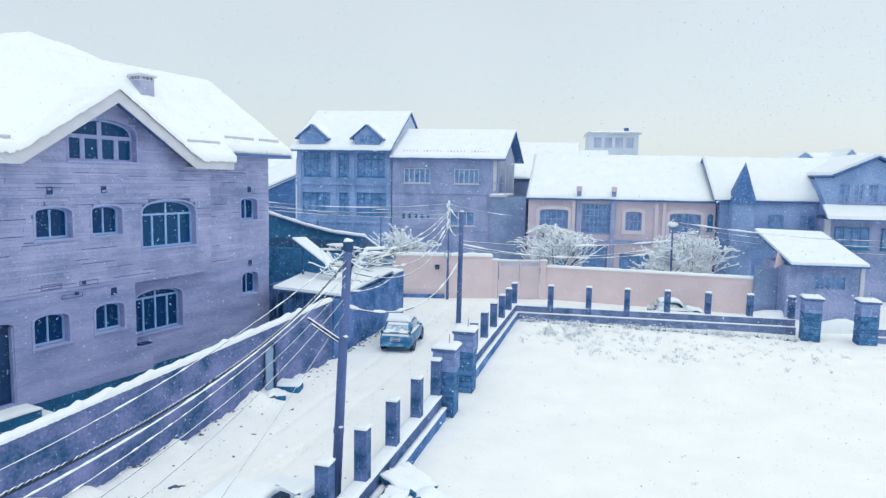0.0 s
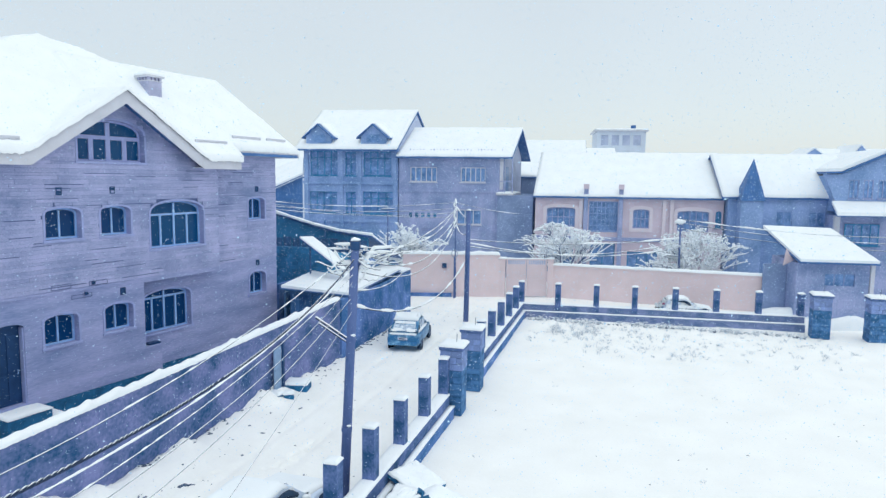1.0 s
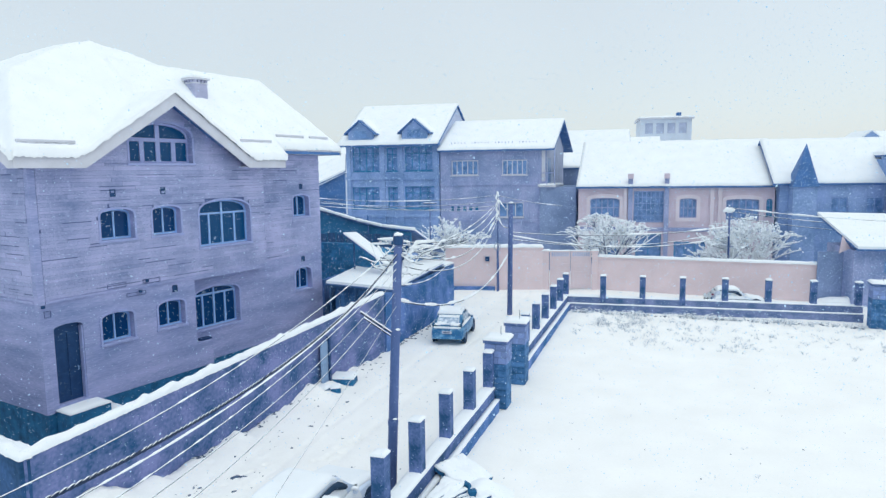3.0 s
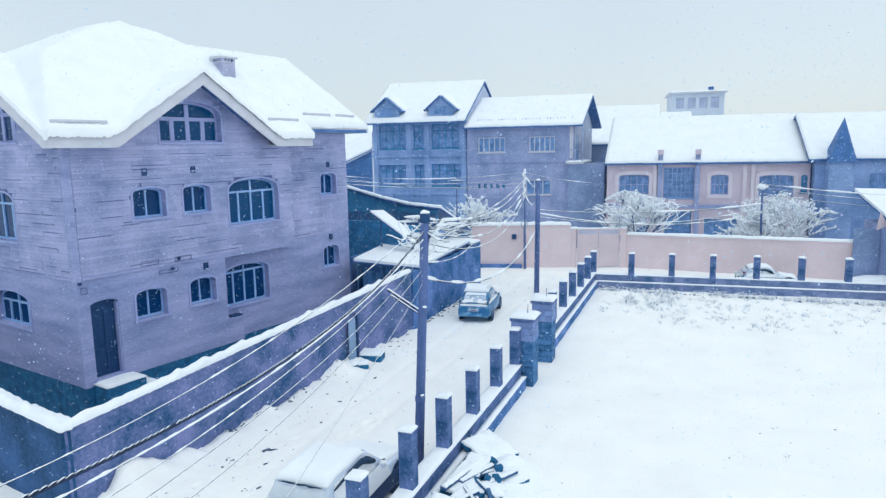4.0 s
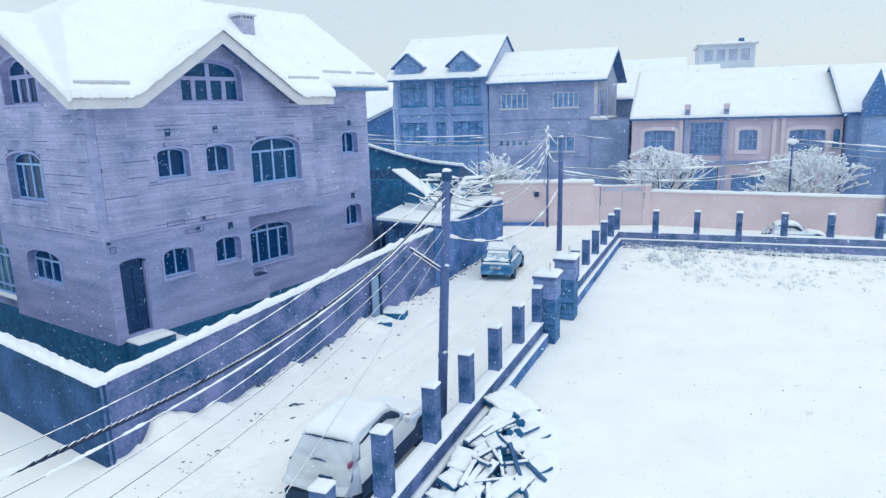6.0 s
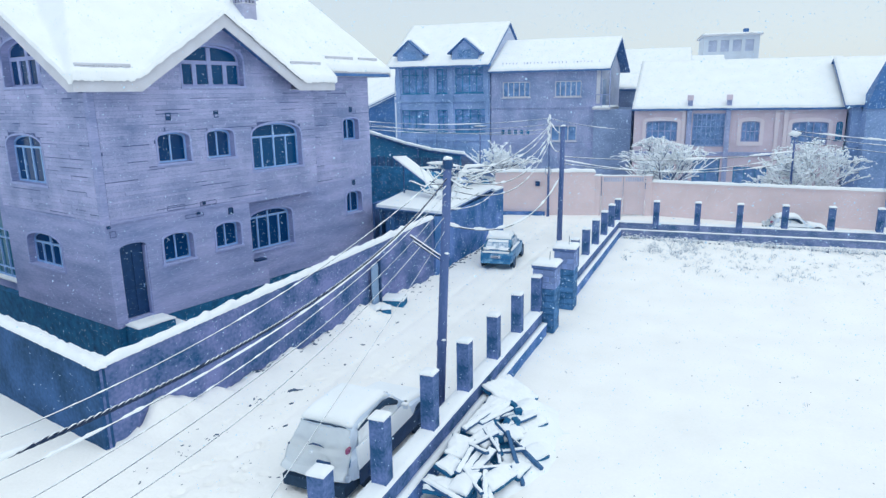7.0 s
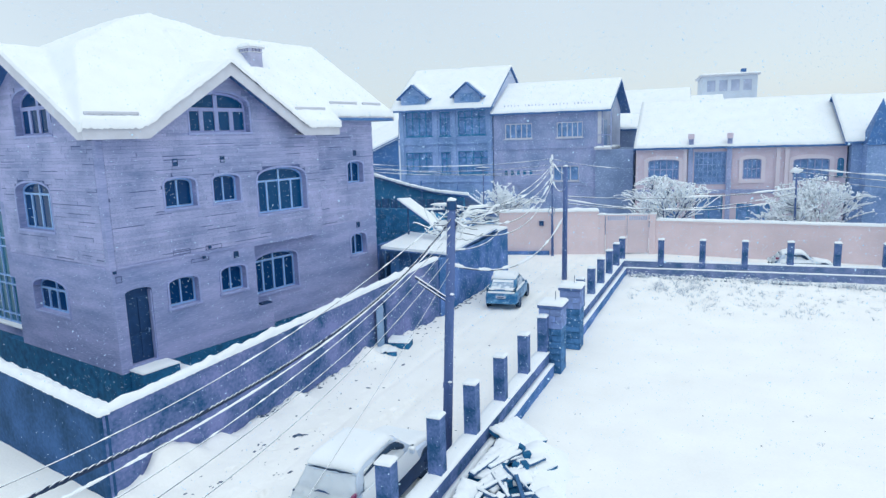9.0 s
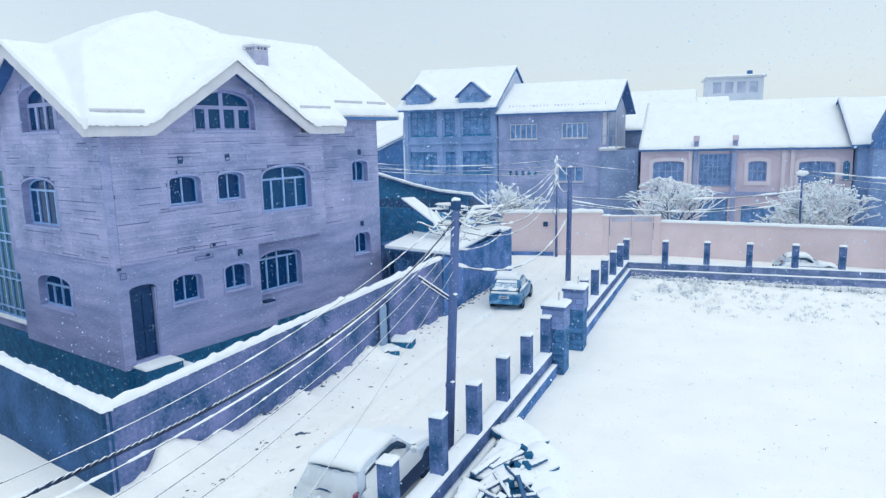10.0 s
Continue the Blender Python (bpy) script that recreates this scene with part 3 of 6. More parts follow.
# front platform by the door
plat = thing("door_platform", HOUSE @ Matrix.Translation((0.85, -0.75, 0)), "low stone platform with snow before the front door", "step")
part("slab", box(-0.58, -0.05, -0.8, 0.82, 0.745, 1.06, 0.02), PLINTH, plat)
snow_cap("slab_snow", -0.58, -0.05, 0.82, 0.745, 1.06, 0.08, plat)
part("tread", box(0.83, 0.05, -0.8, 1.3, 0.74, 0.72, 0.02), PLINTH, plat)
snow_cap("tread_snow", 0.83, 0.05, 1.3, 0.74, 0.72, 0.08, plat)

# ---------------------------------------------------------------- walls and fences along the lane


def run(a, b):
    """The pose of something that runs from a to b along its own x axis, and its length."""
    a, b = Vector((*a, 0)), Vector((*b, 0))
    d = b - a
    return Matrix.Translation(a) @ Matrix.Rotation(math.atan2(d.y, d.x), 4, "Z"), d.length


def boundary_wall(name, a, b, w, h, mat, label, snow=0.16, coping=None):
    m, n = run(a, b)
    ob = thing(name, m, label, "wall")
    bm = box(0, -w / 2, -0.3, n, w / 2, h)
    bmesh.ops.subdivide_edges(bm, edges=[e for e in bm.edges if abs(e.verts[0].co.x - e.verts[1].co.x) > 0.5], cuts=max(1, int(n / 0.6)), use_grid_fill=True)
    part("wall_body", bm, mat, ob)
    top = h
    if coping:
        part("coping", box(0, -w / 2 - 0.06, h, n, w / 2 + 0.06, h + 0.1, 0.015), coping, ob)
        top = h + 0.1
    if snow:
        snow_cap("wall_snow", 0, -w / 2 - (0.06 if coping else 0), n, w / 2 + (0.06 if coping else 0), top, snow, ob, seed=a[0])
    return ob


COMP = (-14.05, 10.45)


def compound_wall(a, b, h0, h1, seed, ledge=False):
    """A plastered wall whose top climbs from h0 to h1, with heaped snow on it."""
    m, n = run(a, b)
    ob = thing("compound_wall", m, "weathered blue-grey compound wall topped with thick snow", "wall")
    bm = panel([(0, -0.7), (n, -0.7), (n, h1), (0, h0)], [], -0.12, 0.12)
    # The ledged return wall takes the shade-darkened plaster.
    part("wall_body", bm, WALL_SHADED if ledge else WALL_PLASTER, ob)

    lr = random.Random(int(seed))
    lumps = []
    at = lr.uniform(0.5, 1.5)
    while at < n:
        lumps.append((at, lr.uniform(0.03, 0.1), lr.uniform(0.12, 0.34)))
        at += lr.uniform(0.9, 4.2)

    def h(x, y):
        k = math.sqrt(max(0.0, 1 - (abs(y) / 0.15) ** 2)) * math.sqrt(max(0.0, min(1.0, (x + 0.06) / 0.14)))
        heap = sum(t * math.exp(-((x - c) / w) ** 2) for c, t, w in lumps if abs(x - c) < 0.9)
        return h0 + (h1 - h0) * x / n + 0.02 + k * (0.1 * (1 + 0.3 * wob(x, y, 1.3, seed) + 0.6 * wob(x, y, 3.5, seed)) + heap)

    rough_sheet(steps(-0.06, n, 0.06), [-0.15, -0.13, -0.1, -0.05, 0, 0.05, 0.1, 0.13, 0.15], h, SNOW, "wall_snow", ob, "thick lumpy ridge of snow", drop=0.06, ragged=0.04)
    if ledge:
        part("ledge", box(0.1, -0.42, -0.7, n, -0.121, h0 - 0.22), WALL_SHADED, ob)

        def hl(x, y):
            return h0 - 0.2 + (h1 - h0) * x / n + max(0.0, 0.12 + 0.16 * wob(x, y, 1.1, 8) + 0.08 * wob(x, y, 3.5, 2)) * (1 if y < -0.18 else 0.6)

        rough_sheet(steps(0.1, n, 0.1), steps(-0.45, -0.155, 0.06), hl, SNOW, "ledge_snow", ob, "uneven snow along the inner ledge", drop=0.08, ragged=0.1)
    return ob


compound_wall(COMP, (-12.98, 28.2), 2.26, 2.93, 3.0)
compound_wall((-13.935, 10.47), (-34.0, 14.51), 2.27, 2.9, 7.0, True)

# fence: low wall with a ledge, square posts
POST_H = 1.32


def fence_wall(name, a, b, side, label, mat=CONCRETE, foot=DARK_WALL):
    m, n = run(a, b)
    ob = thing(name, m, label, "fence wall")
    part("wall_body", box(0, -0.22, -0.3, n, 0.22, 0.84), mat, ob)
    ya, yb = (0.222, 0.40) if side > 0 else (-0.40, -0.222)
    part("footing", box(0, ya, -0.3, n, yb, 0.42), foot, ob, "rough darker footing course")
    snow_cap("footing_snow", 0, ya, n, yb, 0.42, 0.05, ob, seed=4.0)
    snow_cap("top_snow", 0, -0.22, n, 0.22, 0.84, 0.06, ob, seed=2.0)
    return ob


def fence_post():
    ob = thing("fence_post", Matrix.Identity(4), "square concrete fence post with a snow cap", "fence post", "posts along the field fence")
    bm = box(-0.17, -0.17, -0.3, 0.17, 0.17, POST_H, 0.012)
    part("shaft", bm, CONCRETE, ob)
    snow_cap("snow_cap", -0.17, -0.17, 0.17, 0.17, POST_H, 0.065, ob, d=0.05, over=0.012)
    return ob


FX = -6.12
fence_wall("fence_wall", (FX, 8.0), (FX, 22.4), -1, "low concrete field wall with snowy ledge")
fence_wall("fence_wall", (FX, 26.36), (FX - 0.1, 41.2), -1, "low concrete field wall with snowy ledge")
FAR_A, FAR_B = (FX - 0.1, 40.9), (10.3, 42.2)
# The far runs take the paler tone that stands in for haze.
fence_wall("fence_wall", FAR_A, FAR_B, -1, "low grey rendered field wall with snowy ledge", FENCE_HAZED, FENCE_HAZED)
fence_wall("fence_wall", (13.9, 40.9), (32.0, 43.0), -1, "low grey rendered field wall with snowy ledge", FENCE_HAZED, FENCE_HAZED)

post0 = fence_post()
spots = [(FX, y) for y in (8.47, 10.62, 13.02, 15.29, 17.65, 20.04, 22.4)] + [(FX - .05, y) for y in (29.0, 31.5, 34.0, 36.5, 38.9, 41.1)]
spots += [(-3.85, 40.95), (-1.53, 41.2), (0.76, 41.35), (3.12, 41.6), (5.46, 41.8), (7.82, 42.0), (10.1, 42.15)]
spots += [(16.2, 41.2), (18.6, 41.5), (21.0, 41.8), (23.4, 42.1)]
for i, (x, y) in enumerate(spots):
    m = Matrix.Translation((x, y, 0.86 + max(0, 0.17 - 0.035 * max(0, i - 1) if i < 6 else 0))) @ Matrix.Rotation(radians(random.uniform(-2, 2)), 4, "Z")
    if i:
        copy_thing(post0, m)
    else:
        post0.matrix_world = m


def gate_pillar(x, y, h=2.5, w=0.8):
    ob = thing("gate_pillar", Matrix.Translation((x, y, 0)) @ Matrix.Rotation(radians(random.uniform(-2, 3)), 4, "Z"), "square block gate pillar with a snowy cap and thin rod", "gate pillar", "gate pillars of the field")
    core = w / 2 - 0.025
    part("core", box(-core, -core, -0.2, core, core, h * 0.66), PILLAR_DARK, ob)
    part("upper_core", box(-core, -core, h * 0.66 + 0.001, core, core, h - 0.12), MORTAR, ob)
    part("cap", box(-w / 2 - 0.06, -w / 2 - 0.06, h - 0.12, w / 2 + 0.06, w / 2 + 0.06, h, 0.015), CONCRETE, ob)
    rows = 10
    rh = (h - 0.14) / rows
    for r in range(rows):
        n = 3 if r in (7, 8) else random.choice((1, 2, 2))
        for s in range(4):
            cuts = [-w / 2] + sorted(random.uniform(-0.1, 0.1) * w + w * (k + 1 - n / 2) / n for k in range(n - 1)) + [w / 2]
            for a, b in zip(cuts, cuts[1:]):
                d = random.uniform(0.0, 0.02)
                bm = box(a + 0.008, -w / 2 - d, r * rh + 0.008, b - 0.008, -core + 0.005, (r + 1) * rh - 0.008)
                bm.transform(Matrix.Rotation(math.pi / 2 * s, 4, "Z"))
                part("block", bm, PALE_BRICK if r >= 7 else BLOCK, ob)
    snow_cap("cap_snow", -w / 2 - .06, -w / 2 - .06, w / 2 + .06, w / 2 + .06, h, 0.1, ob, d=0.1)
    part("rod", tube([(0.1, 0, h), (0.11, 0.01, h + 0.45)], 0.012, 5), DARK_METAL, ob, "thin bent steel rod")
    return ob


gate_pillar(-5.91, 23.0, 2.56)
gate_pillar(-5.86, 25.9, 2.56)
gate_pillar(10.75, 40.6, 2.45, 0.9)
gate_pillar(13.5, 40.5, 2.45, 0.9)

# peach boundary wall with its gate
boundary_wall("peach_wall", (-15.6, 45.3), (-8.75, 47.2), 0.25, 3.0, PEACH, "peach plastered garden wall with snowy coping", 0.24, PEACH)
boundary_wall("peach_wall", (-4.95, 48.3), (9.9, 47.6), 0.25, 2.3, PEACH, "peach plastered garden wall with snowy coping", 0.16, PEACH)
for x, y in ((-8.55, 47.3), (-5.15, 48.25)):
    p = thing("wall_pillar", Matrix.Translation((x, y, 0)), "peach plastered gate pillar with snow on top", "gate pillar", "pillars of the peach gate")
    part("shaft", box(-0.2, -0.2, -0.2, 0.2, 0.2, 2.75, 0.015), PEACH, p)
    part("cap", box(-0.26, -0.26, 2.75, 0.26, 0.26, 2.85, 0.015), PEACH, p)
    snow_cap("cap_snow", -0.26, -0.26, 0.26, 0.26, 2.85, 0.08, p, d=0.08)
m, n = run((-8.3, 47.36), (-5.4, 48.18))
g = thing("peach_gate", m, "closed peach sheet-metal double gate with snow along its top", "gate")
for k in range(2):
    a, b = k * n / 2 + 0.02, (k + 1) * n / 2 - 0.02
    lf = part("leaf", box(a, -0.03, 0.05, b, 0.03, 2.82), PEACH_GATE, g)
    for z in (0.06, 1.25, 2.34, 2.74):
        part("rail", box(a, -0.06, z, b, -0.031, z + 0.08), PEACH_GATE, lf)
    for x in (a, b - 0.08):
        part("stile", box(x, -0.075, 0.05, x + 0.08, -0.061, 2.82), PEACH_GATE, lf)
    part("lattice_backing", box(a + 0.09, -0.036, 2.43, b - 0.09, -0.0305, 2.73), FAR_PALE, lf, "recessed grey lattice band")
    for i in range(9):
        x = a + 0.1 + (b - a - 0.2) * i / 8
        part("spindle", box(x - 0.02, -0.055, 2.42, x + 0.02, -0.037, 2.74), PEACH_GATE, lf)
    for i in range(14):
        z = 0.24 + i * 0.14 + (0.1 if i > 6 else 0)
        part("rib", box(a + 0.09, -0.045, z, b - 0.09, -0.0305, z + 0.03), PEACH_GATE, lf)
    snow_cap("top_snow", a, -0.06, b, 0.05, 2.82, 0.07, lf, d=0.05)

m, n = run((-15.6, 45.3), (-8.75, 47.2))
mb = thing("meter_box", m @ Matrix.Translation((3.05, -0.2, 2.3)), "small dark meter box on the peach wall", "meter box")
part("case", box(-0.16, -0.06, -0.18, 0.16, 0.07, 0.18, 0.01), DARK_METAL, mb)
part("lid", box(-0.18, -0.08, 0.18, 0.18, 0.07, 0.21), TRIM, mb)
kb = thing("wall_kerb", m @ Matrix.Translation((0, -0.3, 0)), "low dark damp kerb along the peach wall", "kerb")
part("kerb", box(0.1, -0.08, -0.2, 3.6, 0.17, 0.27, 0.03), DARK_WALL, kb)

# ---------------------------------------------------------------- houses beyond the peach wall
ANG = radians(7.0)


def far_frame(x, y):
    return Matrix.Translation((x, y, 0)) @ Matrix.Rotation(ANG, 4, "Z")


def gable_roof(name, parent, x0, x1, y0, y1, ze, zr, over=0.4, mat=None, ridge=None, label="thick white snow on the roof"):
    """A two-sided roof with its ridge along x: sheets below, snow above."""
    ym = ridge if ridge is not None else (y0 + y1) / 2
    bm = bmesh.new()
    xs = (x0 - over, x1 + over)
    sl = (zr - ze) / (ym - y0)
    ye0, ye1 = y0 - over, y1 + over
    z0 = ze - sl * over
    z1 = zr - (zr - ze) / (y1 - ym) * (y1 + over - ym)
    pro = [(ye0, z0), (ym, zr), (ye1, z1), (ye1, z1 - 0.12), (ym, zr - 0.14), (ye0, z0 - 0.12)]
    a = [bm.verts.new((xs[0], *p)) for p in pro]
    b = [bm.verts.new((xs[1], *p)) for p in pro]
    for i in range(6):
        j = (i + 1) % 6
        bm.faces.new((a[i], a[j], b[j], b[i]))
    bm.faces.new(a[::-1])
    bm.faces.new(b)
    bmesh.ops.recalc_face_normals(bm, faces=bm.faces)
    rf = part("roof", bm, mat or TIN, parent)

    def h(x, y):
        z = z0 + (zr - z0) * (y - ye0) / (ym - ye0) if y < ym else zr + (z1 - zr) * (y - ym) / (ye1 - ym)
        return z + 0.16 + 0.03 * wob(x, y, 1.5, x0)

    rough_sheet(steps(xs[0] + .03, xs[1] - .03, 0.3), steps(ye0 + .03, ym, 0.3) + steps(ym, ye1 - .03, 0.3)[1:], h, SNOW, "roof_snow", rf, label, drop=0.15)
    return rf


def lean_back(house_ob, k):
    """Set the depth of a house off square: x grows by k for each metre back."""
    sh = Matrix(((1, k, 0, 0), (0, 1, 0, 0), (0, 0, 1, 0), (0, 0, 0, 1)))
    for ob in house_ob.children_recursive:
        m = ob.matrix_basis.copy()
        ob.data.transform(m.inverted() @ sh @ m)


def simple_window(parent, x0, x1, z0, z1, y, lights=2, transom=0.0, edging=None, arched=0.0):
    """A framed window set into a far wall."""
    fr = edging or FRAME
    o = arch(x0, x1, z0, z1 - arched, z1, 8) if arched else [(x0, z0), (x1, z0), (x1, z1), (x0, z1)]
    w = part("window", panel(o, [inset(o, 0.08)], y + 0.08, y + 0.15), fr, parent)
    part("pane", panel(inset(o, 0.06), [], y + 0.11, y + 0.12), FAR_PANE, w, "dark reflecting glass")
    for i in range(1, lights):
        x = x0 + (x1 - x0) * i / lights
        part("mullion", box(x - .035, y + .07, z0 + .05, x + .035, y + .145, z1 - .05 - arched * 0.4), fr, w)
    if transom:
        part("transom", box(x0 + .05, y + .065, transom - .035, x1 - .05, y + .142, transom + .035), fr, w)
    part("sill", box(x0 - .08, y - .08, z0 - .08, x1 + .08, y + .1, z0 - .003), fr, w)
    return w


def hole(x0, x1, z0, z1, arched=0.0):
    return arch(x0, x1, z0, z1 - arched, z1, 8) if arched else [(x0, z0), (x1, z0), (x1, z1), (x0, z1)]


# long low house with a peach upper storey; its own x starts at the west corner
row = thing("row_house", far_frame(-7.3, 55.1), "two-storey peach house with a wide snow-covered roof", "house")
RW = 15.0
wins = [(0.95, 3.3, 4.75, 6.35, 3, 0.15), (7.95, 9.25, 4.75, 6.3, 2, 0.15), (11.45, 13.9, 4.55, 6.25, 3, 0.15), (14.4, 14.85, 4.9, 6.25, 1, 0.2)]
part("front_wall", panel([(0, 0), (RW, 0), (RW, 7.35), (0, 7.35)], [hole(a, b, c, d, e) for a, b, c, d, n, e in wins] + [hole(4.4, 6.75, 4.45, 6.9)] + [hole(4.6, 6.6, 0.1, 3.4), hole(7.6, 10.0, 1.0, 2.8), hole(1.0, 3.2, 1.0, 2.9)], 0, 0.25), PEACH_FAR, row)
for a, b, c, d, n, e in wins:
    simple_window(row, a, b, c, d, 0, n + 2, c + (d - c) * 0.5, FAR_WALL if n > 1 else BRICK, e)
for a, b, c, d, n, e in wins[:3]:
    o = arch(a - 0.28, b + 0.28, c - 0.3, d - e + 0.1, d + 0.3, 8)
    part("window_surround", panel(o, [arch(a - 0.005, b + 0.005, c - 0.005, d - e, d + 0.005, 8)], -0.1, -0.003), PEACH_PALE, row, "pale pink raised window surround")
for x in (3.75, 10.4, 11.0):
    part("wall_pier", box(x - 0.14, -0.14, 0, x + 0.14, -0.004, 7.3), PEACH_PALE, row)
bw = simple_window(row, 4.4, 6.75, 4.45, 6.9, 0.02, 7, 5.9, FAR_BLUE)
for z in (4.9, 5.4, 6.4):
    part("lattice_bar", box(4.5, 0.06, z - .03, 6.65, 0.1, z + .03), FAR_BLUE, bw)
simple_window(row, 4.6, 6.6, 0.1, 3.4, 0.1, 2, 2.4, BRICK)
simple_window(row, 7.6, 10.0, 1.0, 2.8, 0, 3, 0, BRICK)
simple_window(row, 1.0, 3.2, 1.0, 2.9, 0, 3, 0, BRICK)
part("floor_band", box(-0.05, -0.12, 3.65, RW + 0.05, -0.002, 3.95), FAR_WALL, row)
for x in (4.15, 6.95):
    part("pilaster", box(x - .18, -0.25, 0, x + .18, -0.121, 7.9), FAR_WALL, row)
    part("pilaster_cap", box(x - .22, -0.5, 7.9, x + .22, 0.0, 8.3), PEACH_FAR, row)
part("end_wall", box(0, 0.251, 0, 0.25, 9.9, 7.35), FAR_WALL, row)
part("end_wall", box(RW - .25, 0.251, 0, RW, 9.9, 7.35), FAR_WALL, row)
part("rear_wall", box(0, 9.91, 0, RW, 10.1, 7.35), FAR_WALL, row)
gable_roof("roof", row, 0.17, RW - 0.28, 0, 10, 7.5, 10.95, 0.35)
lean_back(row, 0.105)

# tall dark house with two attic dormers
tall = thing("tall_house", far_frame(-28.3, 54.5), "tall dark three-storey house with two snowy attic dormers", "house")
TW = 8.7
tw = [(0.6, 3.15, 8.75, 10.95, 4), (3.85, 4.85, 8.75, 10.85, 2), (5.55, 8.1, 8.75, 10.9, 4), (0.5, 3.1, 5.35, 7.3, 4), (3.9, 4.85, 5.35, 7.3, 2), (5.5, 8.3, 5.35, 7.35, 4)]
part("front_wall", panel([(0, 0), (TW, 0), (TW, 11.4), (0, 11.4)], [hole(*w[:4]) for w in tw], 0, 0.3), FAR_BLUE, tall)
for a, b, c, d, n in tw:
    simple_window(tall, a, b, c, d, 0.05, n, d - 0.6, BRICK)
for z in (4.6, 8.0):
    part("floor_band", box(-0.03, -0.15, z, TW + 0.03, -0.002, z + 0.25), FAR_BLUE, tall)
for x in (0.3, 3.55, 5.25, TW - 0.25):
    part("pilaster", box(x - .15, -0.12, 0, x + .15, -0.003, 11.3), FAR_BLUE, tall)
# East gable end in a paler copy: its lit side is put into colour.
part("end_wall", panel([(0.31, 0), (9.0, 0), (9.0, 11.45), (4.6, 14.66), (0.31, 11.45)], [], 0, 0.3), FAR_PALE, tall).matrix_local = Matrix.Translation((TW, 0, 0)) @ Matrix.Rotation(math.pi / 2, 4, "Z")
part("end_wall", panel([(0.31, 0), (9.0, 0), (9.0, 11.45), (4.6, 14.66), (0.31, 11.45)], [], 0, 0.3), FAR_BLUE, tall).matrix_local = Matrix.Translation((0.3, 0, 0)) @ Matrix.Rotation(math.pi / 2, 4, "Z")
gable_roof("roof", tall, 0.0, TW - 0.45, 0, 9.2, 11.5, 14.9, 0.6)
for xc in (1.45, 6.5):
    d = part("dormer", panel([(xc - 1.15, 11.5), (xc + 1.15, 11.5), (xc + 1.15, 12.3), (xc, 13.25), (xc - 1.15, 12.3)], [], -0.1, 3.0), FAR_BLUE, tall, "dark gabled attic dormer")
    part("dormer_window", box(xc - 0.6, -0.14, 11.75, xc + 0.6, -0.101, 12.4), FAR_PANE, d)
    for s in (-1, 1):
        part("dormer_roof", panel([(xc, 13.36), (xc, 13.24), (xc + s * 1.45, 12.02), (xc + s * 1.45, 12.14)], [], -0.35, 3.0), TIN, d)
        part("dormer_snow", panel([(xc, 13.47), (xc, 13.365), (xc + s * 1.42, 12.16), (xc + s * 1.42, 12.28)], [], 0.15, 3.0), SNOW, d)

lean_back(tall, 0.17)

# brick house joined to it
mid = thing("brick_house", far_frame(-19.55, 55.6), "three-storey unplastered brick house with snow-guarded roof", "house")
MW = 9.3
mw = [(1.0, 3.4, 8.3, 9.6, 5), (5.5, 7.7, 8.3, 9.6, 5)]
vents = [(0.9 + i * 0.55, 1.2 + i * 0.55, 5.15, 5.55) for i in range(5)]
mlow = [(5.2, 7.4, 4.6, 5.9, 3)]
part("front_wall", panel([(0, 0), (MW, 0), (MW, 10.7), (0, 10.7)], [hole(*w[:4]) for w in mw + mlow] + [hole(*v) for v in vents], 0, 0.3), FAR_WALL, mid)
for a, b, c, d, n in mw:
    simple_window(mid, a, b, c, d, 0.0, n, 0, TRIM)
simple_window(mid, *mlow[0][:4], 0.0, 3, 0, TRIM)
for a, b, c, d in vents:
    part("vent_opening", box(a, 0.12, c, b, 0.25, d), BRICK, mid)
for z in (4.2, 7.4):
    part("floor_band", box(-0.02, -0.08, z, MW + 0.02, -0.002, z + 0.22), FAR_WALL, mid)
part("pale_strip", box(MW - 0.35, -0.04, 7.7, MW - 0.05, -0.003, 10.6), TRIM, mid)
# Snow-lit gable end: the light is put into a paler wall colour.
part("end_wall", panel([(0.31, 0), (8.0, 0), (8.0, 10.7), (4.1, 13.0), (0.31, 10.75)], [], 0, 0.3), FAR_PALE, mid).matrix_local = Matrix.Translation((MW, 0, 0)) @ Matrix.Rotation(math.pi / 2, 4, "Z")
gable_roof("roof", mid, 0.3, MW + 0.35, 0, 8.2, 10.75, 13.2, 0.45)
for i in range(28):
    x = 0.9 + i * 0.3 + (0.35 if i % 7 > 4 else 0)
    if x < MW:
        part("snow_stop", box(x, 0.28, 10.95, x + 0.045, 0.32, 11.2), FAR_WALL, mid)
# Stretched to the row house; an open gap there would read too dark.
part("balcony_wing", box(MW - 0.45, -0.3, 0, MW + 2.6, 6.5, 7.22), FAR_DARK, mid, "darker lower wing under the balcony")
bal = part("balcony_slab", box(MW - 0.5, -0.6, 7.23, MW + 0.95, 3.0, 7.38), TRIM, mid)
snow_cap("slab_snow", MW - 0.5, -0.6, MW + 0.95, 3.0, 7.38, 0.12, bal, d=0.2)
for x in (MW - 0.42, MW + 0.2, MW + 0.85):
    part("baluster", box(x - .035, -0.55, 7.39, x + .035, -0.47, 8.4), FAR_WALL, bal)
part("hand_rail", box(MW - 0.46, -0.56, 8.4, MW + 0.9, -0.46, 8.47), FAR_WALL, bal)
part("corner_post", box(MW + 0.78, -0.52, 8.48, MW + 0.88, -0.42, 10.4), FAR_WALL, mid)
part("balcony_door", box(MW + 0.005, 0.8, 7.4, MW + 0.03, 2.0, 9.7), FAR_PANE, mid, "dark balcony door")
lean_back(mid, 0.152)

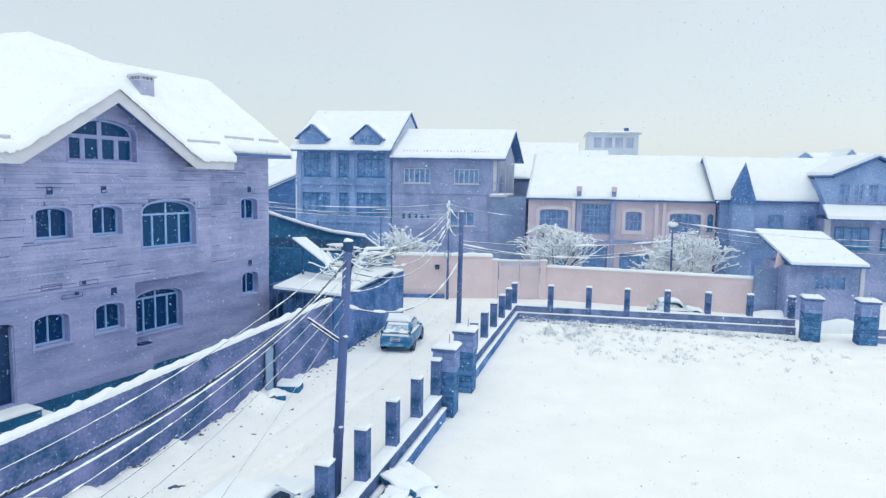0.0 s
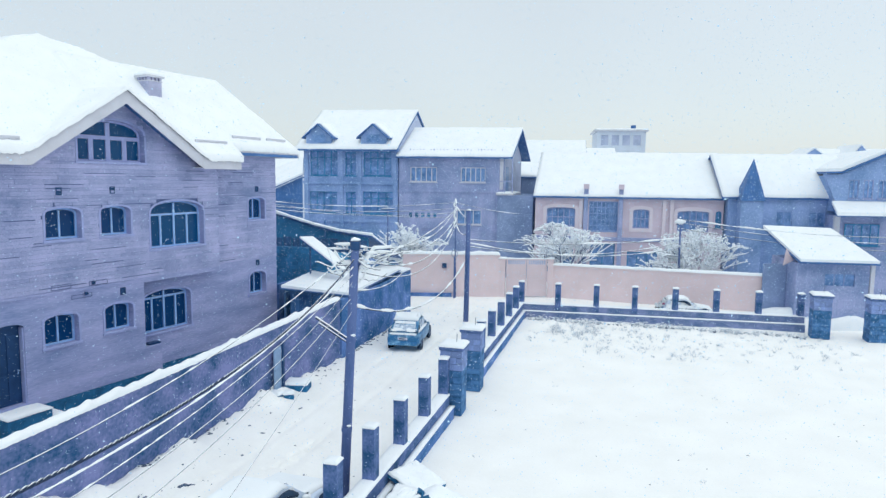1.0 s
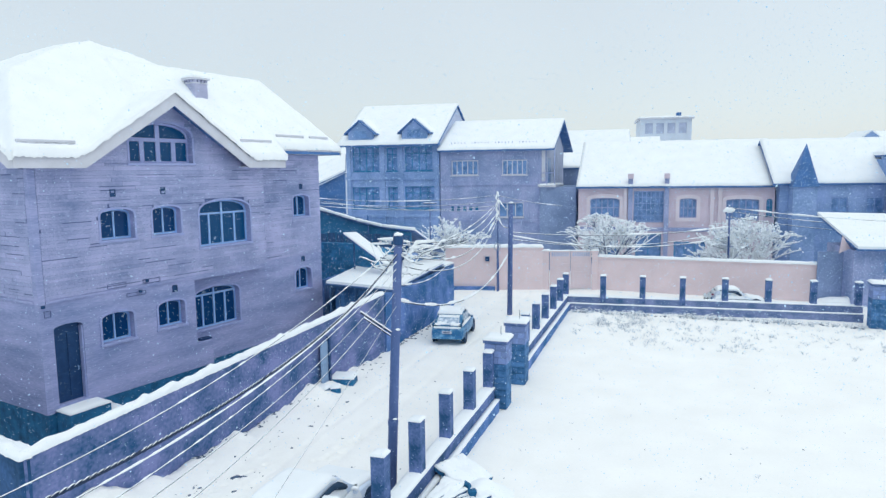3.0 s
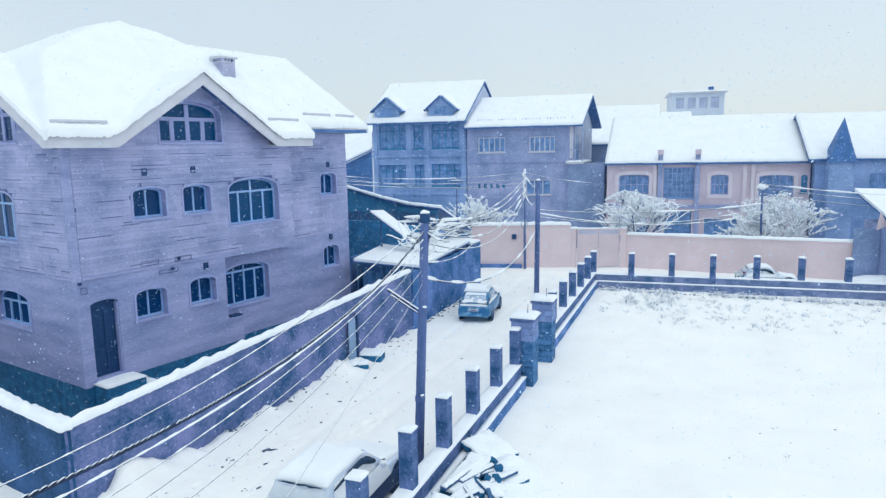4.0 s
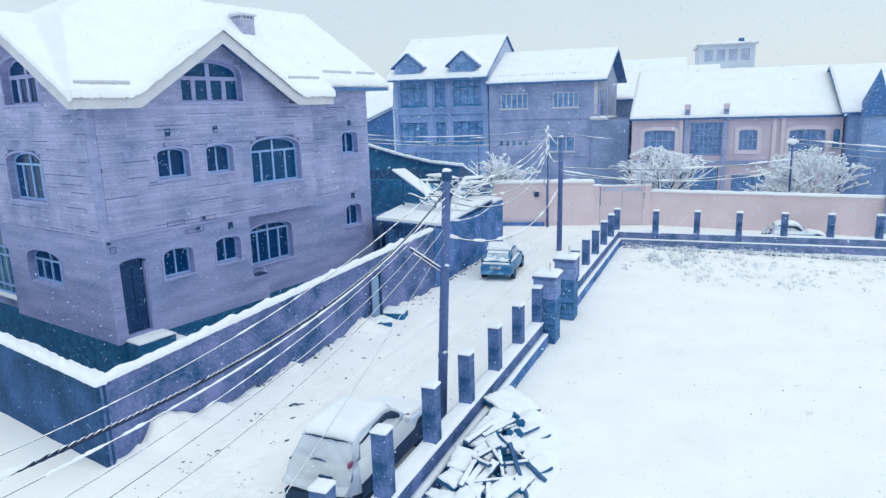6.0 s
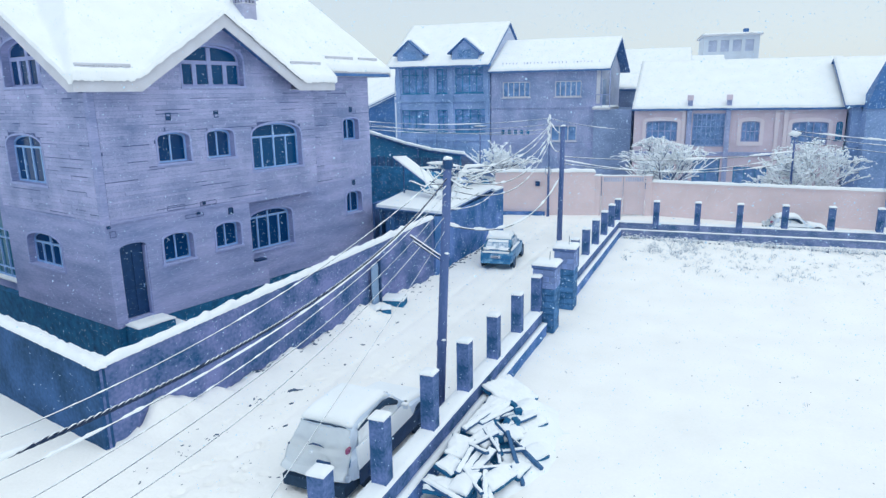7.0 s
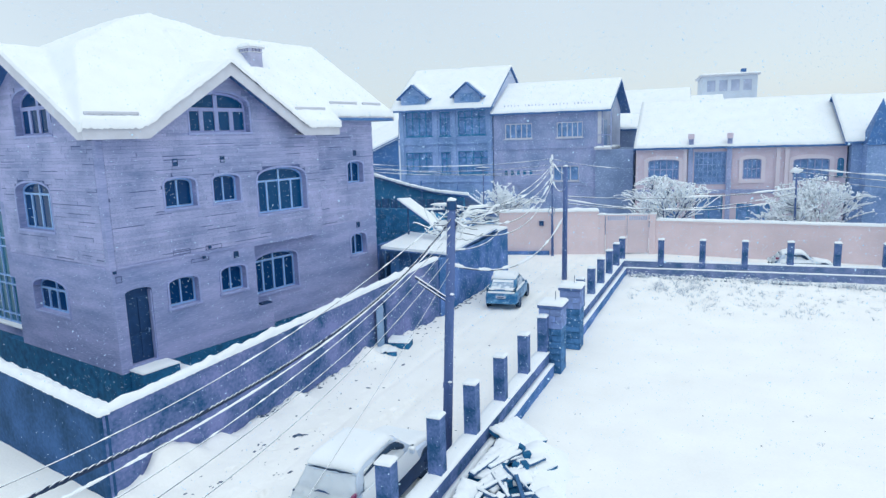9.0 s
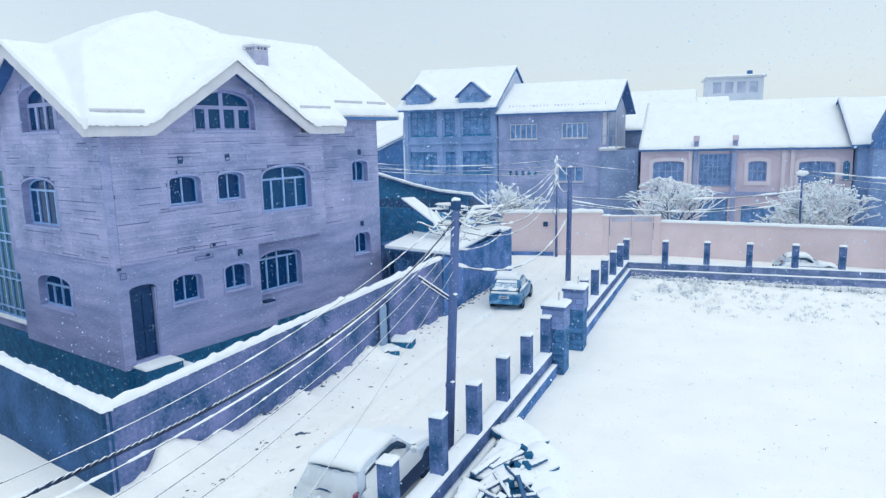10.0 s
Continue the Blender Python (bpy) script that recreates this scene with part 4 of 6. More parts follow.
# distant flat-topped building, its mist put into the pale wall colour
far = thing("distant_building", far_frame(-4.3, 94.5), "pale distant block with a flat snowy roof", "building")
for i in range(4):
    # Panes set pale so mist seems to lie over the windows.
    part("pane", box(0.61 + i * 1.45, 0.1, 13.41, 1.59 + i * 1.45, 0.15, 14.79), FAR_PALE, far, "pale frosted window")
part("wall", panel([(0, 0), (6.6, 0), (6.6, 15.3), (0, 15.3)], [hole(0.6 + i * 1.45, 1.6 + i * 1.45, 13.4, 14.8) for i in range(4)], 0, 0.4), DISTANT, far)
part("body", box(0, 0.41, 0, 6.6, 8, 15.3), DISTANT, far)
part("parapet", box(-0.3, -0.3, 15.31, 6.9, 8.3, 15.5), TRIM, far)
snow_cap("roof_snow", -0.3, -0.3, 6.9, 8.3, 15.5, 0.2, far, d=0.5)
part("tank", box(4.9, 2, 15.5, 5.5, 3, 16.3, 0.05), TIN, far, "small rooftop water tank")

# further snowy roofs
for x, y, w, ze, zr, d in ((-34, 66, 10, 8.8, 11.6, 8), (-13, 80, 8, 10.6, 13.4, 8), (-8.5, 84, 7, 10.4, 12.6, 8), (12, 88, 14, 9.2, 12, 9), (22, 86, 9, 10, 12.6, 8), (34, 92, 14, 9.5, 12.8, 9), (-60, 85, 16, 9, 13, 9)):
    h = thing("distant_house", far_frame(x, y), "distant house under snow, faint in the mist", "house", "distant houses")
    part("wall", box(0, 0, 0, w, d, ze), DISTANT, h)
    gable_roof("roof", h, 0, w, 0, d, ze + 0.05, zr, 0.4)

# a low house glimpsed between the brick house and the row house
low = thing("distant_house", far_frame(-10.8, 66), "low dark house with a snowy roof between two houses", "house", "distant houses")
part("wall", box(0, 0, 0, 3.4, 6, 8.9), FAR_DARK, low)
gable_roof("roof", low, 0, 3.4, 0, 6, 8.95, 10.2, 0.25)

# dark house with a steep pointed gable, east of the row house
east = thing("dark_house", far_frame(7.8, 56.2), "dark house with a long snowy roof and pointed turret", "house")
part("front_wall", panel([(0, 0), (9.5, 0), (9.5, 7.5), (0, 7.5)], [hole(3.6, 4.8, 5.2, 6.4), hole(6.0, 7.2, 5.2, 6.4)], 0, 0.3), FAR_BLUE, east)
simple_window(east, 3.6, 4.8, 5.2, 6.4, 0, 2, 0, FAR_BLUE)
simple_window(east, 6.0, 7.2, 5.2, 6.4, 0, 2, 0, FAR_BLUE)
part("body", box(0, 0.31, 0, 9.5, 8.8, 7.5), FAR_BLUE, east)
gable_roof("roof", east, -0.3, 9.3, 0, 9, 7.6, 10.85, 0.25)
bm = bmesh.new()
ap = bm.verts.new((1.66, -0.2, 10.45))
bs = [bm.verts.new(p) for p in ((0.56, -1.2, 7.2), (2.4, -1.2, 7.2), (2.4, 0.9, 7.2), (0.56, 0.9, 7.2))]
for i in range(4):
    bm.faces.new((bs[i], bs[(i + 1) % 4], ap))
bm.faces.new(bs[::-1])
part("turret_roof", bm, TIN, east, "steep dark pointed turret roof")
part("turret", box(0.66, -1.05, 0, 2.3, -0.001, 7.19), FAR_BLUE, east)

# house with a wide glazed gable at the east edge
glz = thing("gabled_house", far_frame(14.6, 55.5), "dark house with a broad glazed timber gable under snow", "house")
part("lower_wall", box(0.55, 0, 0, 10.5, 8, 6.2), FAR_WALL, glz)
for a in (1.3, 4.6):
    simple_window(glz, a, a + 2.4, 4.0, 5.6, -0.2, 4, 0, BRICK)
part("corner_post", box(0.5, -0.25, 0, 0.9, -0.01, 6.2), TRIM, glz)
GABLE = [(0.5, 7.0), (6.9, 7.0), (7.9, 9.3), (6.75, 9.27), (3.7, 10.7), (0.65, 9.27), (-0.5, 9.3)]
lights = [(1.25 + i * 1.0, 1.95 + i * 1.0, 7.5, 8.9) for i in range(5)]
part("gable_wall", panel(GABLE, [hole(*w) for w in lights], -0.4, -0.1), FAR_BLUE, glz)
for w in lights:
    simple_window(glz, *w, -0.45, 2, 0, FAR_WALL)
part("upper_body", box(0.6, -0.09, 6.5, 6.8, 8, 9.2), FAR_BLUE, glz)
sk = part("skirt_roof", panel([(-1.5, 6.2), (-0.41, 7.05), (-0.41, 7.12), (-1.5, 6.27)], [], -10.9, -0.1), TIN, glz)
sk.matrix_local = Matrix.Rotation(math.pi / 2, 4, "Z")
sk = part("skirt_snow", panel([(-1.5, 6.28), (-0.41, 7.13), (-0.41, 7.33), (-1.45, 6.52)], [], -10.85, -0.15), SNOW, glz, "thick white snow on the skirt roof")
sk.matrix_local = Matrix.Rotation(math.pi / 2, 4, "Z")
for s in (-1, 1):
    part("gable_roof", panel([(3.7, 10.95), (3.7, 10.8), (3.7 + s * 3.1, 9.35), (3.7 + s * 3.1, 9.5)], [], -0.8, 8.2), TIN, glz)
    part("gable_snow", panel([(3.7, 11.2), (3.7, 10.955), (3.7 + s * 3.15, 9.505), (3.7 + s * 3.1, 9.75)], [], -0.65, 8.2), SNOW, glz)
    part("eave_kick", panel([(3.7 + s * 3.11, 9.5), (3.7 + s * 3.11, 9.35), (3.7 + s * 4.3, 9.36), (3.7 + s * 4.3, 9.46)], [], -0.8, -0.05), TIN, glz)
    part("kick_snow", panel([(3.7 + s * 3.11, 9.72), (3.7 + s * 3.11, 9.505), (3.7 + s * 4.28, 9.465), (3.7 + s * 4.2, 9.64)], [], -0.7, 0.4), SNOW, glz)

# two small dark gables above the roofs beyond
for a, b, ze, zr in ((-0.14, 1.58, 11.85, 12.5), (4.77, 6.63, 11.7, 12.9)):
    h = thing("distant_house", far_frame(20, 85), "distant house with a small dark gable in the mist", "house", "distant houses")
    part("gable_wall", panel([(a, 0), (b, 0), (b, ze), ((a + b) / 2, zr), (a, ze)], [], 0, 6), FAR_BLUE, h)
    for s in (-1, 1):
        c = (a + b) / 2
        part("roof_snow", panel([(c, zr + 0.02), (c, zr + 0.2), (c + s * ((b - a) / 2 + 0.3), ze - 0.05), (c + s * ((b - a) / 2 + 0.3), ze - 0.2)], [], 0.1, 6), SNOW, h)

# lean-to beside the far gate
lean = thing("roadside_shed", far_frame(9.2, 45.6), "grey roadside shed under a single-pitch snowy roof", "shed")
part("wall", panel([(1.4, 0), (5.7, 0), (5.7, 3.6), (1.4, 3.6)], [hole(3.1, 4.85, 2.2, 2.95)], 0, 0.25), FAR_WALL, lean)
sw = part("window", box(3.1, 0.1, 2.2, 4.85, 0.15, 2.95), FAR_PANE, lean, "dark low shed window")
for x in (3.68, 4.26):
    part("mullion", box(x - .03, 0.07, 2.2, x + .03, 0.099, 2.95), FAR_WALL, sw)
# Dark wall added where only a dark gap shows beside the shed.
part("porch_wall", box(-0.05, 1.6, 0, 1.39, 1.8, 3.3), FAR_DARK, lean, "dark recessed side wall")
part("body", box(1.4, 0.26, 0, 5.7, 4.6, 3.6), FAR_WALL, lean)
part("corner_post", box(5.72, -0.1, 0, 5.95, 0.15, 3.7), TRIM, lean)
part("side_gable", panel([(0.9, 3.3), (1.5, 3.62), (1.05, 4.4)], [], 0.9, 1.0), PEACH, lean, "faded reddish gable board")
for nm, z, t, e, mt, lb in (("roof", 3.62, 0.1, 0.0, TIN, ""), ("roof_snow", 3.725, 0.17, 0.04, SNOW, "thick white snow on the roof")):
    bm = bmesh.new()
    q = [bm.verts.new(p) for p in ((1.4 + e, -0.5 + e, z), (6.05 - e, -0.5 + e, z), (5.2 - e, 4.8 - e, z + 1.65), (0.7 + e, 4.8 - e, z + 1.75))]
    f = bm.faces.new(q)
    r = bmesh.ops.extrude_face_region(bm, geom=[f])
    bmesh.ops.translate(bm, vec=(0, 0, t), verts=[k for k in r["geom"] if isinstance(k, bmesh.types.BMVert)])
    bmesh.ops.recalc_face_normals(bm, faces=bm.faces)
    part(nm, bm, mt, lean, lb)

# ---------------------------------------------------------------- sheds behind the lane wall


def sheet(corners, t, mat, name, parent, label=""):
    """A sloping slab of thickness t over four corners."""
    bm = bmesh.new()
    lo = [bm.verts.new(p) for p in corners]
    hi = [bm.verts.new((p[0], p[1], p[2] + t)) for p in corners]
    n = len(corners)
    bm.faces.new(lo[::-1])
    bm.faces.new(hi)
    for i in range(n):
        j = (i + 1) % n
        bm.faces.new((lo[i], lo[j], hi[j], hi[i]))
    bmesh.ops.recalc_face_normals(bm, faces=bm.faces)
    return part(name, bm, mat, parent, label)


def lift(corners, dz, grow=0.0):
    c = sum((Vector(p) for p in corners), Vector()) / len(corners)
    return [tuple(Vector(p) + (Vector(p) - c) * grow + Vector((0, 0, dz))) for p in corners]


def snowy_sheet(corners, t, mat, parent, snow=0.13):
    rf = sheet(corners, t, mat, "roof", parent)
    sheet(lift(corners, t + 0.005, -0.02), snow, SNOW, "roof_snow", rf, "white snow on the sheet")
    return rf


shed = thing("lane_shed", Matrix.Identity(4), "dark brick lane shed with a sagging snowy tin roof", "shed")
bm = panel([(28.3, -0.3), (38.7, -0.3), (38.7, 2.86), (28.3, 2.86)], [], 12.8, 13.1)
bm.transform(Matrix(((0, -1, 0, 0), (1, 0, 0, 0), (0, 0, 1, 0), (0, 0, 0, 1))))
part("lane_wall", bm, DARK_WALL, shed, "damp dark brick wall along the lane")
part("end_wall", box(-16.4, 38.5, -0.3, -13.11, 38.7, 2.86), DARK_WALL, shed)
part("back_wall", box(-17.0, 29.5, -0.3, -16.8, 38.4, 3.2), DARK_WALL, shed)
snowy_sheet([(-12.72, 29.1, 2.88), (-12.85, 36.9, 3.1), (-16.95, 34.0, 3.24), (-15.9, 28.0, 3.26)], 0.05, TIN, shed)
snowy_sheet([(-12.78, 37.1, 2.92), (-12.8, 38.75, 2.88), (-14.6, 38.75, 3.05), (-14.6, 36.2, 3.1)], 0.05, TIN, shed, 0.1)
for x, y, z in ((-15.75, 28.2, 3.2), (-13.3, 28.9, 2.9), (-14.6, 28.6, 3.1)):
    part("prop", tube([(x, y, 0), (x + 0.03, y, z)], 0.05, 7), WOOD, shed)
for i in range(11):
    x = -15.75 + i * 0.245
    part("front_board", box(x, 28.75 + 0.05 * (i % 2), -0.3, x + 0.235, 28.79 + 0.05 * (i % 2), 3.02 - 0.022 * i), DARK_BOARD, shed)
part("eave_beam", bar((-15.8, 28.25, 3.16), (-12.9, 29.25, 2.8), 0.12), WOOD, shed)

store = thing("brick_store", Matrix.Identity(4), "small dark brick store with a tilted snowy sheet roof", "shed")
part("wall", box(-20.4, 33.2, -0.3, -15.6, 33.4, 4.7), BRICK, store)
part("side_wall", box(-15.8, 33.41, -0.3, -15.6, 37.5, 4.3), BRICK, store)
snowy_sheet([(-16.75, 31.6, 5.35), (-14.25, 31.6, 3.7), (-13.95, 32.4, 3.7), (-16.35, 32.4, 5.32)], 0.05, TIN, store, 0.08)
part("prop", tube([(-14.5, 32.2, 0), (-14.5, 32.2, 3.8)], 0.05, 7), WOOD, store)
part("prop", tube([(-16.4, 32.2, 0), (-16.4, 32.2, 5.3)], 0.05, 7), WOOD, store)
for r in range(18):
    for c in range(14):
        x = -20.3 + c * 0.33 + (r % 2) * 0.16
        part("brick", box(x, 33.17 - random.random() * 0.02, 0.6 + r * 0.22, x + 0.3, 33.199, 0.79 + r * 0.22), BRICK, store)

barn = thing("dark_barn", Matrix.Identity(4), "dark timber barn with a thin snowy roof edge", "barn")
part("gable_wall", panel([(-23.5, 0), (-14.6, 0), (-14.6, 5.1), (-16.3, 5.25), (-18.0, 5.6), (-20.5, 6.24), (-23.5, 6.7)], [], 36.0, 36.2), BRICK, barn)
part("side_wall", box(-14.8, 36.21, 0, -14.6, 40.8, 3.2), BRICK, barn)
BARN_TOP = [(-23.6, 6.85), (-20.5, 6.38), (-18.0, 5.72), (-16.3, 5.38), (-14.2, 5.2)]
for a, b in zip(BARN_TOP, BARN_TOP[1:]):    # the roof falls away to the back
    snowy_sheet([(a[0], 35.7, a[1]), (b[0], 35.7, b[1]), (b[0], 41.0, b[1] - 1.9), (a[0], 41.0, a[1] - 1.9)], 0.06, TIN, barn, 0.13)
    part("ridge_snow", tube([(a[0] + (b[0] - a[0]) * k / 10, 35.75, a[1] + (b[1] - a[1]) * k / 10 + 0.13) for k in range(11)], [0.1 + 0.05 * wob(a[0] + k, 0, 1.3, 2) for k in range(11)], 8), SNOW, barn, "white snow along the roof edge", True)
for i in range(14):
    x = -23.2 + i * 0.62
    part("board", box(x, 35.95, 0.2, x + 0.5, 35.998, 4.9 + random.random() * 0.1), WOOD, barn)
part("vent_pipe", tube([(-17.3, 35.9, 5.0), (-17.3, 35.9, 6.1)], 0.05, 7), TIN, barn)

annex = thing("side_annex", Matrix.Translation((-23.0, 44.0, 0)) @ Matrix.Rotation(radians(27), 4, "Z"), "dark annex with a steep single snowy roof slope", "building")
part("wall", panel([(-4.6, 0), (0, 0), (0, 8.62), (-4.6, 6.5)], [], 0, 0.25), TIN, annex)
part("side_wall", box(-0.25, 0.251, 0, 0, 5.0, 8.5), FAR_BLUE, annex)
part("rear_wall", box(-4.6, 4.75, 0, -0.26, 5.0, 7.6), FAR_BLUE, annex)
snowy_sheet([(-5.0, -0.3, 6.4), (0.1, -0.3, 8.72), (0.1, 5.2, 10.1), (-5.0, 5.2, 7.9)], 0.07, TIN, annex, 0.14)

# narrow pale gate in the compound wall and stepping blocks before it
gate = thing("wall_gate", Matrix.Translation((-12.98, 22.7, 0)) @ Matrix.Rotation(radians(-3), 4, "Z"), "narrow pale sheet-metal gate in the compound wall", "gate")
part("leaf", box(-0.09, -0.24, 0.05, -0.03, 0.24, 1.95, 0.01), PALE_METAL, gate)
for z in (0.25, 1.0, 1.75):
    part("rail", box(-0.028, -0.22, z, 0.0, 0.22, z + 0.06), PALE_METAL, gate)
part("hinge_post", box(-0.1, 0.26, 0, 0.04, 0.36, 2.1), DARK_METAL, gate)
for x, y, w, d, h, a in ((-12.62, 23.55, 0.95, 0.75, 0.3, 12), (-12.85, 22.25, 0.5, 0.4, 0.22, -10), (-12.45, 22.5, 0.4, 0.35, 0.2, 30)):
    b = thing("stone_block", Matrix.Translation((x, y, 0)) @ Matrix.Rotation(radians(a), 4, "Z"), "rough dark stone block with snow on it", "stone block", "stone blocks by the gate")
    part("block", box(-w / 2, -d / 2, -0.1, w / 2, d / 2, h, 0.03), PLINTH, b)
    snow_cap("block_snow", -w / 2, -d / 2, w / 2, d / 2, h, 0.1, b, d=0.08)

# ---------------------------------------------------------------- poles and cables


def pole(base, top, r0, r1, label):
    ob = thing("utility_pole", Matrix.Translation(base), label, "utility pole", "utility poles")
    d = Vector(top) - Vector(base)
    bm = tube([Vector((0, 0, -0.3)), d * 0.5, d], [r0, (r0 + r1) / 2, r1], 10)
    part("shaft", bm, POLE, ob, smooth=True)
    bm = bmesh.new()
    bmesh.ops.create_icosphere(bm, subdivisions=2, radius=r1 * 1.0)
    for v in bm.verts:
        v.co = Vector((v.co.x * 1.2, v.co.y * 1.2, max(-0.02, v.co.z) * 0.6 + 0.02)) + d
        v.co += Vector((0, 0, 0.05 * noise.noise(v.co * 14)))
    part("snow_cap", bm, SNOW, ob, "small heap of snow", True)
    return ob, d


def clump(c, r, name, parent, seed):
    """A ragged lump of snow caught on wires."""
    bm = bmesh.new()
    bmesh.ops.create_icosphere(bm, subdivisions=2, radius=1)
    for v in bm.verts:
        n = 1 + 0.45 * noise.noise(v.co * 1.7 + Vector((seed, 0, 0)))
        v.co = Vector(c) + Vector((v.co.x * r[0], v.co.y * r[1], v.co.z * r[2])) * n
    return part(name, bm, SNOW, parent, "snow caught on the fittings", True)


P1, T1 = (-7.03, 15.6, 0), (-6.66, 15.6, 7.05)
near_pole, pd = pole(P1, T1, 0.135, 0.11, "leaning concrete utility pole with snow-laden wires")
for z in (2.0, 4.45):
    part("band", tube([pd * (z / 7.05 - 0.009), pd * (z / 7.05 + 0.009)], 0.14, 10), POLE, near_pole, "steel band")
    clump(tuple(pd * (z / 7.05 + 0.02) + Vector((0.1, -0.1, 0))), (0.06, 0.06, 0.03), "band_snow", near_pole, z)
for z, w in ((6.75, 0.9), (6.4, 0.7)):
    a = part("crossarm", bar(pd * (z / 7.05) + Vector((-w * 0.75, 0.1, 0.03)), pd * (z / 7.05) + Vector((w * 0.5, 0.1, 0)), 0.07), DARK_METAL, near_pole)
    for k in (-0.6, -0.3, 0.3):
        part("insulator", tube([pd * (z / 7.05) + Vector((w * k, 0.1, 0.03)), pd * (z / 7.05) + Vector((w * k, 0.1, 0.14))], 0.035, 7), TRIM, a)
part("head_fitting", tube([pd * 0.965, pd * 0.97, pd * 0.995, pd * 1.0], [0.1, 0.135, 0.135, 0.11], 10), DARK_METAL, near_pole, "dark steel pole head")
for c, r in (((-0.3, 0.05, 6.95), (0.34, 0.07, 0.045)), ((-0.58, 0.1, 6.82), (0.26, 0.06, 0.035)), ((0.75, 0.1, 6.80), (0.24, 0.05, 0.035)), ((0.4, 0.1, 6.75), (0.2, 0.07, 0.045)), ((0.3, 0.0, 6.4), (0.16, 0.1, 0.05)), ((-0.2, -0.1, 6.5), (0.14, 0.1, 0.06))):
    clump((c[0] + pd.x * c[2] / 7.05, c[1], c[2]), r, "arm_snow", near_pole, c[0] * 7)
part("snowy_stay", tube([(0.0 + pd.x * 0.87, 0.1, 6.1), (0.24 + pd.x * 0.87, 0.1, 6.5), (0.5 + pd.x * 0.87, 0.15, 6.88), (0.95 + pd.x * 0.87, 0.2, 6.92)], [0.04, 0.05, 0.055, 0.035], 8), SNOW, near_pole, "stay buried in snow", True)
jr = random.Random(9)
for i in range(20):    # loose ends and loops of wire at the pole head
    a = pd * (jr.uniform(6.0, 6.95) / 7.05) + Vector((jr.gauss(0, 0.12), jr.gauss(0, 0.1), 0))
    b = pd * (jr.uniform(6.1, 6.9) / 7.05) + Vector((jr.choice((-1, -1, 1, 1.4)) * jr.uniform(0.2, 0.95), jr.gauss(0.2, 0.35), 0))
    pts = [a.lerp(b, k / 8) - Vector((0, 0, jr.uniform(0.05, 0.16) * math.sin(math.pi * k / 8))) for k in range(9)]
    lp = part("loose_wire", tube(pts, 0.008, 4), WIRE, near_pole)
    part("wire_snow", tube([p + Vector((0, 0, 0.02)) for p in pts], [jr.uniform(0.012, 0.028) for _ in pts], 5), SNOW, lp, "snow on the wire", True)

P2, T2 = (-9.12, 38.3, 0), (-9.05, 38.3, 6.75)
pole(P2, T2, 0.16, 0.13, "straight concrete utility pole beside the fence")
mast, _ = pole((-11.72, 45.78, 0), (-11.81, 45.78, 7.12), 0.055, 0.045, "slim steel mast thick with snow")
for i in range(7):
    clump((-0.1 + random.uniform(-.06, .06), 0, 5.4 + i * 0.27), (0.09, 0.09, 0.2), "snow_clump", mast, i * 2.3)
side_pole, _ = pole((-16.3, 44.0, 0), (-16.3, 44.0, 6.5), 0.05, 0.04, "thin steel pole with a short crossarm")
part("crossarm", bar((-0.5, 0, 6.4), (0.5, 0, 6.42), 0.05), DARK_METAL, side_pole)
clump((0, 0, 6.46), (0.5, 0.05, 0.04), "snow_line", side_pole, 2)
east_pole, _ = pole((3.85, 49.4, 0), (3.78, 49.4, 6.05), 0.08, 0.06, "steel pole behind the peach wall")
part("crossarm", bar((-0.35, 0, 5.55), (0.3, 0, 5.95), 0.05), DARK_METAL, east_pole)
clump((-0.1, -0.03, 5.78), (0.34, 0.08, 0.2), "arm_snow", east_pole, 4.0)
ring_post = thing("ring_post", Matrix.Translation((-11.76, 45.55, 0)), "thin post with a snowy iron ring", "post")
part("shaft", tube([(0, 0, -0.2), (0, 0, 3.05)], 0.05, 8), POLE, ring_post)
part("ring", tube([(0.22 * math.cos(a), 0, 3.24 + 0.26 * math.sin(a)) for a in (2 * math.pi * i / 16 for i in range(17))], 0.035, 6, cap=False), TWIG, ring_post)

CABLES = "overhead cables"


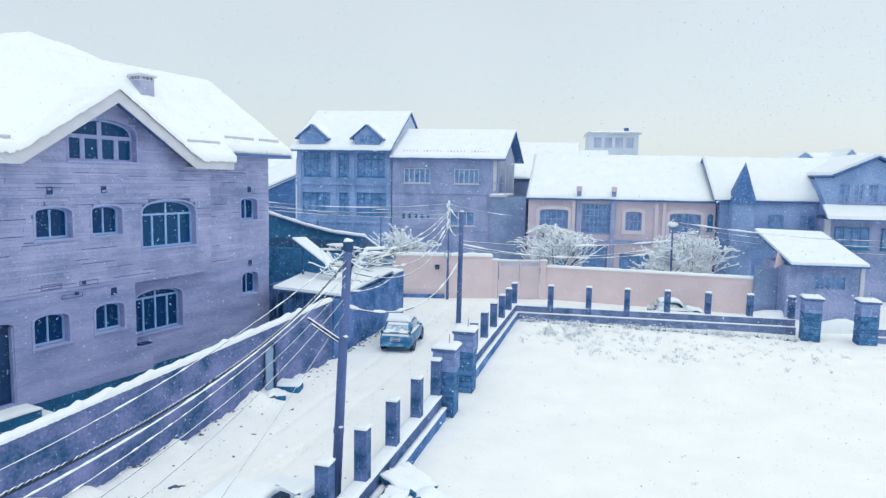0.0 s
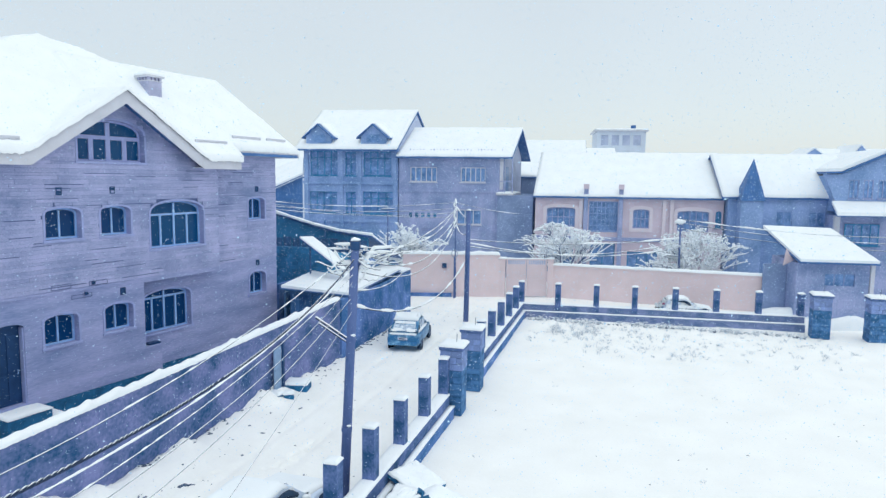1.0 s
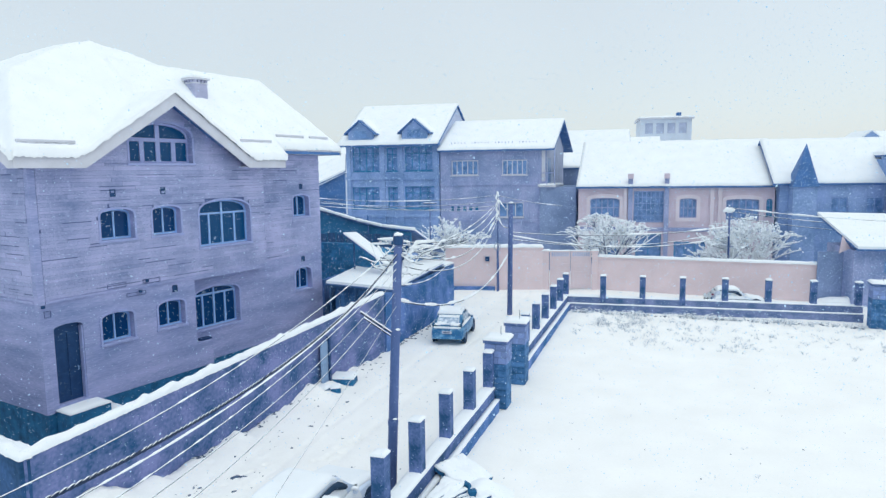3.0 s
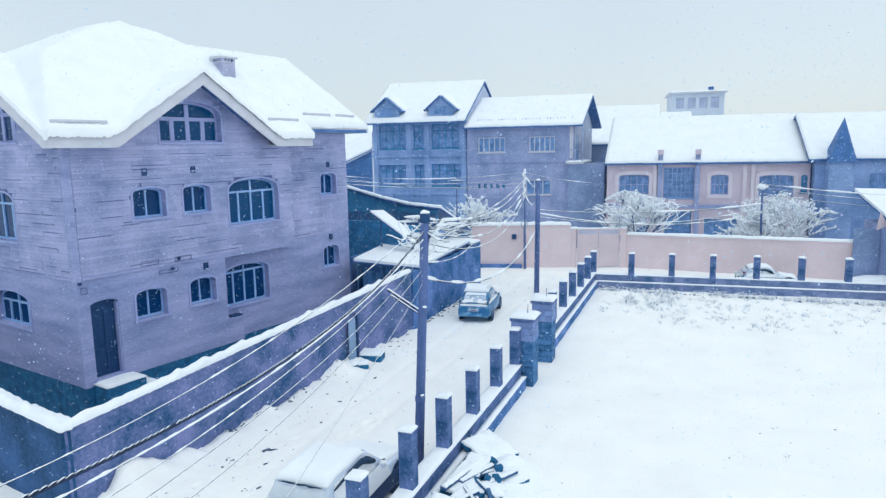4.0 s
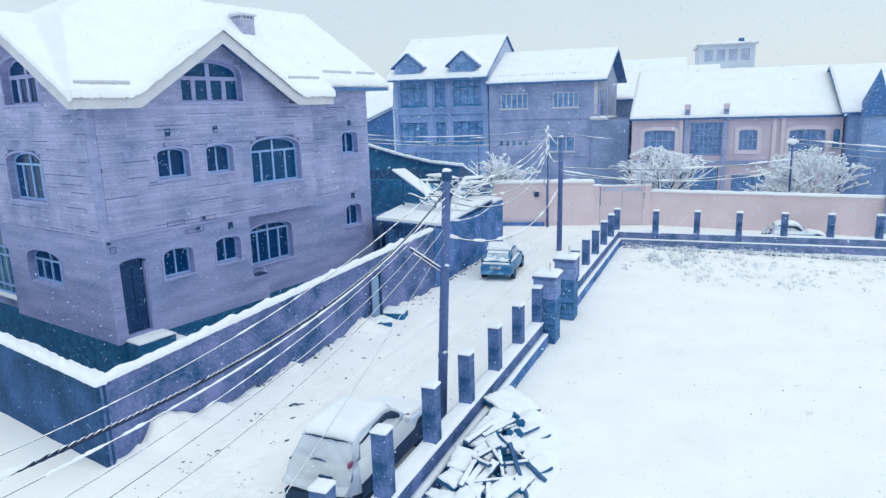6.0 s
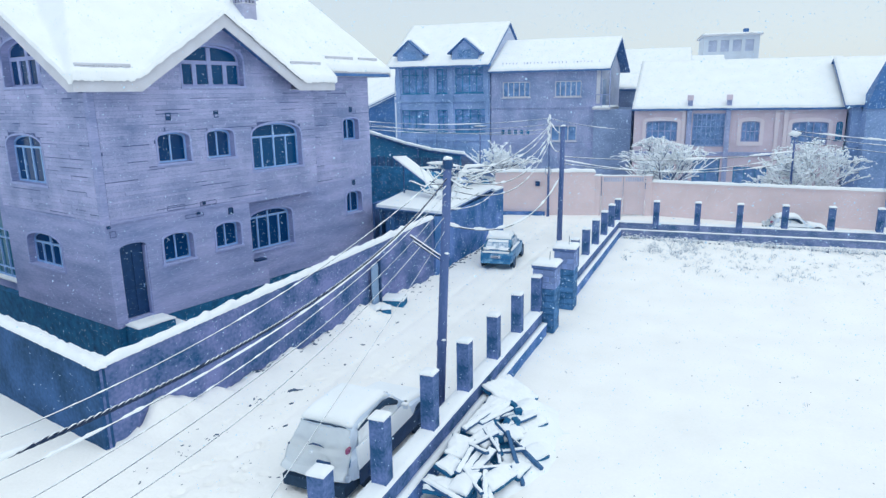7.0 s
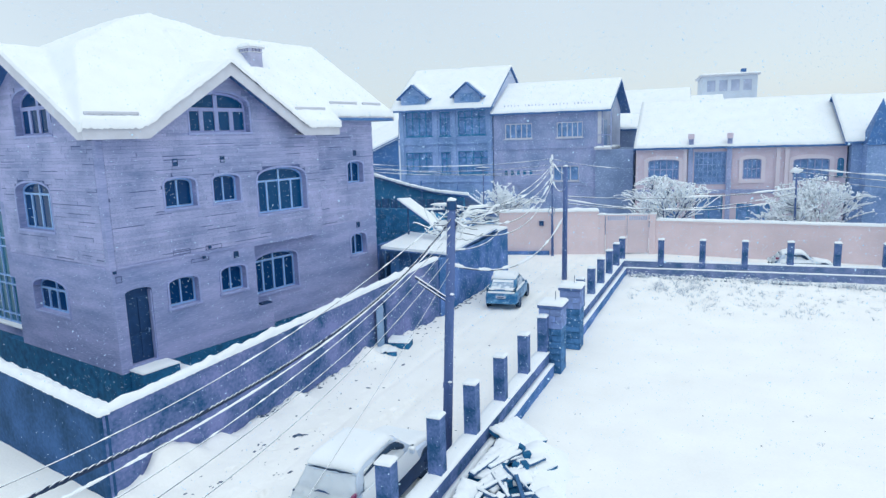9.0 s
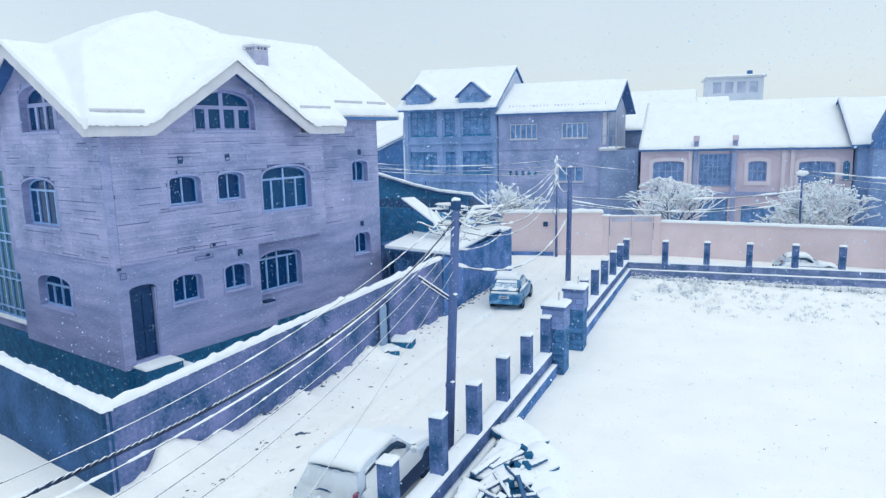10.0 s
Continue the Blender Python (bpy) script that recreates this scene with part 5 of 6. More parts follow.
def cable(a, b, sag, r, snow, label, broken=0.0, n=28, twist=False, reach=1.0, lumps=0.6, bare=9.0, clumpy=False):
    """A sagging cable with snow lying along it."""
    a, b = Vector(a), Vector(b)
    pts = [a.lerp(b, reach * i / n) - Vector((0, 0, sag * 4 * (reach * i / n) * (1 - reach * i / n))) for i in range(n + 1)]
    ob = thing("overhead_cable", Matrix.Identity(4), label, "cable", CABLES)
    if twist:
        side = (b - a).cross(Vector((0, 0, 1))).normalized()
        m = n * 50
        fr = random.Random(4)
        flecks = bmesh.new()
        turns = (b - a).length / 0.28 * 2 * math.pi
        for ph in (0, 2.1, 4.2):
            hel, cut = [], []
            for i in range(m + 1):
                f = reach * i / m
                p = a.lerp(b, f) - Vector((0, 0, sag * 4 * f * (1 - f)))
                q = f * turns + ph
                hel.append(p + side * math.cos(q) * r + Vector((0, 0, math.sin(q) * r)))
                thick = 0.55 + 0.4 * noise.noise(Vector((f * 220, ph, 3)))
                if math.sin(q) > 0.15 - 0.5 * thick and thick > 0.05:
                    cut.append(hel[-1] + Vector((0, 0, r * 0.75)))
                elif len(cut) > 2:
                    if fr.random() < 0.96:
                        n2 = len(cut) - 1
                        tube(cut, [r * (0.12 + (0.22 + 0.44 * thick) * math.sin(math.pi * k / n2)) for k in range(n2 + 1)], 5, flecks)
                    cut = []
                else:
                    cut = []
            part("strand", tube(hel, r * 0.95, 5), WIRE, ob)
        tail = [a.lerp(b, 0.985 + 0.022 * k) - Vector((0, 0, sag * 4 * (0.985 + 0.022 * k) * (0.015 - 0.022 * k))) for k in range(10)]
        part("end_snow", tube([p + Vector((0, 0, 0.012)) for p in tail], [0.008, 0.03, 0.042, 0.036, 0.046, 0.04, 0.044, 0.04, 0.036, 0.03], 8), SNOW, ob, "thick snow burying the end of the cable", True)
        tagged(part("fleck_snow", flecks, SNOW, ob, "flecks of snow in the twists", True), kind="stuff")
    else:
        part("wire", tube(pts, r, 6), WIRE, ob)
    if snow:
        run_pts, rad = [], []
        le = (b - a).length
        m = max(n * 4, min(600, int(le * reach / 0.03)))
        for i in range(m + 1):
            f = reach * i / m
            p = a.lerp(b, f) - Vector((0, 0, sag * 4 * f * (1 - f)))
            k = noise.noise(Vector((f * le * lumps, a.x * 3.1, b.z)))
            lump = max(0.0, k - broken + 0.3) * (1 + 0.5 * noise.noise(Vector((f * le * 5, 7, a.x))))
            if clumpy:
                lump = 0.42 + 0.45 * noise.noise(Vector((f * le * 4.5, 9, a.x))) if f < 0.86 else min(0.8, max(0.0, (k - 0.02) / 0.16)) * (0.75 + 0.5 * noise.noise(Vector((f * le * 13, 7, a.x))))
            s = 0.0 if f > bare else snow * (0.15 + 1.25 * min(0.8, lump) + 0.10 * noise.noise(Vector((f * le * 11, 2, a.x))))
            run_pts.append(p + Vector((0, 0, r * 0.7 + s * 0.4)))
            rad.append(0.3 * r if f > bare else max(0.8 * r if broken > 0.45 else 0.95 * r, s))
        part("snow_ridge", tube(run_pts, rad, 6), SNOW, ob, "snow lying on the cable", True)
    return ob


def on_pole(z):
    return Vector(P1).lerp(Vector(T1), z / 7.05)


LEFT = [  # a place towards the watcher's building, height on the pole, sag, radius, snow, bare gaps, lumps a metre, bare from
    ((-10.16, 5.76, 3.58), 6.85, 0.55, 0.009, 0.017, 0.1, 5.0, 1.0),
    ((-5.87, 3.26, 5.35), 6.4, 0.55, 0.006, 0.021, 0.22, 1.4, 1.02),
    ((-6.99, 4.17, 4.30), 6.2, 0.45, 0.007, 0.014, 0.2, 5.0, 9.0),
    ((-4.51, 3.05, 5.63), 6.0, 0.40, 0.006, 0.006, 0.5, 1.7, 9.0),
    ((-8.53, 6.60, 2.38), 5.6, 0.50, 0.009, 0.008, 0.5, 1.7, 9.0),
    ((-3.71, 4.81, 5.22), 5.2, 0.05, 0.005, 0.006, 0.5, 1.7, 9.0),
]
for near, z, sag, r, s, gaps, lumps, bare in LEFT:
    cable(on_pole(z), near, sag, r, s, "overhead wire lined with snow", gaps, n=34, reach=1.2, lumps=lumps, bare=bare, clumpy=lumps < 1.5)
cable(on_pole(6.6), (-4.81, 2.84, 6.10), 0.60, 0.0115, 0.0, "thick twisted black cable dusted with snow", n=34, twist=True, reach=1.2)
cable(on_pole(4.4), (-7.5, 15.0, 5.1), 0.0, 0.03, 0.035, "short snowy stay on the pole")
cable(on_pole(4.3), (-7.4, 15.0, 4.95), 0.0, 0.02, 0.03, "short snowy stay on the pole")
cable(on_pole(5.75), (-13.15, 38.45, 2.95), 0.35, 0.012, 0.03, "thin snowy wire down to the shed corner")
cable(on_pole(5.35), (-9.2, 38.2, 3.7), 1.15, 0.022, 0.06, "sagging cable thick with snow between the poles", n=40)
for i, (z, dz, sag, s) in enumerate(((6.8, 5.9, 0.9, 0.045), (6.6, 5.7, 1.25, 0.075), (6.5, 6.6, 0.5, 0.035), (6.3, 5.4, 1.4, 0.045), (6.9, 6.5, 0.9, 0.05))):
    cable(on_pole(z), (-11.78, 45.78, dz * 1.05 - 0.43), sag, 0.015, s, "wire sagging under snow to the mast", 0.2)
cable((-9.1, 38.3, 6.3), (-11.78, 45.78, 6.8), 0.2, 0.02, 0.05, "wire sagging under snow to the mast")
cable((-9.1, 38.3, 5.4), (-11.78, 45.78, 5.45), 0.4, 0.02, 0.05, "wire sagging under snow to the mast")
for z0, z1, sag, s in ((5.0, 4.6, 0.35, 0.075), (4.8, 3.9, 0.7, 0.05), (4.6, 4.3, 0.7, 0.035)):
    cable((-9.05, 38.3, z0), (3.8, 49.4, z1), sag, 0.018, s, "snow-lined wire along the peach wall")
for z0, z1, s in ((5.95, 5.15, 0.075), (5.7, 4.7, 0.035), (5.3, 4.2, 0.025)):
    cable((3.8, 49.4, z0), (19.5, 49.6, z1), 0.35, 0.016, s, "snow-lined wire along the peach wall")
for z0, z1, s in ((6.4, 7.0, 0.035), (6.1, 6.6, 0.02), (5.9, 6.3, 0.02), (6.3, 6.0, 0.015)):
    cable((-24.0, 40.0, z0 + 0.6), (-11.8, 45.78, z1 * 1.05 - 0.43), 0.35, 0.012, s, "thin frosted wire from the sheds to the mast")
cable((-11.8, 45.78, 6.92), (-7.4, 47.6, 6.1), 0.1, 0.012, 0.03, "thin frosted wire from the mast")

# ---------------------------------------------------------------- vehicles


def loft(sections, bm=None):
    """A closed skin through rings of equal count."""
    bm = bm or bmesh.new()
    rings = [[bm.verts.new(p) for p in s] for s in sections]
    n = len(rings[0])
    for a, b in zip(rings, rings[1:]):
        for k in range(n):
            bm.faces.new((a[k], a[(k + 1) % n], b[(k + 1) % n], b[k]))
    bm.faces.new(rings[0][::-1])
    bm.faces.new(rings[-1])
    bmesh.ops.recalc_face_normals(bm, faces=bm.faces)
    return bm


def rounded(bm):
    """The same skin with its hard edges eased."""
    es = [e for e in bm.edges if len(e.link_faces) == 2 and e.calc_face_angle() > 0.6]
    bmesh.ops.bevel(bm, geom=es, offset=0.035, segments=2, affect="EDGES", profile=0.5, clamp_overlap=True)
    return bm


def ring_section(y, w, z0, z1, r=0.12):
    """A rounded cross-section of half-width w at station y."""
    return [(-w + r, y, z0), (w - r, y, z0), (w, y, z0 + r), (w + 0.01, y, (z0 + z1) / 2), (w - 0.02, y, z1 - r * 0.6), (w - r, y, z1), (-w + r, y, z1), (-w + 0.02, y, z1 - r * 0.6), (-w - 0.01, y, (z0 + z1) / 2), (-w, y, z0 + r)]


def wheel(x, y, r, parent, s):
    w = part("wheel", tube([(x - 0.1, y, r), (x - 0.08, y, r), (x + 0.08, y, r), (x + 0.1, y, r)], [r * 0.9, r, r, r * 0.9], 20), RUBBER, parent, "black tyre", True)
    part("rim", tube([(x + s * 0.095, y, r), (x + s * 0.11, y, r)], [r * 0.62, r * 0.55], 14), PALE_METAL, w, "grey steel rim")
    for i in range(5):
        a = 2 * math.pi * i / 5
        part("spoke", bar((x + s * 0.115, y, r), (x + s * 0.115, y + math.cos(a) * r * 0.5, r + math.sin(a) * r * 0.5), 0.03, 0.05), DARK_METAL, w)


def car(name, m, L, W, Hh, paint, label, snow_side, lamps, glass_bare, side_glass=None, rk=0.42, roof_end=0.56, thick=0.11, soft_r=0.07):
    """A hatchback: its tail at y = 0, its nose at y = L."""
    ob = thing(name, m, label, "car", "parked cars")
    w, belt, zb = W / 2, Hh * 0.6, 0.24
    bs = [(0.02, w * 0.86, 0.36, belt * 0.82), (0.1, w * 0.95, zb + 0.04, belt * 0.95), (0.35, w, zb, belt), (L * 0.5, w, zb, belt), (L * 0.68, w, zb, belt * 0.98), (L * 0.85, w * 0.97, zb, belt * 0.88), (L * 0.96, w * 0.88, zb + 0.04, belt * 0.74), (L, w * 0.76, 0.36, belt * 0.64)]
    part("body", rounded(loft([ring_section(*b) for b in bs])), paint, ob, smooth=True)
    gs = [(0.12, w * 0.86, belt - 0.03, belt + 0.02), (rk, w * 0.80, belt - 0.03, Hh - 0.08), (rk + 0.3, w * 0.78, belt - 0.03, Hh), (L * 0.42, w * 0.78, belt - 0.03, Hh), (L * 0.52, w * 0.79, belt - 0.03, Hh - 0.07), (L * 0.7, w * 0.86, belt - 0.04, belt + 0.0)]
    part("cabin", rounded(loft([ring_section(*g, r=soft_r) for g in gs])), paint, ob, smooth=True)
    # glazing
    gw = w * 0.70
    if glass_bare:
        part("rear_window", sheet_bm([(-gw, 0.165, belt + 0.07), (gw, 0.165, belt + 0.07), (gw * 0.9, rk - 0.035, Hh - 0.15), (-gw * 0.9, rk - 0.035, Hh - 0.15)], (0, -0.02, 0.008)), (FROSTED if glass_bare else SNOW), ob, "frosted rear window")
    part("windscreen", sheet_bm([(-gw, L * 0.665, belt + 0.05), (-gw * 0.9, L * 0.535, Hh - 0.12), (gw * 0.9, L * 0.535, Hh - 0.12), (gw, L * 0.665, belt + 0.05)], (0, 0.02, 0.015)), GLASS, ob, "dark windscreen")
    for s in (-1, 1):
        x = s * w * 0.80
        for ya, yb in ((rk + 0.08, L * 0.33), (L * 0.35, L * 0.54)):
            part("side_window", sheet_bm([(x * 1.045, ya, belt + 0.04), (x * 1.045, yb + (0.18 if yb > L * 0.4 else 0), belt + 0.04), (x * 0.985, yb, Hh - 0.14), (x * 0.985, ya + 0.08, Hh - 0.14)], (s * 0.02, 0, 0)), side_glass or GLASS, ob, "dark side window")
        for yw in (L * 0.19, L * 0.81):
            wheel(s * (w - 0.1), yw, 0.3 if L < 4 else 0.34, ob, s)
            part("wheel_arch", tube([(s * (w - 0.06), yw, 0.31), (s * (w + 0.006), yw, 0.31)], 0.38 if L < 4 else 0.43, 20), RUBBER, ob, "dark wheel arch")
        part("tail_light", box(s * w * 0.84 - 0.055, 0.0, belt * 0.76, s * w * 0.84 + 0.055, 0.13, belt * 0.93, 0.02), RED_LAMP if glass_bare and paint == WHITE_PAINT else TEAL_PAINT, ob, "tail light")
        part("head_light", box(s * w * 0.7 - 0.14, L - 0.14, belt * 0.52, s * w * 0.7 + 0.14, L - 0.02, belt * 0.66, 0.03), FRAME, ob, "clear head light")
        mr = part("mirror", box(s * (w + 0.02) - 0.07, L * 0.6, belt + 0.02, s * (w + 0.02) + 0.07, L * 0.6 + 0.1, belt + 0.13, 0.025), paint, ob)
        snow_cap("mirror_snow", s * (w + 0.02) - 0.06, L * 0.6, s * (w + 0.02) + 0.06, L * 0.6 + 0.09, belt + 0.13, 0.05, mr, d=0.04)
    part("bumper", box(-w * 0.92, -0.05, 0.3, w * 0.92, 0.12, 0.55, 0.04), paint, ob, "painted rear bumper")
    part("front_bumper", box(-w * 0.85, L - 0.1, 0.3, w * 0.85, L + 0.05, 0.52, 0.04), RUBBER, ob)
    if glass_bare:
      part("number_plate", box(-0.24, -0.058, 0.6, 0.24, 0.0, 0.71), TRIM, ob, "plain pale number plate")
      part("plate_bar", box(-0.18, -0.064, 0.635, 0.18, -0.0585, 0.675), DARK_METAL, ob, "plain dark bar")
      part("wiper", bar((-0.1, 0.13, belt + 0.1), (0.2, 0.15, belt + 0.12), 0.012), FROSTED, ob)
      part("tail_handle", box(-0.16, -0.035, belt * 0.80, 0.16, 0.02, belt * 0.83), TEAL_PAINT, ob)

    # snow on roof, bonnet and glass

    def roof_h(x, y):
        e = min(w * 0.76 - abs(x), y - rk + 0.06, L * roof_end - y)
        top = Hh - max(0, rk + 0.28 - y) * 0.26 - max(0, y - L * 0.45) * 0.5
        return top + 0.005 + thick * math.sqrt(max(0.02, min(1, e / 0.14))) + 0.015 * wob(x, y, 3, L)

    rough_sheet(steps(-w * 0.76, w * 0.76, 0.07), steps(rk - 0.06, L * roof_end, 0.08), roof_h, SNOW, "roof_snow", ob, "thick snow on the car roof", drop=0.05)

    def hood_h(x, y):
        f = (y - L * 0.68) / (L * 0.3)
        e = min(w * 0.88 - abs(x), L * 0.98 - y)
        return belt * (1.0 - 0.22 * max(0, f) ** 1.3) - 0.01 + 0.1 * math.sqrt(max(0.02, min(1, e / 0.14))) + 0.015 * wob(x, y, 3, L)

    rough_sheet(steps(-w * 0.88, w * 0.88, 0.08), steps(L * 0.665, L * 0.98, 0.08), hood_h, SNOW, "bonnet_snow", ob, "thick snow on the bonnet", drop=0.05)
    if glass_bare:
        for u0, u1, f0, f1, t in snow_side:
            pts = [(u * gw, 0.12 + (rk - 0.16) * f, belt + 0.04 + (Hh - 0.18 - belt) * f) for u, f in ((u0, f0), (u1, f0), (u1, f1), (u0, f1))]
            part("rear_snow", sheet_bm(pts, (0, -t, t * 0.7)), SNOW, ob, "snow clinging to the tail")
        for s in (-1, 1):
            part("shoulder_snow", tube([(s * w * 0.88, 0.3, belt + 0.03), (s * w * 0.9, L * 0.3, belt + 0.05), (s * w * 0.93, L * 0.6, belt + 0.03)], [0.05, 0.08, 0.05], 8), SNOW, ob, "snow along the shoulder", True)
            part("rail_snow", tube([(s * w * 0.66, rk + 0.1, Hh + 0.1), (s * w * 0.66, L * 0.32, Hh + 0.16), (s * w * 0.62, L * 0.5, Hh + 0.08)], [0.03, 0.07, 0.03], 8), SNOW, ob, "snow along the roof rail", True)
        part("ledge_snow", box(-w * 0.82, 0.0, belt * 0.9, w * 0.82, 0.14, belt * 1.0, 0.03), SNOW, ob)
    else:
        prof = [(rk - 0.08, Hh - 0.14), (rk - 0.2, belt + 0.33), (0.18, belt + 0.23), (0.14, belt + 0.11), (0.02, belt + 0.02), (-0.06, belt * 0.88), (-0.09, belt * 0.78), (-0.12, 0.70), (-0.24, 0.66), (-0.28, 0.6), (-0.2, 0.52)]
        bm = bmesh.new()
        xs = steps(-w * 0.96, w * 0.96, 0.05)
        rows = []
        for k in range(49):
            f = k / 48 * (len(prof) - 1)
            i0 = min(int(f), len(prof) - 2)
            yy0 = prof[i0][0] + (prof[i0 + 1][0] - prof[i0][0]) * (f - i0)
            zz0 = prof[i0][1] + (prof[i0 + 1][1] - prof[i0][1]) * (f - i0)
            rows.append([bm.verts.new((x * (0.80 + 0.20 * min(1, k / 20)), yy0 - 0.05 - 0.06 * wob(x, zz0, 2.4, 5) - 0.025 * wob(x, zz0, 5.5, 8) - 0.005 * wob(x, zz0, 12, 3) + 0.5 * max(0, abs(x) / w - 0.62) ** 2, zz0 + 0.04 * wob(x, zz0, 3, 12) * min(1, k / 6))) for x in xs])
        for ra, rb in zip(rows, rows[1:]):
            for c in range(len(xs) - 1):
                bm.faces.new((ra[c], rb[c], rb[c + 1], ra[c + 1]))
        bmesh.ops.solidify(bm, geom=list(bm.faces), thickness=0.05)
        bmesh.ops.recalc_face_normals(bm, faces=bm.faces)
        # The tail's upright snow gets its shade as a bluer colour.
        part("tail_snow", bm, SNOW_SHADE, ob, "thick lumpy snow plastered over the tail", True)
        part("gap_line", tube([(-w * 0.62 + k * 0.16 * w, rk - 0.16 + 0.01 * (k % 3), Hh - 0.10 + 0.012 * (k % 2)) for k in range(9)], [0.006, 0.014, 0.02, 0.016, 0.022, 0.018, 0.022, 0.014, 0.008], 6), RUBBER, ob)
        part("bared_handle", tube([(-0.26, 0.04, belt + 0.12), (-0.14, 0.03, belt + 0.17), (0.02, 0.03, belt + 0.165), (0.15, 0.04, belt + 0.13)], [0.008, 0.022, 0.02, 0.006], 6), DARK_METAL, ob)
        part("bared_patch", box(0.05, -0.17, belt - 0.16, 0.4, 0.1, belt - 0.1, 0.03), DARK_METAL, ob)
        part("bared_patch", box(-0.2, -0.07, belt - 0.03, -0.11, 0.1, belt + 0.03, 0.015), FROSTED, ob)
        part("lamp_end", box(-w * 0.955, 0.02, belt - 0.06, -w * 0.89, 0.16, belt + 0.06, 0.02), DARK_METAL, ob, "dark end of a tail light")
        part("lamp_end", box(w * 0.80, 0.03, belt + 0.08, w * 0.87, 0.2, belt + 0.2, 0.02), RED_LAMP, ob, "red tail light")
        part("underbody", box(-w * 0.94, -0.26, 0.14, w * 0.94, 0.5, 0.42, 0.03), RUBBER, ob, "dark lower bumper")
        for s in (-1, 1):
            x = s * w * 0.8
            part("window_gap", tube([(x * 1.06, rk + 0.1, belt + 0.42), (x * 1.05, L * 0.3, Hh - 0.14), (x * 1.07, L * 0.42, Hh - 0.13), (x * 1.09, L * 0.48, Hh - 0.2), (x * 1.11, L * 0.55, Hh - 0.36)], [0.02, 0.045, 0.07, 0.1, 0.06], 6), RUBBER, ob, "bare dark strip of side window")
            part("side_skirt", box(s * (w + 0.004) - 0.012, 0.3, 0.18, s * (w + 0.004) + 0.012, L - 0.35, 0.62, 0.01), DARK_METAL, ob, "bare dark lower side")
            part("side_snow", sheet_bm([(s * (w + 0.02), 0.25, 0.6), (s * (w + 0.02), L * 0.7, 0.64), (s * w * 0.94, L * 0.66, belt + 0.1), (s * w * 0.92, 0.3, belt + 0.12)], (s * 0.03, 0, 0.01)), SNOW_SHADE, ob, "snow clinging to the side")
            part("sill_snow", tube([(x * 1.14, rk + 0.1, belt + 0.02), (x * 1.15, L * 0.35, belt + 0.03), (x * 1.16, L * 0.62, belt + 0.02)], [0.03, 0.06, 0.03], 7), SNOW, ob, "", True)
    return ob


def sheet_bm(corners, off):
    """A thin slab over four corners, pushed out by off."""
    bm = bmesh.new()
    a = [bm.verts.new(p) for p in corners]
    b = [bm.verts.new(Vector(p) + Vector(off)) for p in corners]
    n = len(corners)
    bm.faces.new(a[::-1])
    bm.faces.new(b)
    for i in range(n):
        j = (i + 1) % n
        bm.faces.new((a[i], a[j], b[j], b[i]))
    bmesh.ops.recalc_face_normals(bm, faces=bm.faces)
    return bm


car("hatchback", Matrix.Translation((-10.49, 30.5, 0)) @ Matrix.Rotation(radians(7), 4, "Z"), 3.9, 1.68, 1.54, TEAL_PAINT, "dark teal hatchback parked in the lane under fresh snow", [(-0.9, 0.9, 0.72, 0.95, 0.03), (-0.9, -0.1, 0.08, 0.34, 0.02), (-0.2, 0.5, 0.08, 0.2, 0.025), (-1.15, -0.6, 0.02, 0.2, 0.03), (0.3, 1.15, 0.02, 0.26, 0.03)], True, True, FROSTED, 0.8, 0.56, 0.13, 0.2)
car("snowed_car", Matrix.Translation((-7.93, 10.95, 0)), 4.2, 1.74, 1.62, WHITE_PAINT, "white car buried in snow beside the fence", [(-0.98, 0.98, 0.0, 1.0, 0.07)], True, False, SNOW, 0.45, 0.5, 0.13)
car("far_car", Matrix.Translation((2.5, 45.6, -0.25)) @ Matrix.Rotation(radians(-86), 4, "Z"), 3.3, 1.5, 1.2, WHITE_PAINT, "pale car under snow behind the far fence", [(-0.98, 0.98, 0.0, 1.0, 0.05)], False, False, SNOW)

# ---------------------------------------------------------------- heap of timber and slabs in the field corner


def heap_z(x, y):
    k = max(0, 1 - ((x + 4.75) / 1.5) ** 2 - ((y - 14.3) / 2.7) ** 2)
    return 0.46 * k ** 1.2 + 0.36 * math.exp(-((x + 4.5) / 0.5) ** 2 - ((y - 16.0) / 0.75) ** 2)


mound = thing("rubble_mound", Matrix.Identity(4), "dark rubble mound under broken snow beside the fence", "rubble")


def cracked(x, y):
    """False along the crooked gaps between the lumps of the heap."""
    u, v = 0.7 * x + 0.7 * y, 0.7 * x - 0.7 * y
    a = wob(u * 0.55, v, 1.9, 31)
    b = wob(u, v * 0.6, 2.4, 57)
    if x > -4.2 or y > 15.3:
        return True
    return abs(a) > 0.045 and b > (-0.42 if y > 13.8 and x > -4.9 else 0.02)


rough_sheet(steps(-5.62, -3.3, 0.09), steps(11.4, 17.0, 0.09), lambda x, y: heap_z(x, y) + 0.07 * wob(x, y, 3.0, 2) + 0.05 * wob(x, y, 7.0, 3) - 0.14, PLINTH, "rubble", mound, "", drop=0.3)
rough_sheet(steps(-5.62, -3.3, 0.036), steps(11.4, 17.0, 0.036), lambda x, y: heap_z(x, y) + 0.06 * wob(x, y, 2.2, 9) + 0.05 * abs(wob(0.7 * x + 0.7 * y, (0.7 * x - 0.7 * y) * 2, 1.9, 31)) - 0.05, SNOW, "mound_snow", mound, "broken crust of snow", drop=0.07, keep=cracked)
rng = random.Random(77)


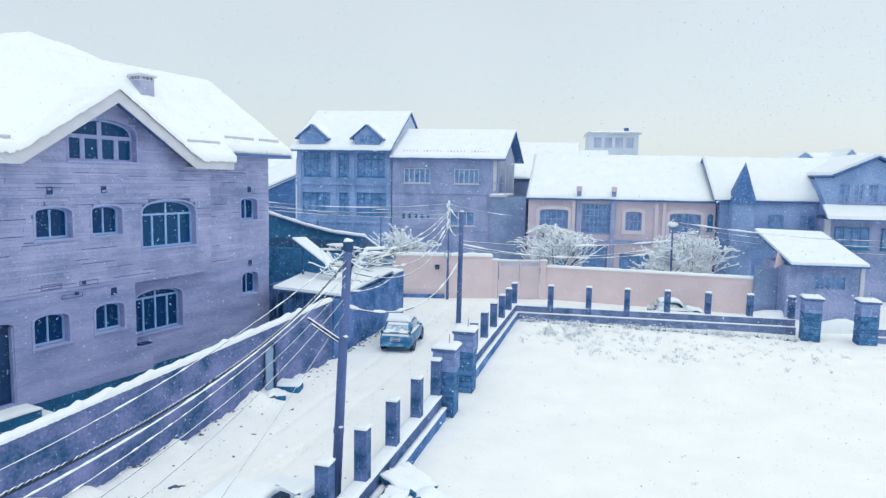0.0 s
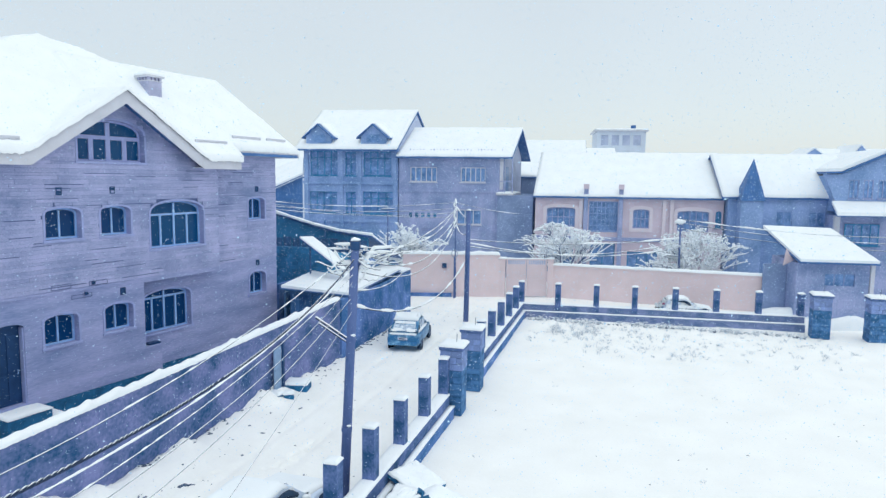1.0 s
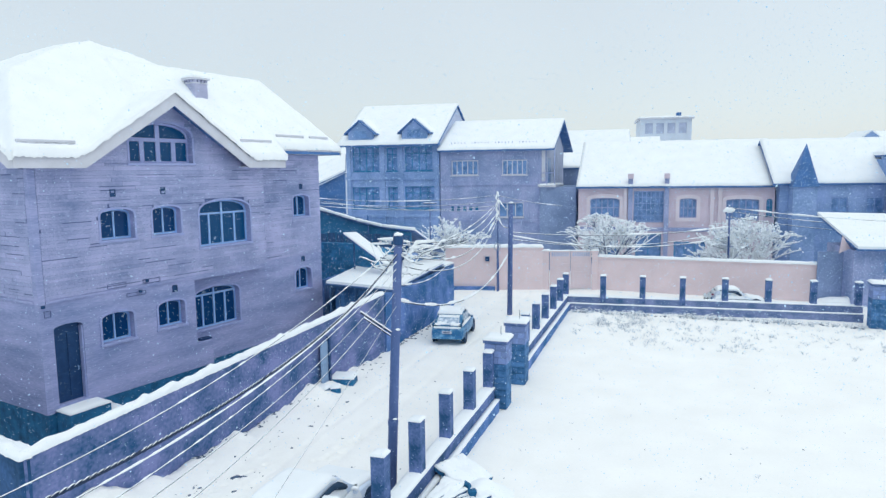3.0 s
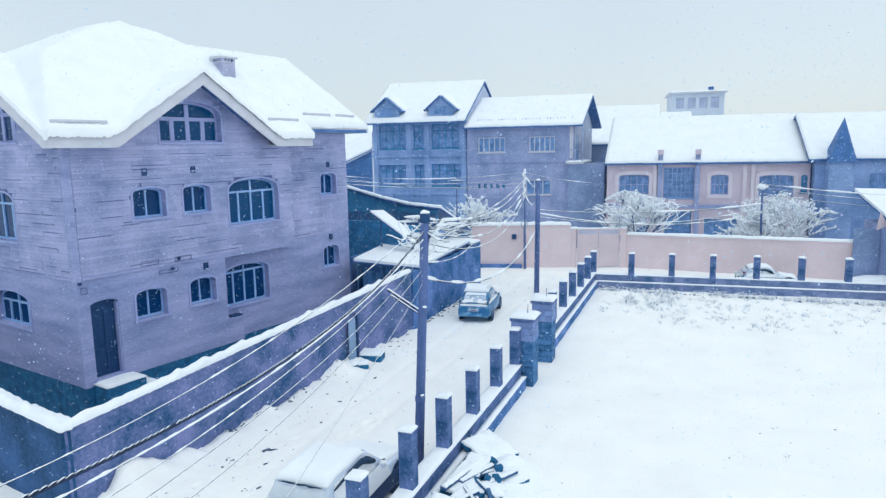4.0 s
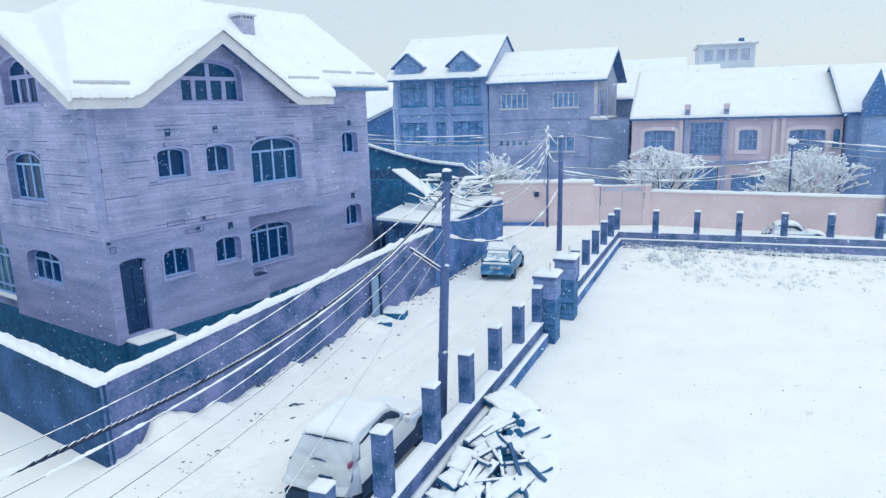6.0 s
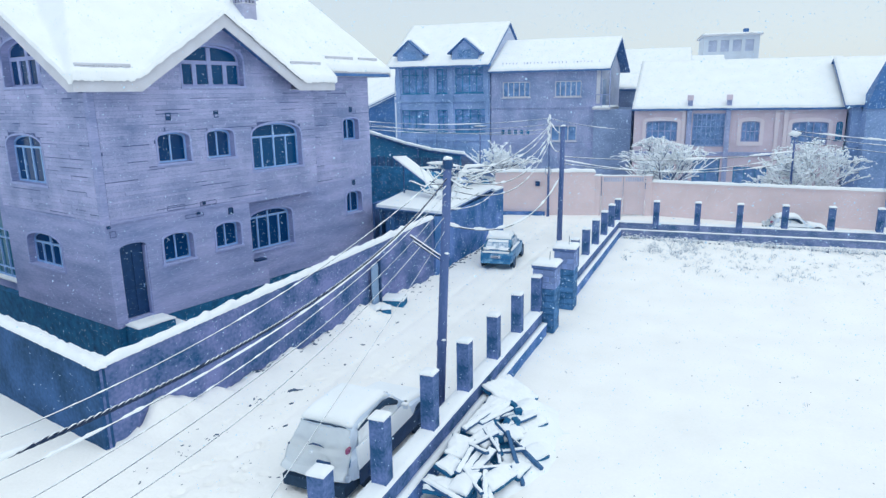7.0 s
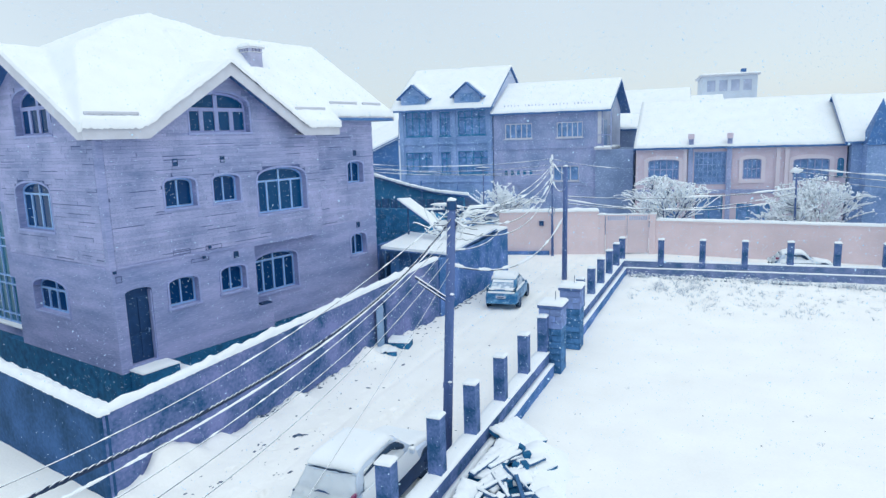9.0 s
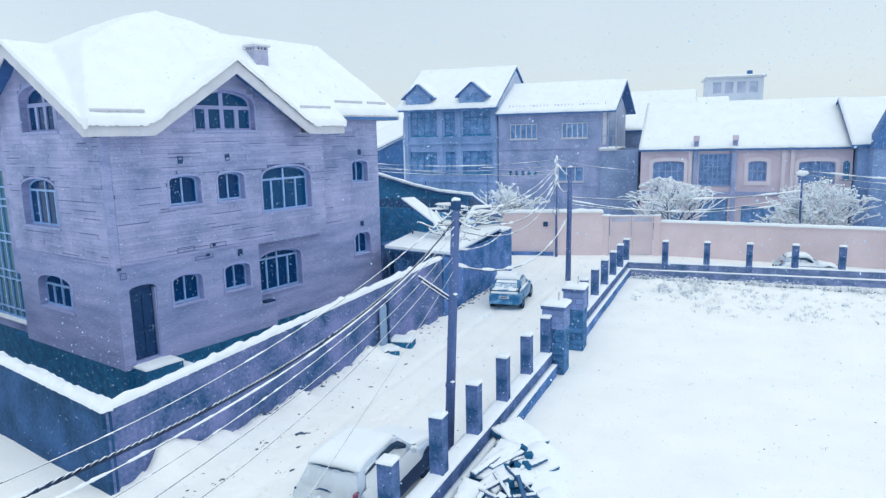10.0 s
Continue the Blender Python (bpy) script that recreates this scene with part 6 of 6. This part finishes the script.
def broken_board(kind, label, category, group, mat, x, y, z, w, d, a, tx, ty, t, snow, seed):
    """A snapped sheet or board with ragged ends and a crust of snow."""
    m = Matrix.Translation((x, y, z)) @ Matrix.Rotation(radians(a), 4, "Z") @ Matrix.Rotation(radians(tx), 4, "X") @ Matrix.Rotation(radians(ty), 4, "Y")
    ob = thing(kind, m, label, category, group)
    n = 14
    rim = [(-w / 2, -d / 2 + d * q / n) for q in range(n + 1)] + [(w / 2, d / 2 - d * q / n) for q in range(n + 1)]

    def warp(px, py):
        return px + (0.03 * w + 0.012) * wob(py * 2.5, px * 1.5, 3.2, seed), py + 0.035 * min(d, 0.8) * wob(px * 3, py * 1.5, 3.2, seed + 3)

    rim = [warp(*p) for p in rim]
    bm = bmesh.new()
    lo, hi = [bm.verts.new((*p, -t)) for p in rim], [bm.verts.new((*p, 0)) for p in rim]
    bm.faces.new(lo)
    bm.faces.new(hi[::-1])
    for q in range(len(rim)):
        r = (q + 1) % len(rim)
        bm.faces.new((lo[q], hi[q], hi[r], lo[r]))
    bmesh.ops.recalc_face_normals(bm, faces=bm.faces)
    part("board", bm, mat, ob)
    step = max(0.02, min(0.05, w / 8))
    sn = rough_sheet(steps(-w / 2 + 0.012, w / 2 - 0.012, step), steps(-d / 2 + 0.012, d / 2 - 0.012, 0.05), lambda px, py: snow * (0.5 + 0.6 * min(1, max(0, min(w / 2 - abs(px), d / 2 - abs(py))) / 0.16) ** 0.7) * (1 + 0.6 * wob(px, py, 3, seed) + 0.4 * wob(px, py, 9, seed + 2)), SNOW, "board_snow", ob, "white snow lying on top", drop=snow * 0.5, ragged=0.05)
    for v in sn.data.vertices:
        v.co.x, v.co.y = warp(v.co.x, v.co.y)
    return ob


SLABS = [
    (-5.2, 16.35, 0.52, 1.15, 1.25, -22, -4, 17), (-5.26, 14.65, 0.56, 0.62, 1.9, -4, 3, 10), (-5.34, 12.95, 0.60, 0.55, 0.8, 6, 9, 8), (-5.25, 12.2, 0.56, 0.5, 0.6, -14, -5, 12),
    (-4.92, 13.75, 0.54, 0.5, 0.8, -22, 8, 16), (-4.55, 14.25, 0.42, 0.5, 0.7, -40, -6, 20), (-4.78, 11.85, 0.44, 0.5, 0.8, -6, 6, 4), (-4.2, 12.45, 0.36, 0.45, 0.8, -24, 6, 18), (-3.95, 13.15, 0.24, 0.4, 0.7, -8, -6, 20),
    (-4.35, 15.25, 0.36, 0.7, 0.9, -30, -3, 12), (-5.3, 11.6, 0.42, 0.6, 0.5, 14, 4, 6), (-3.85, 13.95, 0.2, 0.5, 0.7, -40, 4, 12),
]
for q, (x, y, z, w, d, a, tx, ty) in enumerate(SLABS):
    broken_board("broken_slab", "broken slab tilted on the heap under snow", "slab", "slabs in the heap", PLINTH, x, y, z, w, d, a, tx, ty, 0.09, 0.085, q * 3.7)
PLANKS = [
    (-5.0, 12.45, 0.62, 0.13, 1.0, 2, 4, 20), (-4.86, 12.6, 0.56, 0.16, 0.9, -4, 3, 14), (-4.66, 12.7, 0.52, 0.2, 1.05, -8, 5, 10), (-5.08, 11.35, 0.5, 1.05, 0.15, -16, 4, 6),
    (-5.0, 13.35, 0.6, 0.12, 1.2, -30, 4, 12), (-4.5, 13.3, 0.5, 0.1, 1.0, 24, 5, 0), (-4.55, 14.75, 0.5, 0.14, 1.3, -38, 5, 8), (-4.35, 12.0, 0.4, 0.14, 1.1, 20, 4, 14), (-4.15, 11.7, 0.3, 0.2, 0.9, 30, 3, 10),
    (-5.3, 14.5, 0.68, 0.16, 1.9, -11, -2, 16), (-5.02, 14.75, 0.6, 0.12, 1.3, -20, -3, 18), (-4.8, 15.1, 0.5, 0.1, 0.9, -38, -2, 10),
    (-4.72, 13.5, 0.62, 0.09, 1.0, 42, 6, -8), (-4.45, 12.55, 0.5, 0.08, 1.1, -52, -4, 6), (-4.9, 12.95, 0.68, 0.1, 0.8, 58, -8, 4), (-4.3, 13.55, 0.4, 0.09, 0.8, -62, 5, 10), (-4.62, 11.9, 0.52, 0.09, 0.9, 48, 7, -4),
]
for q, (x, y, z, w, d, a, tx, ty) in enumerate(PLANKS):
    broken_board("timber_plank", "grey broken timber plank in the snowy heap", "plank", "planks in the heap", WOOD, x, y, z, w, d, a, tx, ty, 0.06, 0.045, 50 + q * 2.9)
for q in range(26):
    x, y = rng.uniform(-5.4, -4.5), rng.choice((rng.uniform(11.6, 13.4), rng.uniform(13.4, 15.6)))
    ob = thing("rubble_chunk", Matrix.Translation((x, y, heap_z(x, y) + 0.05)) @ Matrix.Rotation(rng.uniform(0, 3), 4, "Z"), "jagged dark stone chunk in the heap", "stone chunk", "chunks in the heap")
    bm = box(-0.1, -0.08, -0.1, 0.1, 0.08, 0.07, 0.02)
    for v in bm.verts:
        v.co *= 1 + 0.6 * noise.noise(v.co * 6 + Vector((q, 0, 0)))
    part("chunk", bm, PLINTH, ob)
for q, (x, y, z) in enumerate(((-4.85, 15.5, 0.42), (-4.68, 15.42, 0.36), (-4.52, 15.3, 0.3), (-4.38, 15.2, 0.24), (-4.27, 15.05, 0.18), (-4.32, 15.42, 0.24))):
    ob = thing("rubble_chunk", Matrix.Translation((x, y, z)) @ Matrix.Rotation(q * 1.3, 4, "Z"), "jagged dark stone chunk in the heap", "stone chunk", "chunks in the heap")
    bm = box(-0.11, -0.04, -0.2, 0.10, 0.04, -0.01, 0.02)
    for v in bm.verts:
        v.co *= 1 + 0.9 * noise.noise(v.co * 6 + Vector((q, 5, 0)))
    part("chunk", bm, PLINTH, ob)
lp = thing("long_beam", Matrix.Identity(4), "long dark beam leaning on the heap", "beam", "beams on the heap")
part("beam", bar((-4.82, 14.13, 0.70), (-3.49, 13.53, 0.09), 0.08, 0.1), WOOD, lp)
part("beam_snow", tube([(-4.8, 14.12, 0.765), (-4.5, 13.985, 0.62), (-4.1, 13.81, 0.44)], [0.02, 0.035, 0.015], 6), SNOW, lp, "", True)
lp = thing("short_beam", Matrix.Identity(4), "short dark beam leaning on the heap", "beam", "beams on the heap")
part("beam", bar((-4.5, 14.0, 0.62), (-3.72, 12.75, 0.1), 0.09, 0.1), WOOD, lp)

# snow-covered things by the far gate
for x, y, w, d, h, a, lb in ((10.1, 46.4, 3.6, 1.3, 0.75, 3, "low heap under smooth snow behind the fence"), (12.9, 43.6, 3.2, 1.2, 0.9, 20, "tilted bank of snow between the gate pillars")):
    b = thing("snow_heap", Matrix.Translation((x, y, 0)) @ Matrix.Rotation(radians(a), 4, "Z"), lb, "snow heap")
    rough_sheet(steps(-w / 2, w / 2, 0.15), steps(-d / 2, d / 2, 0.12), lambda u, v: h * max(0.05, (1 - (2 * u / w) ** 4)) * max(0.05, (1 - (2 * v / d) ** 4)) * (0.75 + 0.25 * 2 * u / w) + 0.05 * wob(u, v, 1.5, x), SNOW, "snow", b, "", drop=0.4)

# ---------------------------------------------------------------- frosted trees


def frosted_tree(x, y, spread, top, n, seed, fluffy, label):
    """A low spreading tree: tapered trunk and limbs, twigs, and snow lying along them."""
    rng = random.Random(seed)
    ob = thing("frosted_tree", Matrix.Translation((x, y, 0)), label, "tree", "frosted garden trees")
    wood, snow, clumps = bmesh.new(), bmesh.new(), bmesh.new()

    def limb(a, d, length, r, depth):
        pts, rad = [a], [r]
        p, v = a.copy(), d.normalized()
        k = 5
        for i in range(k):
            v = (v + Vector((rng.gauss(0, 0.16), rng.gauss(0, 0.16), rng.gauss(0.02, 0.14)))).normalized()
            if p.z > top * (1.0 - 0.35 * min(1, (p.x ** 2 + p.y ** 2) / (spread * 0.6) ** 2)):
                v.z = min(v.z, -0.1)
            p = p + v * length / k
            pts.append(p.copy())
            rad.append(r * (1 - 0.75 * (i + 1) / k))
        tube(pts, rad, 5 if depth else 8, wood)
        if depth and (depth > 1 or rng.random() < 0.8):
            tube([q + Vector((0, 0, rad[i] + 0.012)) for i, q in enumerate(pts)], [max(0.024, rr * 1.15) * rng.uniform(0.9, 1.9) for rr in rad], 5, snow)
        if fluffy and depth > 1:
            for q in pts[1:] + pts[2:]:
                if rng.random() < fluffy:
                    s = rng.uniform(0.025, 0.075)
                    g = bmesh.ops.create_icosphere(clumps, subdivisions=1, radius=s, matrix=Matrix.Translation(q + Vector((rng.gauss(0, .11), rng.gauss(0, .11), rng.gauss(.03, .08)))))
                    for w in g["verts"]:
                        w.co += Vector((rng.gauss(0, s * 0.45), rng.gauss(0, s * 0.45), rng.gauss(0, s * 0.3)))
        if depth < 3:
            for i in range(n[depth]):
                f = rng.uniform(0.3, 1.0)
                q = pts[min(k, int(f * k))]
                az, el = rng.uniform(0, 2 * math.pi), rng.uniform(-0.1, 0.9)
                nd = (v * 0.7 + Vector((math.cos(az), math.sin(az), el)) * 0.8)
                limb(q.copy(), nd, length * rng.uniform(0.45, 0.75), r * 0.5, depth + 1)

    h = top * 0.34
    trunk = [Vector((0, 0, -0.2)), Vector((0.05, 0.02, h * 0.5)), Vector((0.1, 0, h))]
    tube(trunk, [0.17, 0.13, 0.11], 9, wood)
    for i in range(n[0]):
        az = 2 * math.pi * i / n[0] + rng.uniform(-0.3, 0.3)
        limb(Vector((0.08, 0, h * rng.uniform(0.6, 1.0))), Vector((math.cos(az), math.sin(az) * 0.7, rng.uniform(0.35, 1.5))), spread * rng.uniform(0.42, 0.58), 0.075, 1)
    part("trunk", wood, BRANCH, ob, "dark trunk and branches")
    part("branch_snow", snow, SNOW_SHADE, ob, "snow lying along the branches", True)
    if fluffy:
        part("crown", clumps, SNOW_SHADE, ob, "frosted twigs clotted with snow")
    return ob


frosted_tree(-4.5, 50.2, 6.6, 5.2, (12, 6, 5), 3, 0.0, "bare spreading tree with snow along its branches")
frosted_tree(4.9, 51.2, 6.2, 5.0, (10, 6, 5), 8, 0.75, "dense garden tree clotted with white snow")
frosted_tree(-16.7, 48.9, 4.6, 5.2, (10, 6, 5), 5, 0.85, "small garden tree clotted with white snow")

# ---------------------------------------------------------------- weeds, stones and litter poking through the snow


def stuff(name, bm, mat, label, category, smooth=False):
    ob = mesh_ob(name, bm, mat, None, label, smooth)
    return tagged(ob, label, category, kind="stuff")


rng = random.Random(21)
weeds, weed_snow = bmesh.new(), bmesh.new()


def weed(x, y, h, n):
    z = ground_height(x, y)
    for i in range(n):
        az, le = rng.uniform(0, 2 * math.pi), h * rng.uniform(0.5, 1.1)
        a = Vector((x + rng.gauss(0, 0.06), y + rng.gauss(0, 0.06), z - 0.03))
        b = a + Vector((math.cos(az) * le * 0.5, math.sin(az) * le * 0.5, le * 0.8))
        c = b + Vector((math.cos(az) * le * 0.4, math.sin(az) * le * 0.4, -le * rng.uniform(0, 0.3)))
        tube([a, b, c], [0.009, 0.007, 0.003], 3, weeds, cap=False)
        if rng.random() < 0.7:
            tube([b + Vector((0, 0, 0.01)), c + Vector((0, 0, 0.012))], [0.022, 0.014], 4, weed_snow)


for i in range(30):
    weed(rng.gauss(-2.6, 0.9), rng.gauss(37.6, 0.8), rng.uniform(0.2, 0.5), 7)
for i in range(150):
    weed(rng.uniform(-5, 12), min(40.2, rng.gauss(36.6, 1.5)), rng.uniform(0.08, 0.26), 5)
for i in range(150):
    weed(rng.uniform(-5.6, 10), 40.25 - abs(rng.gauss(0, 0.25)), rng.uniform(0.15, 0.4), 5)
for i in range(50):
    weed(rng.uniform(-1.8, 4.0), rng.gauss(34.2, 1.0), rng.uniform(0.1, 0.3), 4)
for i in range(30):
    weed(rng.uniform(-4.5, 20), rng.uniform(12, 33), rng.uniform(0.05, 0.14), 3)
stuff("weeds", weeds, TWIG, "dry weed stalks poking through the snow", "weeds")
stuff("weed_snow", weed_snow, SNOW, "snow caught on the weed stalks", "snow", True)

bits = bmesh.new()


def bit(x, y, s):
    z = ground_height(x, y)
    a = rng.gauss(1.3, 0.9)
    g = bmesh.ops.create_icosphere(bits, subdivisions=1, radius=s)
    m = Matrix.Translation((x, y, z + s * 0.1)) @ Matrix.Rotation(a, 4, "Z") @ Matrix.Diagonal((rng.uniform(0.8, 2.0), rng.uniform(0.5, 0.9), 0.4, 1))
    for v in g["verts"]:
        v.co = m @ (v.co * rng.uniform(0.7, 1.3))


for i in range(90):
    y = rng.uniform(9.5, 27)
    x = -12.9 + abs(rng.gauss(0, 1.5)) + 0.2
    if x < -6.6:
        bit(x, y, rng.choice((0.012, 0.015, 0.02, 0.025, 0.05)))
for i in range(26):                       # scattered clusters of clods and prints
    cx, cy = rng.uniform(-12.4, -8.2), rng.uniform(8.5, 17)
    for k in range(rng.randint(2, 7)):
        bit(cx + rng.gauss(0, 0.12), cy + rng.gauss(0, 0.28), rng.choice((0.01, 0.014, 0.02, 0.03)))
for i in range(60):
    y = rng.uniform(12, 40)
    bit(rng.uniform(-12.5, -6.6), y, rng.uniform(0.012, 0.03))
for i in range(60):
    bit(rng.uniform(-4.5, 15), rng.uniform(11, 34), rng.uniform(0.012, 0.03))
for i in range(80):
    y = rng.uniform(28.5, 38.5)
    bit(-12.72 + abs(rng.gauss(0, 0.12)), y, rng.uniform(0.03, 0.09))
for i in range(90):
    bit(rng.uniform(-5.9, 10), 40.2 + rng.gauss(0, 0.12) + 0.0, rng.uniform(0.03, 0.1))
for i in range(70):                       # broken edge of the bank at the foot of the compound wall
    y = rng.uniform(15, 28)
    bit(-14.05 + 0.0603 * (y - 10.45) + 0.16 + abs(rng.gauss(0, 0.14)), y, rng.uniform(0.02, 0.06))
for c in ((-11.66, 15.05), (-11.48, 15.16)):
    bit(*c, 0.1)
stuff("ground_litter", bits, LITTER, "dark clods and litter showing through the snow", "litter")

# ---------------------------------------------------------------- falling snow: single small flakes hanging in the air
rs = np.random.RandomState(5)
N = 260000
yy = 9.0 + 33.0 * rs.rand(N) ** 0.6
yy[:9000] = 6.5 + 6.0 * rs.rand(9000)
xx = -1.25 * yy - 3 + (1.25 * yy + 3 + 0.62 * yy + 3) * rs.rand(N)
zz = 0.3 + 19.0 * rs.rand(N)
mid_p = np.stack([xx, yy, zz], 1)
size = 0.0038 + 0.0085 * rs.rand(N) ** 2.0
e1 = rs.randn(N, 3)
e1 /= np.linalg.norm(e1, axis=1, keepdims=True)
e2 = np.cross(e1, rs.randn(N, 3))
e2 /= np.linalg.norm(e2, axis=1, keepdims=True)
wide = 0.7 + 0.6 * rs.rand(N, 4)
quad = np.stack([e1 * wide[:, :1], e2 * wide[:, 1:2], -e1 * wide[:, 2:3], -e2 * wide[:, 3:]], 1)
vert = (mid_p[:, None, :] + quad * size[:, None, None] * 1.3).reshape(-1, 3)
loops = np.arange(4 * N)
me = bpy.data.meshes.new("falling_snow")
me.vertices.add(len(vert))
me.vertices.foreach_set("co", vert.astype(np.float32).ravel())
me.loops.add(len(loops))
me.loops.foreach_set("vertex_index", loops.astype(np.int32))
me.polygons.add(N)
me.polygons.foreach_set("loop_start", np.arange(0, 4 * N, 4, dtype=np.int32))
me.polygons.foreach_set("loop_total", np.full(N, 4, dtype=np.int32))
me.update(calc_edges=True)
me.materials.append(FLAKE)
tagged(new("falling_snow", me), "small white snowflakes falling through the air", "snowfall", kind="stuff")

# ---------------------------------------------------------------- stone strips of the house front
rng = random.Random(4)


def clad(spans, y, holes, roofline, mat_parent, side, single):
    """Courses of long stone strips over a wall; the first ones are single pieces, the rest one mesh."""
    rest = bmesh.new()
    made = 0
    x_lo, x_hi, z_lo, z_hi = spans
    z = z_lo
    while z < z_hi:
        h = rng.choice((0.1, 0.12, 0.13, 0.15))
        x = x_lo - rng.uniform(0, 0.6)
        while x < x_hi:
            L = rng.uniform(0.5, 1.7)
            gap = rng.uniform(0.018, 0.032) if rng.random() < 0.11 else 0.005
            a, b = max(x, x_lo), min(x + L, x_hi)
            x += L
            segs = [(a, b, z, z + h - gap)]
            for h0, h1, hz0, hz1 in holes:
                if z < hz1 and z + h > hz0:
                    nxt = []
                    for s, e, p, q in segs:
                        if e <= h0 or s >= h1:
                            nxt.append((s, e, p, q))
                            continue
                        if s < h0:
                            nxt.append((s, h0, p, q))
                        if e > h1:
                            nxt.append((h1, e, p, q))
                        if p < hz0 - 0.02:
                            nxt.append((max(s, h0), min(e, h1), p, min(q, hz0)))
                        if q > hz1 + 0.02:
                            nxt.append((max(s, h0), min(e, h1), max(p, hz1), q))
                    segs = nxt
            for s, e, p, q in segs:
                lo, hi = roofline(z + h)
                s, e = max(s, lo), min(e, hi)
                if e - s < 0.06:
                    continue
                d = 0.016 + rng.random() * 0.02
                if single and made < 300:
                    flat_part("stone_strip", box(s + 0.002, y - d, p, e - 0.002, y - 0.007, q), STONE, mat_parent, side)
                    made += 1
                else:
                    box(s + 0.002, y - d, p, e - 0.002, y - 0.007, q, bm=rest)
        z += h
    if rest.verts:
        ob = flat_part("stone_cladding", rest, STONE, mat_parent, side, "courses of mauve stone strips")
        tagged(ob, kind="stuff")
    else:
        rest.free()


def keep_clear(specs, m=0.08):
    out = []
    for s in specs.values():
        out += [(s[0] - m, s[1] + m, s[2] - 0.03, s[3] + 0.02), (s[0] + 0.1 - m, s[1] - 0.1 + m, s[3], s[3] + (s[4] - s[3]) * 0.7 + 0.04), (s[0] + 0.3, s[1] - 0.3, s[3], s[4] + m)]
    return out


clad((0.21, 9.85, 4.75, 11.2), 0, keep_clear(FRONT), lambda z: (0.21, 9.85) if z < 9.05 else (1.45 + (z - 9.05) * 1.69, 8.9 - (z - 9.05) * 1.645), bpy.data.objects["front_wall"], False, True)
clad((9.9, 14.1, 4.75, 9.5), SETBACK, keep_clear(BACK), lambda z: (9.9, 14.1), bpy.data.objects["recessed_wall"], False, False)
clad((0.21, 7.3, 4.75, 11.5), 0, keep_clear(SIDE), lambda z: (0.21, 7.3) if z < 9.05 else (0.45 + (z - 9.05) * 1.55, 7.25), bpy.data.objects["side_wall"], True, False)
for spans, hs, y, sd, par in (((0.21, 9.85, 4.75, 8.95), FRONT, 0, False, "front_wall"), ((9.9, 14.1, 4.75, 9.4), {k: v for k, v in BACK.items() if v[0] > 9}, SETBACK, False, "recessed_wall"), ((0.21, 7.3, 4.75, 8.95), SIDE, 0, True, "side_wall")):
    hh = [arch(s[0] - .02, s[1] + .02, s[2] - .02, s[3], s[4] + .02) for s in hs.values() if s[2] > 4.8 and s[4] < 8.9]
    a, b, c, d = spans
    flat_part("joint_bed", panel([(a, c), (b, c), (b, d), (a, d)], hh, y - 0.006, y - 0.002), JOINT, bpy.data.objects[par], sd)
